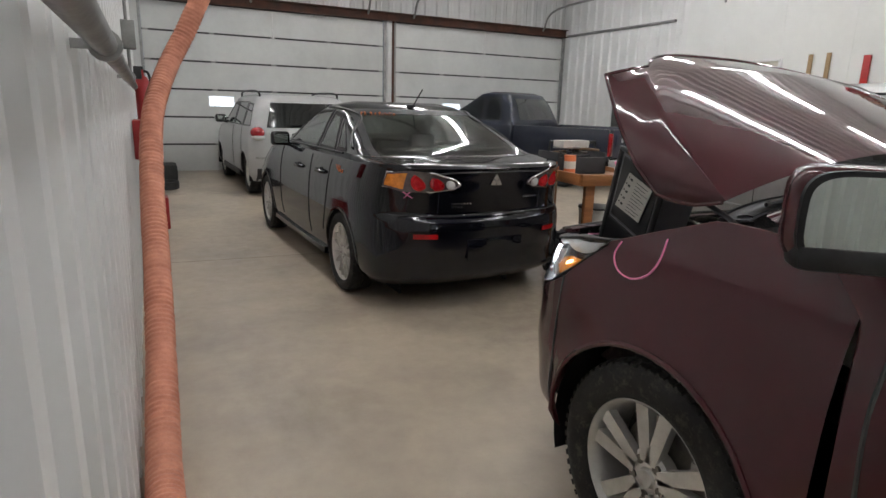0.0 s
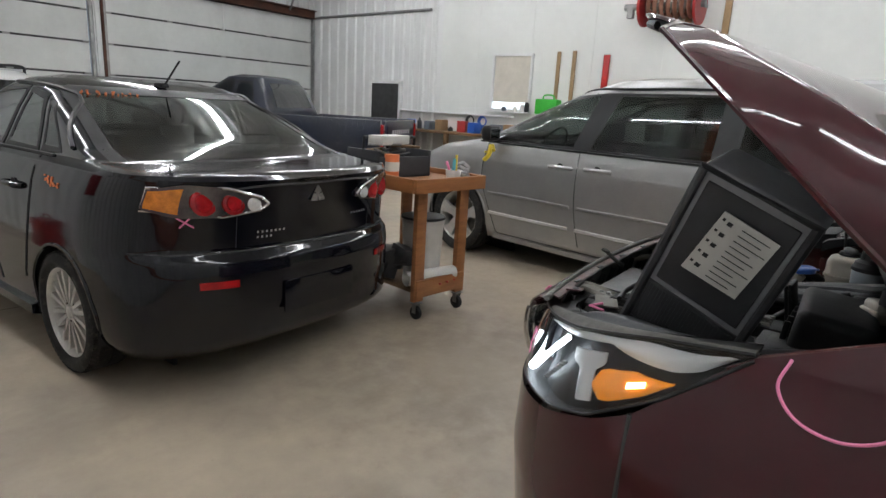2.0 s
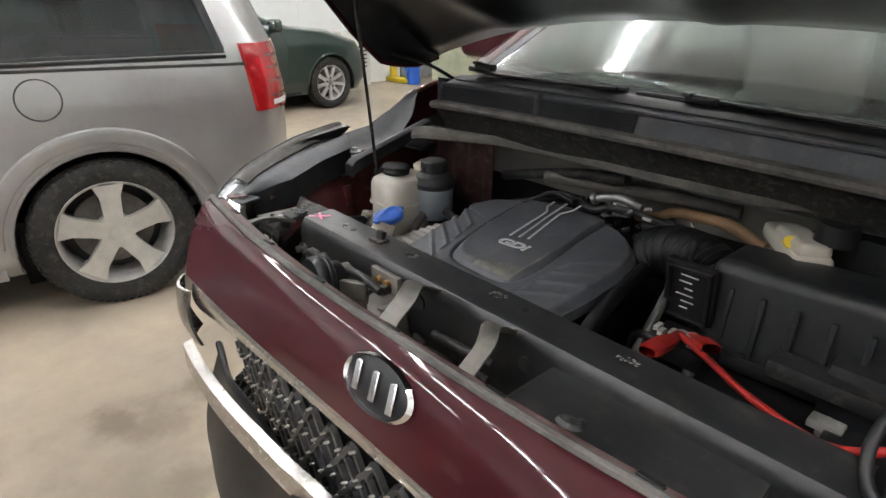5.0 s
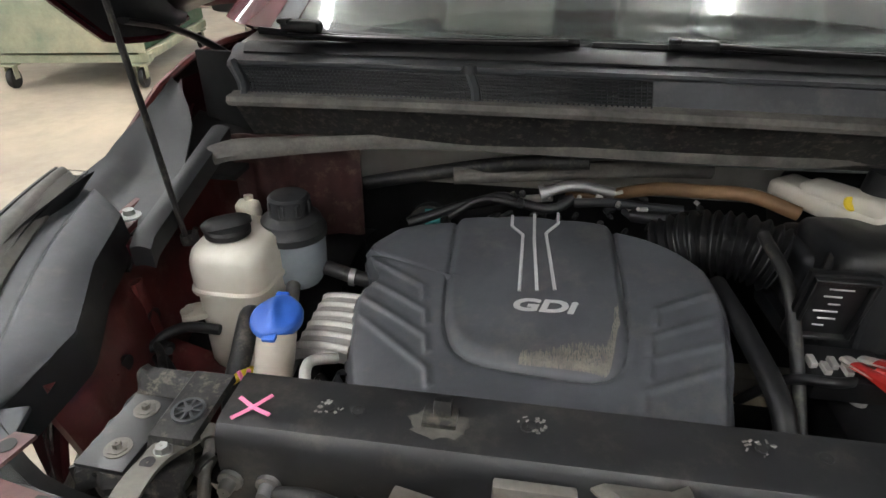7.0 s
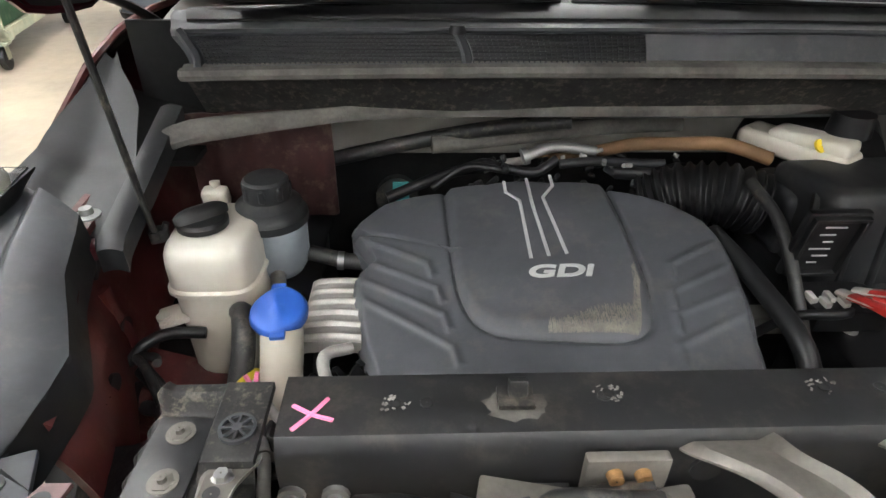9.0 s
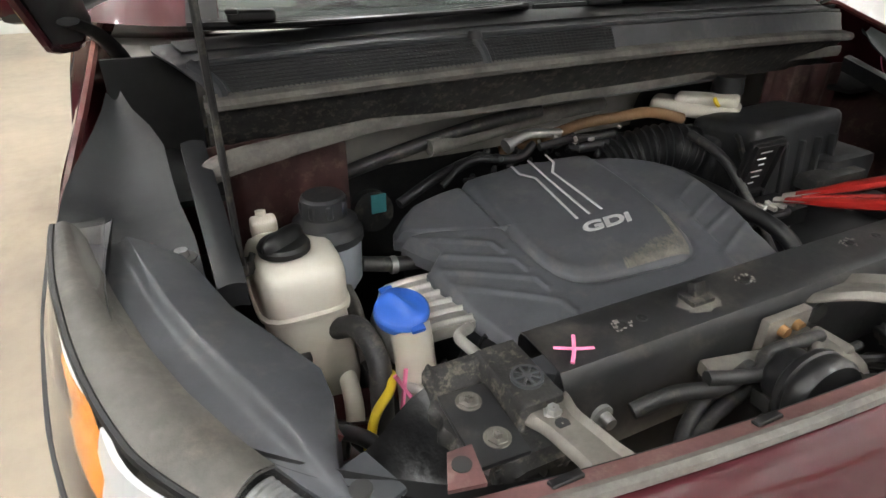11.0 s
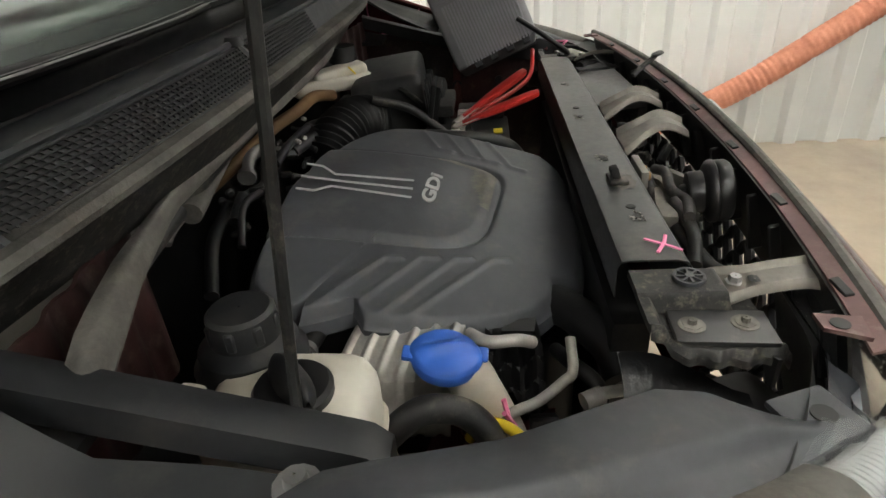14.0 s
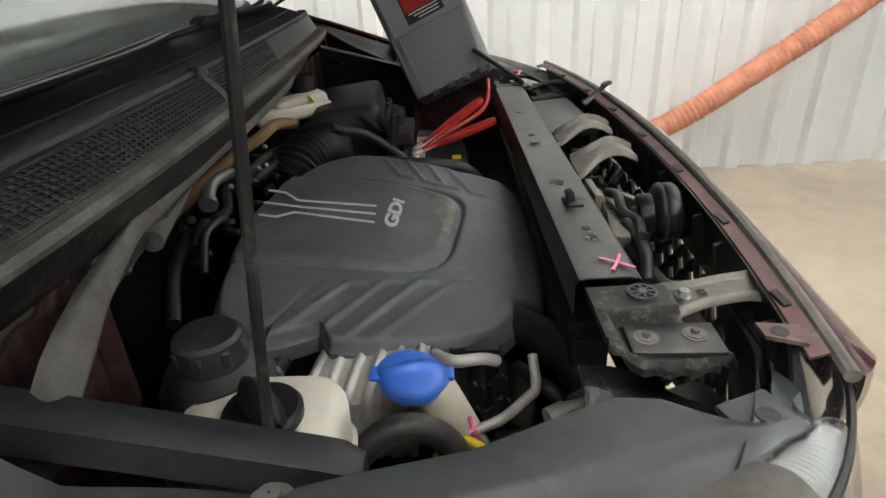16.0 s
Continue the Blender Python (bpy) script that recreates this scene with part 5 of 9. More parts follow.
# headlamps
def lamp_edges(u):
    y = 1.775 + 0.578 * u ** 0.92
    zt = float(np.interp(u, [0, 0.24, 0.57, 1], [1.062, 1.04, 0.995, 0.950]))
    zb = float(np.interp(u, [0, 0.06, 0.19, 0.43, 0.60, 0.76, 1], [1.052, 1.015, 0.948, 0.857, 0.826, 0.815, 0.805]))
    return y, zt, zb


def lamp_pt(sgn, u, v, inset=0.0):
    y, zt, zb = lamp_edges(u)
    z = zb + (zt - zb) * v
    x = FS.side(y, z) - inset * (1 - 0.5 * u)
    return Vector((KX + sgn * x, y - inset * 1.2 * u - 0.032 * smoothstep(0.86, 1.0, u), z))


for sgn in (-1, 1):
    lit = sgn < 0
    bm = nb()
    sheet(bm, lambda u, v: lamp_pt(sgn, u, v), 36, 12, thick=(-sgn * 0.003, -0.002, 0))
    hl = part("headlamp", bm, "lens", K, "clear wraparound headlamp with lit strip and amber indicator" if lit else "clear wraparound headlamp with white brow strip")
    hl.visible_shadow = False
    bm = nb()
    sheet(bm, lambda u, v: lamp_pt(sgn, u, -0.02 + 1.04 * v, 0.050 + 0.012 * math.sin(7 * u + 2 * v)), 40, 14)
    for v0 in ((0.0, 1.0) if lit else (0.0,)):
        sheet(bm, lambda u, v: lamp_pt(sgn, u, v0, 0.002 + 0.055 * v), 40, 2)
    sheet(bm, lambda u, v: lamp_pt(sgn, 1.0, u, 0.002 + 0.055 * v), 8, 2)
    part("lamp_housing", bm, "black", hl)
    if not lit:
        bt = nb()
        sheet(bt, lambda u, v: lamp_pt(sgn, u, 1.0, 0.002 + 0.050 * v), 40, 2, thick=(0, 0, -0.003))
        part("lamp_top", bt, "lens", hl).visible_shadow = False
    bm = nb()

    def brow(u, v):
        uu = 0.03 + 0.73 * u
        lo = float(np.interp(uu, [0.03, 0.11, 0.29, 0.42, 0.70, 0.76], [0.36, 0.28, 0.62, 0.86, 0.85, 0.88]))
        hi = float(np.interp(uu, [0.03, 0.05, 0.18, 0.28, 0.52, 0.70, 0.76], [0.50, 0.68, 0.85, 0.93, 0.97, 0.94, 0.90]))
        return lamp_pt(sgn, uu, lo + (hi - lo) * v, 0.008 + 0.014 * (1 - v) ** 2)
    sheet(bm, brow, 36, 5)
    part("lamp_brow", bm, "brow", hl, "white brow strip of the headlamp")
    bm = nb()

    def amber(u, v):
        uu = 0.180 + 0.275 * u
        lo = float(np.interp(uu, [0.18, 0.27, 0.39, 0.43, 0.456], [0.16, 0.10, 0.13, 0.18, 0.28]))
        hi = float(np.interp(uu, [0.18, 0.31, 0.42, 0.445, 0.456], [0.18, 0.48, 0.55, 0.53, 0.46]))
        return lamp_pt(sgn, uu, lo + (hi - lo) * v, 0.024 - 0.008 * math.sin(v * 3.1))
    sheet(bm, amber, 22, 7, thick=(-sgn * 0.006, 0, 0))
    part("indicator", bm, "amber" if lit else "amberdim", hl, "lit amber indicator" if lit else "unlit amber indicator")
    if lit:
        bm = nb()
        sheet(bm, lambda u, v: lamp_pt(sgn, 0.258 + 0.060 * u, 0.24 + 0.03 * u + 0.085 * v, 0.013), 4, 3, thick=(sgn * 0.003, 0, 0))
        part("indicator_bulb", bm, "amberhot", hl)
    bm = nb()

    def stem(u, v):
        w = 0.035 + 0.040 * smoothstep(0.62, 0.80, v)
        return lamp_pt(sgn, 0.490 + 0.012 * v + w * (2 * u - 1), 0.14 + 0.60 * v, 0.020 - 0.006 * math.sin(u * 3.1))
    sheet(bm, stem, 8, 16, thick=(-sgn * 0.006, 0, 0))
    part("lamp_bracket", bm, "trimsilver", hl)
    bm = nb()
    DP = [lamp_pt(sgn, u, v, 0.014) for u, v in ((0.995, 0.30), (0.955, 0.12), (0.915, 0.06), (0.875, 0.06), (0.82, 0.17), (0.72, 0.52), (0.62, 0.82))]
    tube(bm, DP, 0.0062, 8, n=5)
    part("daytime_strip", bm, "drl" if lit else "fixture", hl, "lit white daytime strip" if lit else "unlit white daytime strip")
    bm = nb()
    sheet(bm, lambda u, v: lamp_pt(sgn, 0.76 + 0.22 * u, 0.36 + 0.44 * v, 0.034 + 0.006 * math.sin(u * 25)), 24, 6)
    part("reflector_bowl", bm, "reflector", hl)
    bm = nb()
    sheet(bm, lambda u, v: lamp_pt(sgn, 0.80 + 0.06 * u, 0.36 + 0.44 * v, 0.026), 6, 6, thick=(-sgn * 0.01, 0, 0))
    part("projector_lens", bm, "black", hl)
    for k in range(8):
        bm = nb()
        p = lamp_pt(sgn, 0.63 + 0.014 * k, 0.50 - 0.045 * k, 0.022)
        box(bm, p, (0.004, 0.012, 0.006), bev=0.001, seg=1)
        part("lamp_rib", bm, "steel", hl)
    bm = nb()
    for k in range(4):
        sheet(bm, lambda u, v: lamp_pt(sgn, 0.66 + 0.09 * u, 0.72 + 0.03 * k + 0.010 * v, 0.026), 6, 1)
    tagged(part("lamp_fin", bm, "alloy", hl), kind="stuff")
    bm = nb()
    tube(bm, [lamp_pt(sgn, u, 0) for u in np.linspace(0, 0.94, 40)], 0.0032, 6, smooth=False)
    tube(bm, [lamp_pt(sgn, u, 1) for u in np.linspace(0, 0.94, 40)], 0.004, 6, smooth=False)
    part("lamp_gasket", bm, "black", hl)
    # plastic cover over the lamp with a rubber band outside it
    YS = [1.775, 1.83, 1.90, 1.986, 2.05, 2.11, 2.17, 2.215]

    def mid(u):
        y = 1.775 + 0.44 * u
        return Vector((KX + sgn * float(np.interp(y, YS, [0.915, 0.905, 0.888, 0.863, 0.838, 0.808, 0.768, 0.735])), y, float(np.interp(y, YS, [1.044, 1.038, 1.028, 1.014, 1.004, 0.994, 0.978, 0.966]))))

    def rail(u, v):
        m = mid(u)
        yi = 1.822 + 0.338 * u
        inner = Vector((KX + sgn * float(np.interp(yi, [1.822, 1.857, 1.94, 2.01, 2.06, 2.10, 2.16], [0.818, 0.806, 0.782, 0.746, 0.722, 0.722, 0.738])), yi, 1.008 - 0.032 * u))
        p = m.lerp(inner, v)
        p.z += 0.006 * math.sin(v * math.pi) + 0.013 * smoothstep(0.30 - 0.12 * u, 0.46 - 0.12 * u, v) * (1 - smoothstep(0.80, 1.0, u)) - 0.004
        return p
    bm = nb()
    sheet(bm, rail, 44, 30, thick=(0, 0, -0.006))
    rl = part("headlamp_cover", bm, "trim", K, "dark grey plastic cover over the headlamp")
    bm = nb()
    sheet(bm, lambda u, v: rail(u, 1.0) + Vector((-sgn * 0.004 * v, -0.004 * v, -0.06 * v)), 22, 3)
    part("cover_skirt", bm, "black", rl)
    bm = nb()

    def bandf(u, v):
        a = lamp_pt(sgn, 0.0 + 0.80 * u, 1.0)
        m = mid(u)
        p = a.lerp(m, v)
        p.z += 0.012 * math.sin(v * math.pi)
        return p
    ue = 1.0 if lit else 0.84
    sheet(bm, lambda u, v: bandf(u * ue, v), 40, 8, thick=(0, 0, -0.006))
    part("rubber_band", bm, "band", rl, "weathered rubber band along the headlamp")
    if not lit:
        bm = nb()
        sheet(bm, lambda u, v: bandf(ue + (1 - ue) * u, v), 30, 8, thick=(0, 0, -0.003))
        part("lens_top", bm, "lens", hl).visible_shadow = False
        bm = nb()
        sheet(bm, lambda u, v: bandf(ue + (1 - ue) * u, 0.06 + 0.84 * v) + Vector((0, 0, -0.014 + 0.0008 * math.sin(u * 90))), 60, 6)
        part("lamp_top_reflector", bm, "pipe", hl)

# pink marks on the left cover and lamp
bm = nb()
for a, b in (((0.885, 0.62), (0.845, 0.30)), ((0.835, 0.66), (0.895, 0.34))):
    tube(bm, [lamp_pt(-1, a[0] + (b[0] - a[0]) * k / 4, a[1] + (b[1] - a[1]) * k / 4, -0.003) for k in range(5)], 0.0016, 5, smooth=False)
part("marker_cross", bm, "pink", K)
bm = nb()
for a, b in (((-0.395, 2.16), (-0.385, 2.20)), ((-0.385, 2.20), (-0.345, 2.185))):
    tube(bm, [Vector((a[0] - 0.05, a[1] - 0.03, 0.985)), Vector((b[0] - 0.05, b[1] - 0.03, 0.985))], 0.003, 5, smooth=False)
part("marker_note", bm, "pink", K)


# upper grille panel, pushed out of place, with a rubber lip
def lip(x):
    return 2.318 - 0.060 * abs((x - KX) / 0.70) ** 2.2


X0, X1 = -0.495, 0.972


def panel(u, v):
    xa, xb = X0 + 0.17 * v, X1 - 0.15 * v
    x = xa + (xb - xa) * u
    e = abs(2 * u - 1)
    h = 0.118 - 0.025 * e ** 2
    y = lip(x) + 0.012 + (0.062 + 0.040 * e ** 2) * v ** 0.75 - 0.015 * max(0, v - 0.8)
    z = 1.002 - 0.008 * e - 0.02 * v - (h - 0.02) * v ** 1.35
    return Vector((x, y, z))


bm = nb()
sheet(bm, panel, 60, 14, thick=(0, -0.004, -0.001))
gp = part("grille_panel", bm, "maroon", K, "maroon upper grille panel pushed out of place")
bm = nb()
tube(bm, [(x, lip(x) + 0.006, 1.004 - 0.008 * abs((x - KX) / 0.7)) for x in np.linspace(X0, X1, 26)], 0.0075, 8, flat=0.9)
part("panel_lip", bm, "seal", gp, "dusty grey rubber lip")
bm = nb()
sheet(bm, lambda u, v: Vector((X0 + 0.03 + (X1 - X0 - 0.06) * u, lip(X0 + 0.03 + (X1 - X0 - 0.06) * u) + 0.002 - 0.020 * v, 0.9985 - 0.005 * v)), 40, 4, thick=(0, 0, -0.003))
part("panel_flange", bm, "flange", gp, "dusty maroon flange with slots")
for x in np.linspace(-0.3, 0.85, 7):
    bm = nb()
    box(bm, (x, lip(x) - 0.012, 0.9955), (0.030, 0.009, 0.005), rot=(12, 0, 0), bev=0.001, seg=1)
    part("flange_slot", bm, "black", gp)
bm = nb()
sheet(bm, lambda u, v: Vector((X0 + 0.08 + (X1 - X0 - 0.16) * u, lip(X0 + 0.08 + (X1 - X0 - 0.16) * u) - 0.021 + 0.034 * v, 0.991 - 0.125 * v)), 40, 6, thick=(0, 0.004, 0))
pb = part("panel_back", bm, "black", gp, "black plastic backing with ribs")
for x in np.linspace(-0.36, 0.86, 15):
    bm = nb()
    box(bm, (x, lip(x) - 0.010, 0.935), (0.006, 0.022, 0.085), rot=(12, 0, 0), bev=0.002, seg=1)
    part("backing_rib", bm, "satin", pb)
bm = nb()


def band(u, v):
    p = panel(0.02 + 0.96 * u, 1.0)
    a = v * math.pi
    return p + Vector((0, -0.008 + 0.010 * math.sin(a), 0.004 - 0.040 * v - 0.035 * abs(2 * u - 1) ** 3 * v))


sheet(bm, band, 50, 6, thick=(0, -0.006, 0))
cb = part("chrome_band", bm, "satinchrome", gp, "satin chrome grille surround")
for sgn in (-1, 1):
    bm = nb()

    def wing_end(u, v):
        a = panel(0.012, 1.0) + Vector((-0.012, 0.004, -0.006))
        b = a + Vector((0.060, 0.012, -0.012))
        top = a.lerp(b, u)
        low = Vector((-0.318 + 0.052 * u, 2.375 + 0.022 * u, 0.772 - 0.018 * u))
        p = top.lerp(low, v)
        p.y += 0.016 * math.sin(u * math.pi) + 0.012 * math.sin(v * math.pi)
        p.x = KX + (p.x - KX) * -sgn
        return p
    sheet(bm, wing_end, 12, 22, thick=(0, -0.006, 0))
    part("surround_end", bm, "satinchrome", cb)
# oval badge, left plain
bm = nb()
bmx = Matrix.Translation(Vector((0.225, 2.366, 0.955))) @ Matrix.Rotation(radians(-62), 4, "X")
lathe(bm, [(0.001, 0.008), (0.05, 0.007), (0.058, 0.003)], 36, m=bmx @ Matrix.Diagonal((1.12, 0.60, 0.8, 1)))
bd = part("badge", bm, "black", gp, "oval badge with chrome rim")
bm = nb()
lathe(bm, [(0.055, 0.004), (0.058, 0.011), (0.063, 0.004)], 36, m=bmx @ Matrix.Diagonal((1.12, 0.60, 0.8, 1)))
for x in (-0.036, 0.0, 0.036):
    box(bm, (x, 0, 0.009), (0.012, 0.040, 0.004), rot=(0, 0, 12), bev=0.0015, seg=1, m=bmx)
part("badge_rim", bm, "chrome", bd)
bm = nb()
for a, b in (((0.075, 0.36), (0.088, 0.58)), ((0.070, 0.52), (0.093, 0.42))):
    tube(bm, [panel(*a) + Vector((0, 0.004, 0.003)), panel(*b) + Vector((0, 0.004, 0.003))], 0.003, 5, smooth=False)
part("marker_note", bm, "pink", gp)

# grille mesh under the panel: wavy bars with shiny teeth
gr = None
for k in range(6):
    bm = nb()
    z = 0.80 - 0.035 * k

    def gbar(u):
        x = -0.22 + 0.96 * u
        return Vector((x, lip(x) + 0.050 - 0.004 * k, z + 0.015 * math.sin(u * 110 + k * math.pi)))
    P = [gbar(u) for u in np.linspace(0, 1, 180)]
    tube(bm, P, 0.0085, 6, smooth=False)
    if gr is None:
        gr = part("grille", bm, "satin", K, "black grille with wavy bars")
    else:
        part("grille_bar", bm, "satin", gr)
    bm = nb()
    for j in range(24):
        p = gbar((j + 0.5) / 24)
        box(bm, p + Vector((0, 0.008, 0.003)), (0.014, 0.004, 0.004), rot=(0, 35, 20), bev=0.001, seg=1)
    tagged(part("grille_teeth", bm, "alum", gr), kind="stuff")
# bent chrome strip and torn lower bumper
bm = nb()


def strip(u, v):
    x = -0.36 + 1.22 * u
    kink = 0.012 * math.exp(-((u - 0.45) / 0.05) ** 2) + 0.05 * smoothstep(0.5, 1.0, u)
    return Vector((x, lip(x) + 0.085 + kink, 0.665 + 0.04 * abs(2 * u - 1) ** 2 + (v - 0.5) * 0.05 - 0.004 * math.sin(u * 40) * math.exp(-((u - 0.5) / 0.2) ** 2)))


sheet(bm, strip, 60, 4, thick=(0, -0.02, 0.004))
part("bent_chrome_strip", bm, "satinchrome", K, "bent chrome grille strip")
bm = nb()


def torn(u, v):
    x = -0.30 + 1.34 * u
    out = 0.058 + 0.072 * math.exp(-((x - 0.20) / 0.30) ** 2) + 0.010 * math.sin(17 * u)
    a = v * 1.9
    return Vector((x, lip(x) - 0.02 + out + 0.07 * math.sin(a), 0.635 - 0.05 * smoothstep(0.4, 1, u) - 0.33 * v + 0.014 * math.sin(23 * u + 2) * (1 - v)))


sheet(bm, torn, 60, 12, thick=(0, -0.006, 0.002))
tp = part("torn_bumper", bm, "black", K, "torn black lower bumper skin")
bm = nb()
tube(bm, [torn(u, 0) + Vector((0, 0.004, 0.004)) for u in np.linspace(0, 1, 40)], 0.008, 6, smooth=False)
part("torn_edge", bm, "black", tp)
bm = nb()
rnd = random.Random(11)
for k in range(170):
    u = rnd.uniform(0.10, 0.90)
    p = torn(u, 0.02) + Vector((rnd.uniform(-.01, .01), rnd.uniform(-0.09, -0.012), rnd.uniform(-0.05, 0.0)))
    box(bm, p, (rnd.uniform(.01, .05), rnd.uniform(.008, .03), rnd.uniform(.005, .02)), rot=(rnd.uniform(-40, 40), rnd.uniform(-40, 40), rnd.uniform(0, 90)), bev=0.002, seg=1)
tagged(part("bumper_absorber", bm, "bay", tp, "crumbled black foam absorber"), kind="stuff")


def plate(u, v, out=0.0):
    return Vector((0.155 - 0.03 * u + 0.02 * math.sin(2.5 * v) - out, 2.487 + 0.085 * u + 0.012 * v, 0.445 - 0.03 * u - 0.10 * v + 0.015 * math.sin(4 * u)))


bm = nb()
sheet(bm, plate, 8, 8, thick=(0.003, 0, 0))
dl = part("dangling_plate", bm, "boxdark", K, "dangling bent plate with a white border")
bm = nb()
tube(bm, [plate(u, v, 0.007) for u, v in ((0.03, 0.03), (0.5, 0.03), (0.97, 0.03), (0.97, 0.5), (0.97, 0.97), (0.5, 0.97), (0.03, 0.97), (0.03, 0.5), (0.03, 0.03))], 0.0035, 5, smooth=False)
part("plate_border", bm, "label", dl)
bm = nb()
box(bm, (KX, 2.18, 0.45), (1.25, 0.10, 0.14), bev=0.02)
part("bumper_beam", bm, "satin", K)


# raised bonnet
HD, HN = Vector((0, 0.884, 0.468)), Vector((0, -0.468, 0.884))
HO = Vector((KX, 1.425, 1.232))


def bonnet(u, v, drop=0.0):
    """u: -1..1 across, v: 0..1 from hinge to front; a crease at 0.78 with a side wing hanging from it."""
    u, v, drop = float(u), float(v), float(drop)
    a, sx = abs(u), (1 if u >= 0 else -1)
    h = float(np.interp(v, [0, 0.4, 0.75, 1], [0.160, 0.110, 0.064, 0.004]))
    mid_ = HO + v * 1.01 * HD + h * HN
    cr = Vector((KX + sx * float(np.interp(v, [0, 0.3, 0.6, 0.9, 1], [0.885, 0.875, 0.812, 0.64, 0.53])), float(np.interp(v, [0, 0.3, 0.6, 0.9, 1], [1.422, 1.55, 1.74, 2.00, 2.105])), float(np.interp(v, [0, 0.3, 0.6, 0.9, 1], [1.242, 1.336, 1.458, 1.603, 1.634]))))
    ed = Vector((KX + sx * float(np.interp(v, [0, 0.12, 0.25, 0.45, 0.7, 1], [0.880, 0.886, 0.910, 0.925, 0.875, 0.780])), float(np.interp(v, [0, 0.12, 0.25, 0.45, 0.7, 1], [1.436, 1.53, 1.63, 1.72, 1.87, 2.057])), float(np.interp(v, [0, 0.12, 0.25, 0.45, 0.7, 1], [1.234, 1.212, 1.224, 1.306, 1.435, 1.588]))))
    if a <= 0.78:
        t = a / 0.78
        p = mid_.lerp(cr, t ** 2.8)
        p.x = KX + (cr.x - KX) * t
    else:
        t = (a - 0.78) / 0.22
        p = cr.lerp(ed, t)
        p.x += sx * 0.014 * math.sin(t * math.pi) * smoothstep(0.0, 0.2, v)
    w = smoothstep(0.70, 0.90, a)
    return p - drop * ((1 - w) * HN + Vector((sx * w * 0.8, 0, w * 0.2)))


bm = nb()
sheet(bm, lambda u, v: bonnet(2 * u - 1, v), 100, 48)
hood = part("bonnet", bm, "maroon", K, "maroon bonnet propped open")
bm = nb()


def under(u, v):
    uu, vv = 2 * u - 1, v
    e = min(1, (1 - abs(uu)) * 9, (1 - vv) * 9, vv * 9)
    d = 0.006 + 0.028 * max(0, e)
    rib = 0.018 * (math.exp(-((abs(uu) - 0.45 - 0.2 * vv) / 0.06) ** 2) + math.exp(-((vv - 0.55) / 0.05) ** 2) + math.exp(-(abs(uu) / 0.07) ** 2))
    return bonnet(uu * 0.985, 0.01 + 0.98 * vv, d + rib * max(0, e))


sheet(bm, under, 100, 48)
part("bonnet_lining", bm, "satin", hood, "black underside lining")
bm = nb()
tube(bm, [bonnet(-1, v) for v in np.linspace(0, 1, 20)] + [bonnet(u, 1) for u in np.linspace(-0.95, 0.95, 24)] + [bonnet(1, v) for v in np.linspace(1, 0, 20)], 0.006, 6, smooth=False)
part("bonnet_edge", bm, "maroon", hood)
bm = nb()
tube(bm, [bonnet(u, 0.975, 0.020) for u in np.linspace(-0.62, 0.62, 20)], 0.011, 6, smooth=False)
part("bonnet_seal", bm, "black", hood)
for sgn in (-1, 1):
    bm = nb()
    tube(bm, [(KX + sgn * 0.84, 1.30, 1.10), (KX + sgn * 0.845, 1.40, 1.17), bonnet(sgn * 0.95, 0.10, 0.03), bonnet(sgn * 0.94, 0.28, 0.035)], 0.014, 8, flat=0.4)
    part("hinge", bm, "black", hood)
bm = nb()
tube(bm, [(0.996, 1.772, 0.975), (1.006, 1.775, 0.955), (1.012, 1.781, 0.975), (1.0135, 1.797, 1.12), (1.015, 1.818, 1.30), (1.0165, 1.845, 1.53)], 0.0046, 8)
part("prop_rod", bm, "bay", K, "grey steel prop rod")
bm = nb()
box(bm, (1.010, 1.772, 0.956), (0.026, 0.018, 0.022), rot=(0, 0, 20), bev=0.004)
cyl(bm, (1.013, 1.779, 0.952), (1.013, 1.779, 0.965), 0.008, seg=12)
part("prop_bracket", bm, "bay", K)


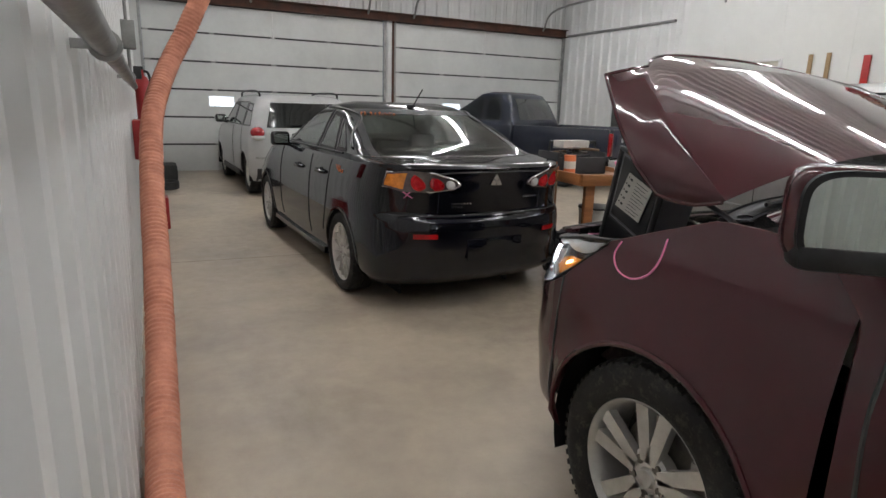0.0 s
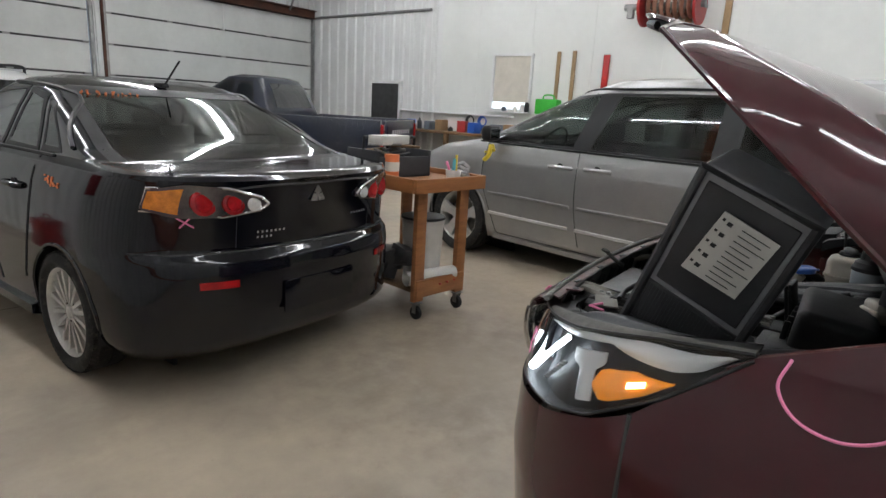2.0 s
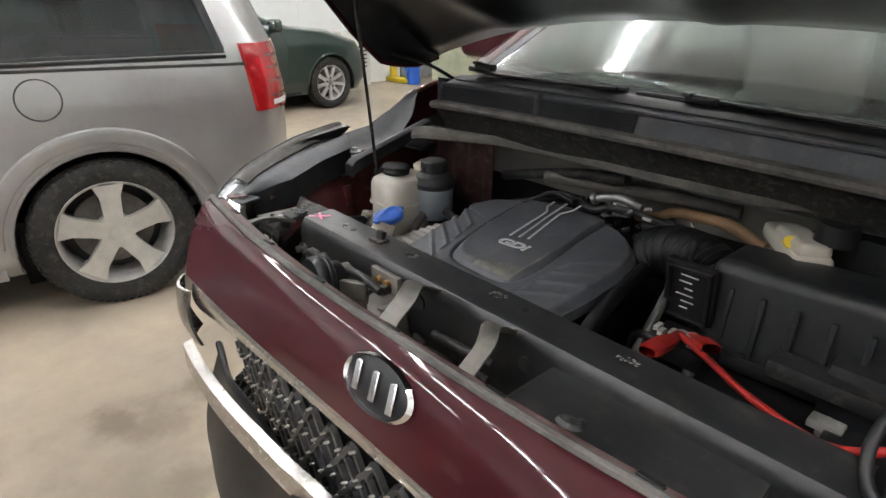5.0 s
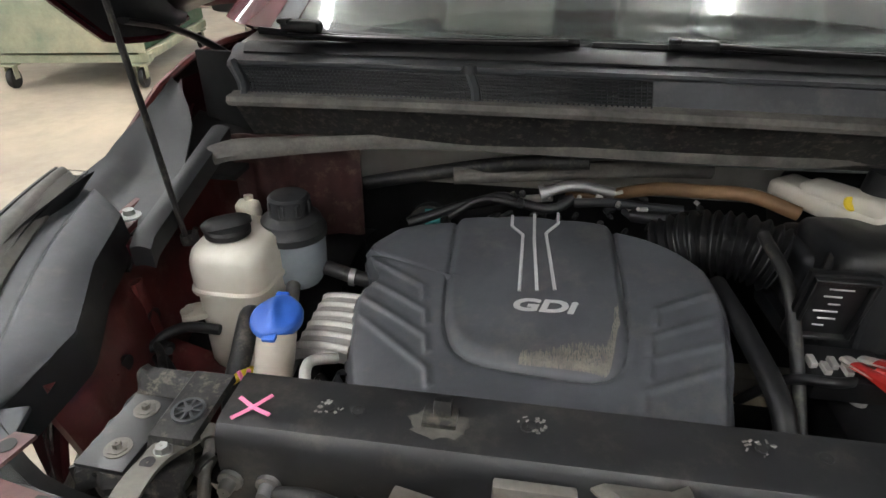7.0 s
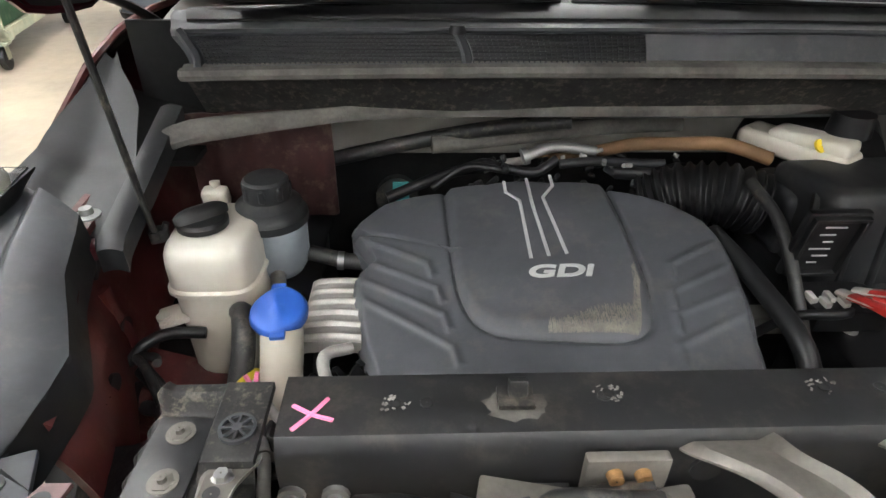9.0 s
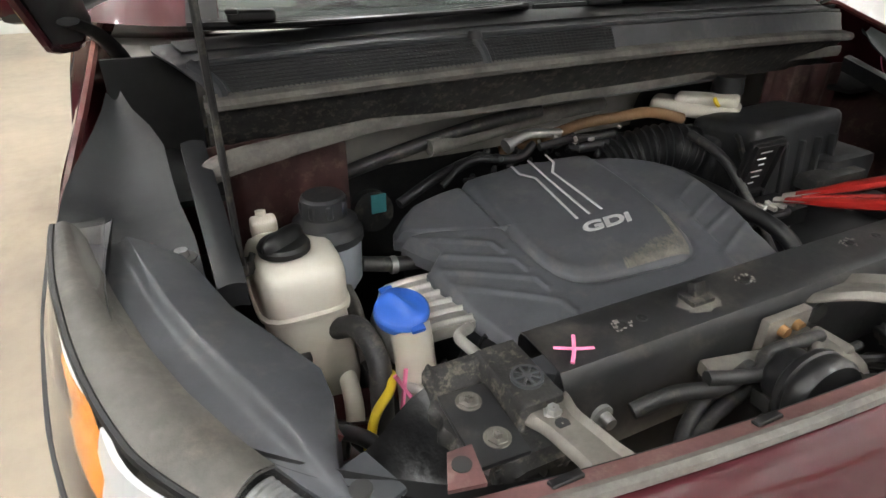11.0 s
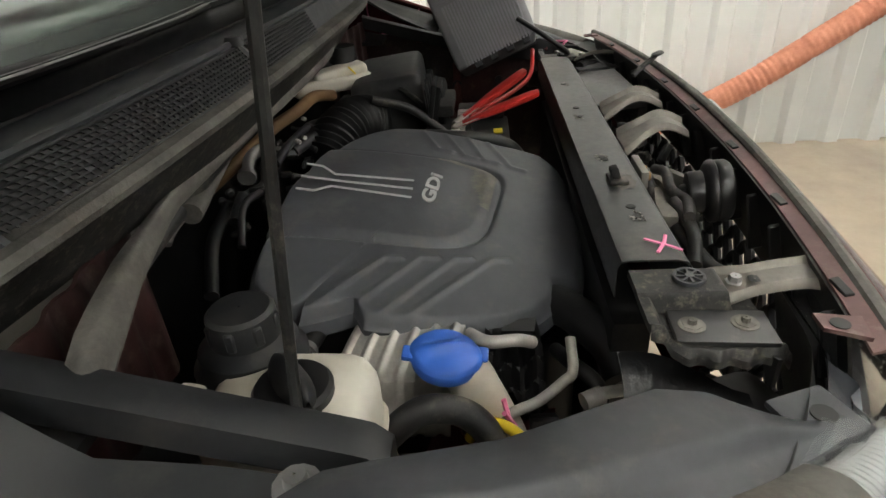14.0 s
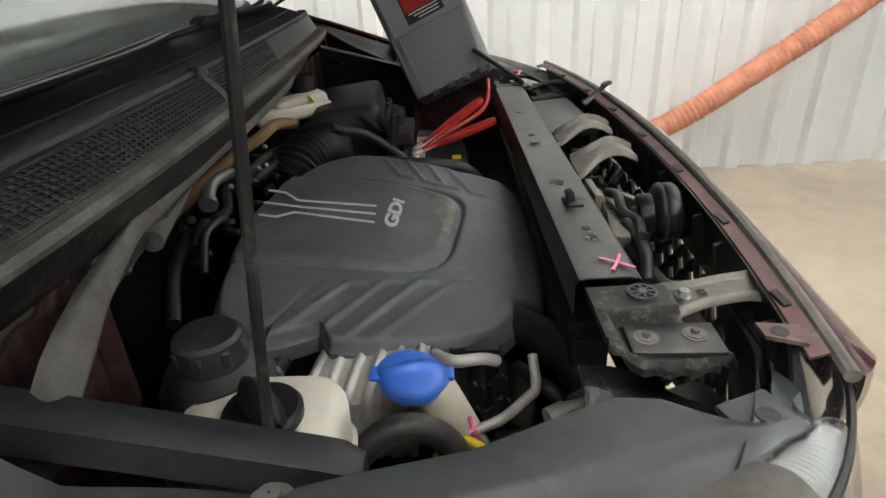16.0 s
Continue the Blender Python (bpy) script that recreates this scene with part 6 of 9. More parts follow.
# ---- engine bay ----
bm = nb()
box(bm, (KX, 1.85, 0.42), (1.2, 0.80, 0.04))
box(bm, (KX, 1.335, 0.75), (1.50, 0.02, 0.72))
part("firewall", bm, "satin", K)
for sgn in (-1, 1):
    bm = nb()

    def wing(u, v):
        y = 1.40 + 0.72 * u
        x = 0.86 - 0.10 * smoothstep(0.55, 1.0, u) - 0.06 * math.sin(v * 3.0)
        return Vector((KX + sgn * x, y, 0.62 + (0.40 - 0.05 * u) * v))
    sheet(bm, wing, 18, 10, thick=(sgn * 0.01, 0, 0))
    # the left wing takes the darker of the two maroons
    iw = part("inner_wing", bm, "maroon_in" if sgn > 0 else "maroon_dark", K, "dull maroon inner wing")
    for u, v, r in ((0.62, 0.62, 0.016), (0.70, 0.42, 0.02), (0.80, 0.7, 0.012), (0.55, 0.3, 0.013)):
        bm = nb()
        p = wing(u, v)
        cyl(bm, p + Vector((-sgn * 0.003, 0, 0)), p + Vector((sgn * 0.002, 0, 0)), r, seg=14)
        part("wing_hole", bm, "black", iw)
    bm = nb()
    tube(bm, [wing(u, 0.97) + Vector((-sgn * 0.01, 0, 0)) for u in (0.45, 0.6, 0.75, 0.9, 1.0)], 0.016, 8, flat=0.5)
    tube(bm, [wing(0.62, v) + Vector((-sgn * 0.006, 0, 0)) for v in (0.1, 0.4, 0.8)], 0.013, 8, flat=0.5)
    part("wing_flange", bm, "maroon_in", iw)
    bm = nb()
    sheet(bm, lambda u, v: Vector((KX + sgn * (0.46 + 0.34 * u), 1.86 + 0.16 * v - 0.05 * u, 0.70 + 0.07 * u + 0.012 * math.cos(v * 12.6))), 12, 16, thick=(0, 0, -0.02))
    part("crossmember", bm, "maroon_in", K, "maroon chassis rail below the tanks")
    bm = nb()
    sheet(bm, lambda u, v: Vector((KX + sgn * (0.53 + 0.23 * u), 1.545 + 0.03 * u + 0.004 * max(-0.5, math.sin(u * 26)), 0.86 + 0.20 * v)), 40, 6, thick=(0, -0.005, 0))
    part("firewall_corner", bm, "maroon_dark", K)
    # plastic fender rail, behind the lamp up to the cowl
    bm = nb()

    def frail(u, v):
        y = 1.86 - 0.32 * u
        zt = ftop(y, sgn)
        xo = FS.side(y, zt) - (0.004 + 0.030 * smoothstep(0.6, 1.0, u) if sgn > 0 else 0.014)
        xi = 0.800 + 0.012 * smoothstep(0.3, 0.75, u) + 0.040 * smoothstep(0.80, 1.0, u)
        x = xo + (xi - xo) * v
        z = zt + (0.005 if sgn > 0 else -0.014) - 0.012 * math.sin(v * math.pi) - 0.022 * v * (1 - u) - 0.012 * smoothstep(0.3, 0.4, v) * (1 - smoothstep(0.6, 0.9, u))
        return Vector((KX + sgn * x, y, z))
    sheet(bm, frail, 16, 8, thick=(0, 0, -0.005))
    fr = part("fender_rail", bm, "railblack", K, "dark grey plastic rail inside the fender")
    # dark sheets put in as the shade of the gap beside the cowl
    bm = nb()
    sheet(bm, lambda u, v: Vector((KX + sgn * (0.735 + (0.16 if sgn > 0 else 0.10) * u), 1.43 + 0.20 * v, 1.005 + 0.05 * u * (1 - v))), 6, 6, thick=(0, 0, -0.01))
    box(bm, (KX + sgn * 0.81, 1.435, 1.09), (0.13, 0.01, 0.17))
    part("hinge_well_shade", bm, "void", K)
    bm = nb()
    sheet(bm, lambda u, v: Vector((KX + sgn * (0.757 + 0.034 * v), 1.575 + 0.283 * u, 1.073 - 0.080 * u + 0.004 * math.sin(v * 3.14) - 0.010 * smoothstep(0.94, 1.0, u))), 20, 6, thick=(0, 0, -0.032))
    part("rail_bar", bm, "railblack", fr)
    bm = nb()
    lathe(bm, [(0.001, 0.013), (0.008, 0.013), (0.009, 0.005), (0.017, 0.003), (0.017, 0.0)], 12, m=pose(KX + sgn * 0.82, 1.803, 1.003))
    part("bolt", bm, "steel", fr)
    bm = nb()
    box(bm, (KX + sgn * 0.835, 1.838, 0.968), (0.06, 0.035, 0.02), rot=(0, 0, sgn * 25), bev=0.004)
    part("rail_bracket", bm, "maroon", fr)

# cowl, its grille and two seals
bm = nb()


def cowl_front(x):
    return 1.665 - 0.088 * abs((x - KX) / 0.745) ** 2.6


def cowl(u, v):
    x = KX + (2 * u - 1) * (0.735 + 0.065 * smoothstep(0.1, 0.9, v))
    e = abs(2 * u - 1)
    back = float(np.interp(v, [0, 0.08, 0.50, 0.56, 1.0], [0.004, 0.008, 0.026, 0.036, 0.150])) * (1 + 0.6 * e ** 3 * (1 - smoothstep(0.5, 1.0, v)))
    rise = float(np.interp(v, [0, 0.08, 0.50, 0.56, 1.0], [0.0, 0.006, 0.046, 0.050, 0.062]))
    return Vector((x, cowl_front(x) - back, 1.156 - 0.032 * e ** 2.5 + rise))


sheet(bm, cowl, 50, 50, thick=(0, -0.004, -0.004))
cw = part("cowl", bm, "trim", K, "dark grey plastic cowl below the windscreen")
for name, u0, u1 in (("cowl_grille", 0.540, 0.706), ("cowl_grille", 0.718, 0.978)):
    bm = nb()
    sheet(bm, lambda u, v: cowl(u0 + (u1 - u0) * u, 0.11 + 0.37 * v) + Vector((0, 0.001, 0.001)), 24, 6)
    g = part("grille_recess", bm, "ink", cw)
    bm = nb()
    n = int((u1 - u0) * 190)
    for k in range(n + 1):
        u = u0 + (u1 - u0) * k / n
        tube(bm, [cowl(u, v) + Vector((0, 0.003, 0.0015)) for v in (0.11, 0.30, 0.48)], 0.0014, 4, smooth=False)
    for j in range(9):
        v = 0.11 + 0.37 * j / 8
        tube(bm, [cowl(u0 + (u1 - u0) * k / 12, v) + Vector((0, 0.0032, 0.0016)) for k in range(13)], 0.0014, 4, smooth=False)
    part(name, bm, "railblack", g)
bm = nb()
tube(bm, [cowl(u, 0.06) + Vector((0, 0, 0.002)) for u in np.linspace(0.57, 0.97, 20)], 0.006, 6)
tube(bm, [cowl(u, 0.53) + Vector((0, 0, 0.002)) for u in np.linspace(0.01, 0.99, 40)], 0.005, 6)
tube(bm, [cowl(0.988, v) + Vector((0, 0.003, 0.003)) for v in (0.04, 0.2, 0.36, 0.53)], 0.008, 6)
part("cowl_rib", bm, "trim", cw)
bm = nb()
p = cowl(0.712, 0.52)
lathe(bm, [(0.001, 0.012), (0.010, 0.011), (0.013, 0.004), (0.014, 0)], 16, m=Matrix.Translation(p))
part("cowl_pin", bm, "black", cw)
bm = nb()
tube(bm, [cowl(0.712, v) + Vector((0, 0.002, 0.002)) for v in (0.03, 0.26, 0.52)], 0.008, 6, flat=0.5)
part("cowl_divider", bm, "trim", cw)
bm = nb()
sheet(bm, lambda u, v: Vector((KX + (2 * u - 1) * 0.745, cowl_front(KX + (2 * u - 1) * 0.745) - 0.006 - 0.062 * v, 1.15 - 0.03 * abs(2 * u - 1) ** 2.5 - 0.080 * v)), 50, 6, thick=(0, -0.006, 0))
cf = part("cowl_face", bm, "speckled", cw, "dusty black cowl front")
rnd = random.Random(3)
for k in range(13):
    bm = nb()
    u = 0.10 + 0.062 * k
    x = KX + (2 * u - 1) * 0.745
    y, z = cowl_front(x) - 0.038, 1.118
    tube(bm, [(x, y, z + 0.008), (x + 0.018, y, z + 0.008), (x + 0.018, y - 0.009, z - 0.005), (x + 0.036, y - 0.009, z - 0.005)], 0.0012, 4, smooth=False)
    part("moulded_line", bm, "bay", cf)
xs = np.linspace(KX - 0.745, KX + 0.745, 30)
bm = nb()
tube(bm, [(float(x), cowl_front(x), 1.158 - 0.034 * abs((x - KX) / 0.745) ** 2.5) for x in xs], 0.0125, 8, flat=0.85)
sheet(bm, lambda u, v: Vector((KX + (2 * u - 1) * 0.745, cowl_front(KX + (2 * u - 1) * 0.745) - 0.004 - 0.022 * v, 1.167 - 0.034 * abs(2 * u - 1) ** 2.5 + 0.003 * math.sin(v * 3))), 40, 3, thick=(0, 0, -0.008))
part("cowl_seal", bm, "seal", cw, "dusty rubber bonnet seal")
bm = nb()
SY = ([-0.49, -0.30, -0.094, -0.008, 0.054, 0.186, 0.406, 0.58, 0.744, 0.88, 1.011, 1.05], [1.56, 1.575, 1.59, 1.60, 1.605, 1.605, 1.602, 1.585, 1.576, 1.598, 1.636, 1.645])
SZ = ([-0.49, -0.30, -0.094, -0.008, 0.054, 0.186, 0.406, 0.58, 0.744, 0.88, 1.011, 1.05], [1.09, 1.098, 1.097, 1.096, 1.088, 1.085, 1.083, 1.076, 1.067, 1.061, 1.057, 1.053])


def seal_strip(u, v):
    x = -0.49 + 1.535 * u
    w = 0.019 + 0.020 * smoothstep(0.72, 1.0, x)
    y, z = float(np.interp(x, *SY)), float(np.interp(x, *SZ))
    dz = -0.012 * smoothstep(0.98, 1.06, x)
    return Vector((x, y + w * 0.72 * (v - 0.5) + 0.004 * math.sin(v * 3.14), z + dz - w * 0.55 * (v - 0.5) + 0.009 * math.sin(v * 3.14)))


sheet(bm, seal_strip, 60, 7, thick=(0, -0.004, -0.010))
part("firewall_seal", bm, "seal", cw, "dusty rubber firewall seal")
bm = nb()
sheet(bm, lambda u, v: Vector((KX + (2 * u - 1) * 0.74, cowl_front(KX + (2 * u - 1) * 0.74) - 0.07 - 0.20 * v ** 0.6, 1.062 - 0.05 * v)), 30, 4)
part("heat_shield", bm, "satin", cw)
# gutter under the wipers, then the wipers
bm = nb()
sheet(bm, lambda u, v: cowl(0.02 + 0.96 * u, 0.70 + 0.298 * v) + Vector((0, 0, 0.004 + 0.004 * math.sin(v * math.pi))), 50, 6, thick=(0, 0, -0.003))
part("cowl_gutter", bm, "black", cw, "black gutter below the windscreen")
for arm, blade, px_, py_ in (([(0.93, 1.470, 1.215), (0.78, 1.512, 1.221), (0.55, 1.538, 1.227), (0.44, 1.535, 1.231)], [(1.00, 1.435, 1.215), (0.80, 1.492, 1.217), (0.60, 1.512, 1.222), (0.42, 1.522, 1.229)], 0.905, 1.468),
                             ([(0.25, 1.525, 1.233), (0.05, 1.540, 1.229), (-0.20, 1.520, 1.221), (-0.36, 1.480, 1.215)], [(0.40, 1.512, 1.223), (0.20, 1.522, 1.225), (-0.10, 1.510, 1.223), (-0.42, 1.448, 1.217)], 0.246, 1.523)):
    bm = nb()
    tube(bm, arm, 0.0075, 8, flat=0.6)
    wp = part("wiper", bm, "satin", K, "black windscreen wiper arm")
    bm = nb()
    tube(bm, blade, 0.0055, 6, flat=1.3)
    part("wiper_blade", bm, "black", wp)
    bm = nb()
    box(bm, (px_, py_, 1.231), (0.075, 0.026, 0.018), rot=(0, 0, -8), bev=0.006, seg=3)
    box(bm, (px_ + 0.03, py_ + 0.003, 1.239), (0.020, 0.022, 0.008), rot=(0, 0, -8), bev=0.003)
    part("wiper_joint", bm, "black", wp)

# engine cover
EC = Vector((0.475, 1.83, 0))
EDGE = [(0.60, 1.608), (0.70, 1.616), (0.738, 1.655), (0.742, 1.67), (0.738, 1.688), (0.706, 1.694), (0.702, 1.752), (0.728, 1.770), (0.722, 1.845), (0.706, 1.92), (0.680, 1.984), (0.645, 2.012), (0.612, 2.016), (0.597, 2.052), (0.53, 2.062),
        (0.40, 2.062), (0.29, 2.055), (0.252, 2.03), (0.232, 1.95), (0.217, 1.87), (0.213, 1.806), (0.222, 1.758), (0.252, 1.716), (0.33, 1.662), (0.43, 1.628), (0.53, 1.610)]
EDGE = [(0.475 + (x - 0.475) * (1.05 if x > 0.475 else 1.03), 1.83 + (y - 1.83) * (1.075 if y > 1.83 else 1.0)) for x, y in EDGE]
EA = sorted((math.atan2(y - EC.y, x - EC.x), math.hypot(x - EC.x, y - EC.y)) for x, y in EDGE)
EB = [(a, r) for a, r in EA if not (0.0 - 0.70 < a < -0.30 and r < 0.275)]
EA = [(EA[-1][0] - 2 * math.pi, EA[-1][1])] + EA + [(EA[0][0] + 2 * math.pi, EA[0][1])]
EB = [(EB[-1][0] - 2 * math.pi, EB[-1][1])] + EB + [(EB[0][0] + 2 * math.pi, EB[0][1])]
RIDGES = []
for x0, y0, x1, y1 in ((0.738, 1.704, 0.632, 1.785), (0.738, 1.747, 0.620, 1.836), (0.735, 1.788, 0.612, 1.884), (0.726, 1.830, 0.602, 1.938), (0.229, 1.812, 0.300, 1.846), (0.226, 1.856, 0.312, 1.893), (0.228, 1.898, 0.318, 1.930), (0.236, 1.937, 0.328, 1.976)):
    RIDGES.append(((x0, y0), (x1, y1)))
    RIDGES.append(((x1, y1), (x1 + (0.004 if x1 < 0.5 else -0.006), y1 + 0.026)))


def cover_z(x, y, s):
    z = 1.345 - 0.147 * x - 0.197 * y + 0.013 * (1 - s ** 3)
    z -= 0.018 * smoothstep(0.94, 1.0, s) ** 1.4
    # raised pad with a groove round it
    dx, dy = abs(x - 0.4675 + 0.03 * (y - 1.80)) / 0.128, (y + 0.20 * (x - 0.47) - 1.70) / 0.243
    r = (dx ** 5 + max(0.0, dy) ** 5) ** 0.2
    z += 0.007 * (1 - smoothstep(0.90, 0.985, r)) - 0.006 * math.exp(-((r - 1.0) / 0.022) ** 2)
    z -= 0.004 * math.exp(-((r - 0.80) / 0.16) ** 2) * smoothstep(0.5, 0.8, dy)
    # slanted ridges beside the pad
    h = 0.0
    for (ax, ay), (bx, by) in RIDGES:
        ux, uy = bx - ax, by - ay
        k = max(0.0, min(1.0, ((x - ax) * ux + (y - ay) * uy) / (ux * ux + uy * uy)))
        ex, ey = x - ax - k * ux, y - ay - k * uy
        d = math.hypot(ex, ey)
        w = 0.0030 if ey > 0 else 0.0065
        h = max(h, math.exp(-(d / w) ** 2))
    return z + 0.0036 * h * (1 - smoothstep(0.93, 0.99, s))


def ecover(u, v):
    """u: once round the rim, v: 0 in the middle, 1 on the rim."""
    a = -math.pi + 2 * math.pi * u
    r = float(np.interp(a, [p[0] for p in EB], [p[1] for p in EB]))
    r1 = float(np.interp(a, [p[0] for p in EA], [p[1] for p in EA]))
    r += (r1 - r) * smoothstep(0.84, 0.98, v)
    x, y = EC.x + v * r * math.cos(a), EC.y + v * r * math.sin(a)
    return Vector((x, y, cover_z(x, y, v)))


bm = nb()
sheet(bm, lambda u, v: ecover(u, 0.003 + 0.997 * v), 400, 100)
ec = part("engine_cover", bm, "cover", K, "charcoal plastic engine cover with slanted ridges")
bm = nb()
sheet(bm, lambda u, v: ecover(u, 1.0) + Vector((0, 0, 0.001 - 0.022 * v)), 200, 2)
part("cover_rim", bm, "cover", ec)


def on_cover(x, y):
    return cover_z(x, y, 0.3)


nrm = Matrix(((-1, 0, 0, 0), (0, -1, 0, 0), (0, 0, 1, 0), (0, 0, 0, 1)))
text_mesh("lettering", "GDi", 0.0385, Matrix.Translation((0.452, 1.843, on_cover(0.455, 1.843) + 0.0015)) @ Matrix.Rotation(radians(-11), 4, "X") @ Matrix.Rotation(radians(8), 4, "Y") @ Matrix.Rotation(radians(-6), 4, "Z") @ nrm @ Matrix.Diagonal((1.35, 0.80, 1, 1)), "greyink", ec, 0.0010, shear=0.15, bold=0.0013)
for k in range(3):
    bm = nb()
    xf, xr = (0.486, 0.461, 0.436)[k], (0.486, 0.468, 0.450)[k]
    out = (0.019, 0.0, -0.019)[k]
    P = [(xf, 1.812), (xf + (xr - xf) * 0.4, 1.76), (xr, 1.686), (xr + out * 0.5, 1.674), (xr + out, 1.662), (xr + out, 1.635)]
    if k == 1:
        P = [(xf, 1.812), (xf + 0.003, 1.76), (xr, 1.70), (xr + 0.001, 1.635)]
    Q = [Vector((*p[:2], 0)) for a, b in zip(P, P[1:]) for p in [Vector((*a, 0)).lerp(Vector((*b, 0)), j / 5) for j in range(6)]]
    tube(bm, [(q.x, q.y, on_cover(q.x, q.y) + 0.0008) for q in Q], 0.0028, 5, smooth=False, flat=0.6)
    part("silver_line", bm, "greyink", ec)
M["scrape"] = mat("scraped_plastic", (0.25, 0.23, 0.195), 0.75, vary=0.4, scale=55, alt=(0.15, 0.14, 0.125))
bm = nb()
rnd = random.Random(77)
for k in range(2200):
    u = rnd.random() ** 0.75
    x = 0.480 - 0.128 * u
    yb = 1.940 + 0.16 * (0.47 - x) - 0.075 * smoothstep(0.80, 1.0, u) ** 2 - 0.004
    y = yb - rnd.random() ** 1.9 * 0.036 * (0.35 + 0.65 * smoothstep(0.1, 0.6, u))
    L, w = rnd.uniform(0.003, 0.010), rnd.uniform(0.00015, 0.0005)
    P = [(x - w, y - L), (x + w, y - L * 0.9), (x + w * 0.6, y), (x - w * 0.6, y)]
    bm.faces.new([bm.verts.new((px, py, on_cover(px, py) + 0.0009)) for px, py in P])
tagged(part("scrape_mark", bm, "scrape", ec, "dusty scrape on the cover"), kind="stuff")

# block under the cover
bm = nb()
box(bm, (0.47, 1.80, 0.72), (0.50, 0.40, 0.26), bev=0.03)
for k in range(16):
    r = random.Random(k)
    box(bm, (r.uniform(0.2, 0.9), r.uniform(1.5, 2.0), r.uniform(0.55, 0.74)), (r.uniform(.04, .14), r.uniform(.04, .12), r.uniform(.05, .15)), rot=(r.uniform(-20, 20), r.uniform(-20, 20), r.uniform(0, 90)), bev=0.01)
tagged(part("engine_block", bm, "black", K), kind="stuff")
bm = nb()


def rockr(u, v):
    return Vector((0.722 + 0.105 * u, 1.755 + 0.145 * v - 0.02 * u, 0.862 - 0.02 * u * u + 0.005 * max(0, math.sin(v * 36)) - 0.05 * smoothstep(0.8, 1, u)))


sheet(bm, rockr, 12, 70, thick=(0, 0, -0.02))
part("valve_cover", bm, "alum", K, "ribbed cast-aluminium cover")

# coolant tank with cap
tc = Vector((0.940, 1.746, 0))
bm = nb()
rings = []
for f, z in ((0.62, 0.735), (0.80, 0.745), (0.88, 0.765), (0.93, 0.872), (0.95, 0.880), (1.03, 0.883), (1.035, 0.889), (0.98, 0.893), (0.985, 0.925), (0.965, 0.940), (0.91, 0.951), (0.80, 0.957), (0.45, 0.960), (0.10, 0.961)):
    ring = []
    for k in range(40):
        a = 2 * math.pi * k / 40
        n = 4.6 if f > 0.6 else 2.4
        q = (abs(math.cos(a)) ** n + abs(math.sin(a)) ** n) ** (-1 / n)
        low = max(0.0, 0.88 - z)
        ring.append(bm.verts.new(tc + Vector((0.064 * f * q * math.cos(a) - 0.10 * low, 0.080 * f * q * math.sin(a) + 0.22 * low, z))))
    rings.append(ring)
for a, b in zip(rings, rings[1:]):
    for k in range(40):
        bm.faces.new((a[k], a[(k + 1) % 40], b[(k + 1) % 40], b[k]))
bm.faces.new(rings[-1])
bm.faces.new(rings[0])
ct = part("coolant_tank", bm, "tank", K, "milky plastic coolant tank")
bm = nb()
box(bm, (1.000, 1.812, 0.842), (0.045, 0.042, 0.012), rot=(0, 8, 20), bev=0.005)
cyl(bm, (1.012, 1.822, 0.843), (1.012, 1.822, 0.850), 0.010, seg=14)
part("tank_ear", bm, "tank", ct)
bm = nb()
box(bm, (0.962, 1.660, 0.956), (0.040, 0.026, 0.034), rot=(-14, 0, 0), bev=0.009, seg=3)
cyl(bm, (0.963, 1.655, 0.965), (0.963, 1.652, 0.980), 0.008, seg=14)
part("tank_lug", bm, "tank", ct)
bm = nb()
tube(bm, [(0.905, 1.80, 0.775), (0.900, 1.84, 0.770), (0.905, 1.88, 0.745), (0.915, 1.91, 0.70)], 0.014, 14)
part("tank_outlet", bm, "tank", ct)
cm = Matrix.Translation((0.952, 1.757, 0.958))
bm = nb()
lathe(bm, [(0.028, 0.0), (0.030, 0.006)], 28, m=cm)
part("tank_neck", bm, "tank", ct)
bm = nb()
lathe(bm, [(0.030, 0.003), (0.036, 0.005), (0.0365, 0.013), (0.033, 0.018), (0.020, 0.020), (0.001, 0.020)], 32, m=cm)
tcap = part("cap", bm, "black", ct, "black screw cap")
bm = nb()
gm = cm @ Matrix.Rotation(radians(-52), 4, "Z")
sheet(bm, lambda u, v: gm @ Vector(((2 * v - 1) * 0.017 * math.sqrt(max(0.02, 1 - (2 * u - 1) ** 2)), (2 * u - 1) * 0.039, 0.017 + 0.019 * math.sin(v * math.pi) ** 0.6 * (1 - 0.5 * (2 * u - 1) ** 4))), 16, 10)
part("cap_grip", bm, "black", tcap)
# steering fluid reservoir
M["smoky"] = mat("smoky_plastic", (0.24, 0.27, 0.30), 0.4, vary=0.1, scale=8)
bm = nb()
pc = (0.874, 1.687, 0)
lathe(bm, [(0.040, 0.84), (0.052, 0.86), (0.054, 0.925), (0.050, 0.932)], 30, m=Matrix.Translation(pc))
sr = part("fluid_reservoir", bm, "smoky", K, "smoky plastic fluid reservoir")
bm = nb()
lathe(bm, [(0.050, 0.928), (0.058, 0.932), (0.058, 0.944), (0.052, 0.950), (0.050, 0.962), (0.042, 0.968), (0.036, 0.972), (0.034, 1.0), (0.030, 1.004), (0.001, 1.005)], 30, m=Matrix.Translation(pc))
scap = part("cap", bm, "railblack", sr)
for k in range(8):
    bm = nb()
    a = 2 * math.pi * k / 8
    box(bm, (pc[0] + 0.034 * math.cos(a), pc[1] + 0.034 * math.sin(a), 0.986), (0.006, 0.010, 0.022), rot=(0, 0, math.degrees(a)), bev=0.002, seg=1)
    part("cap_grip", bm, "railblack", scap)
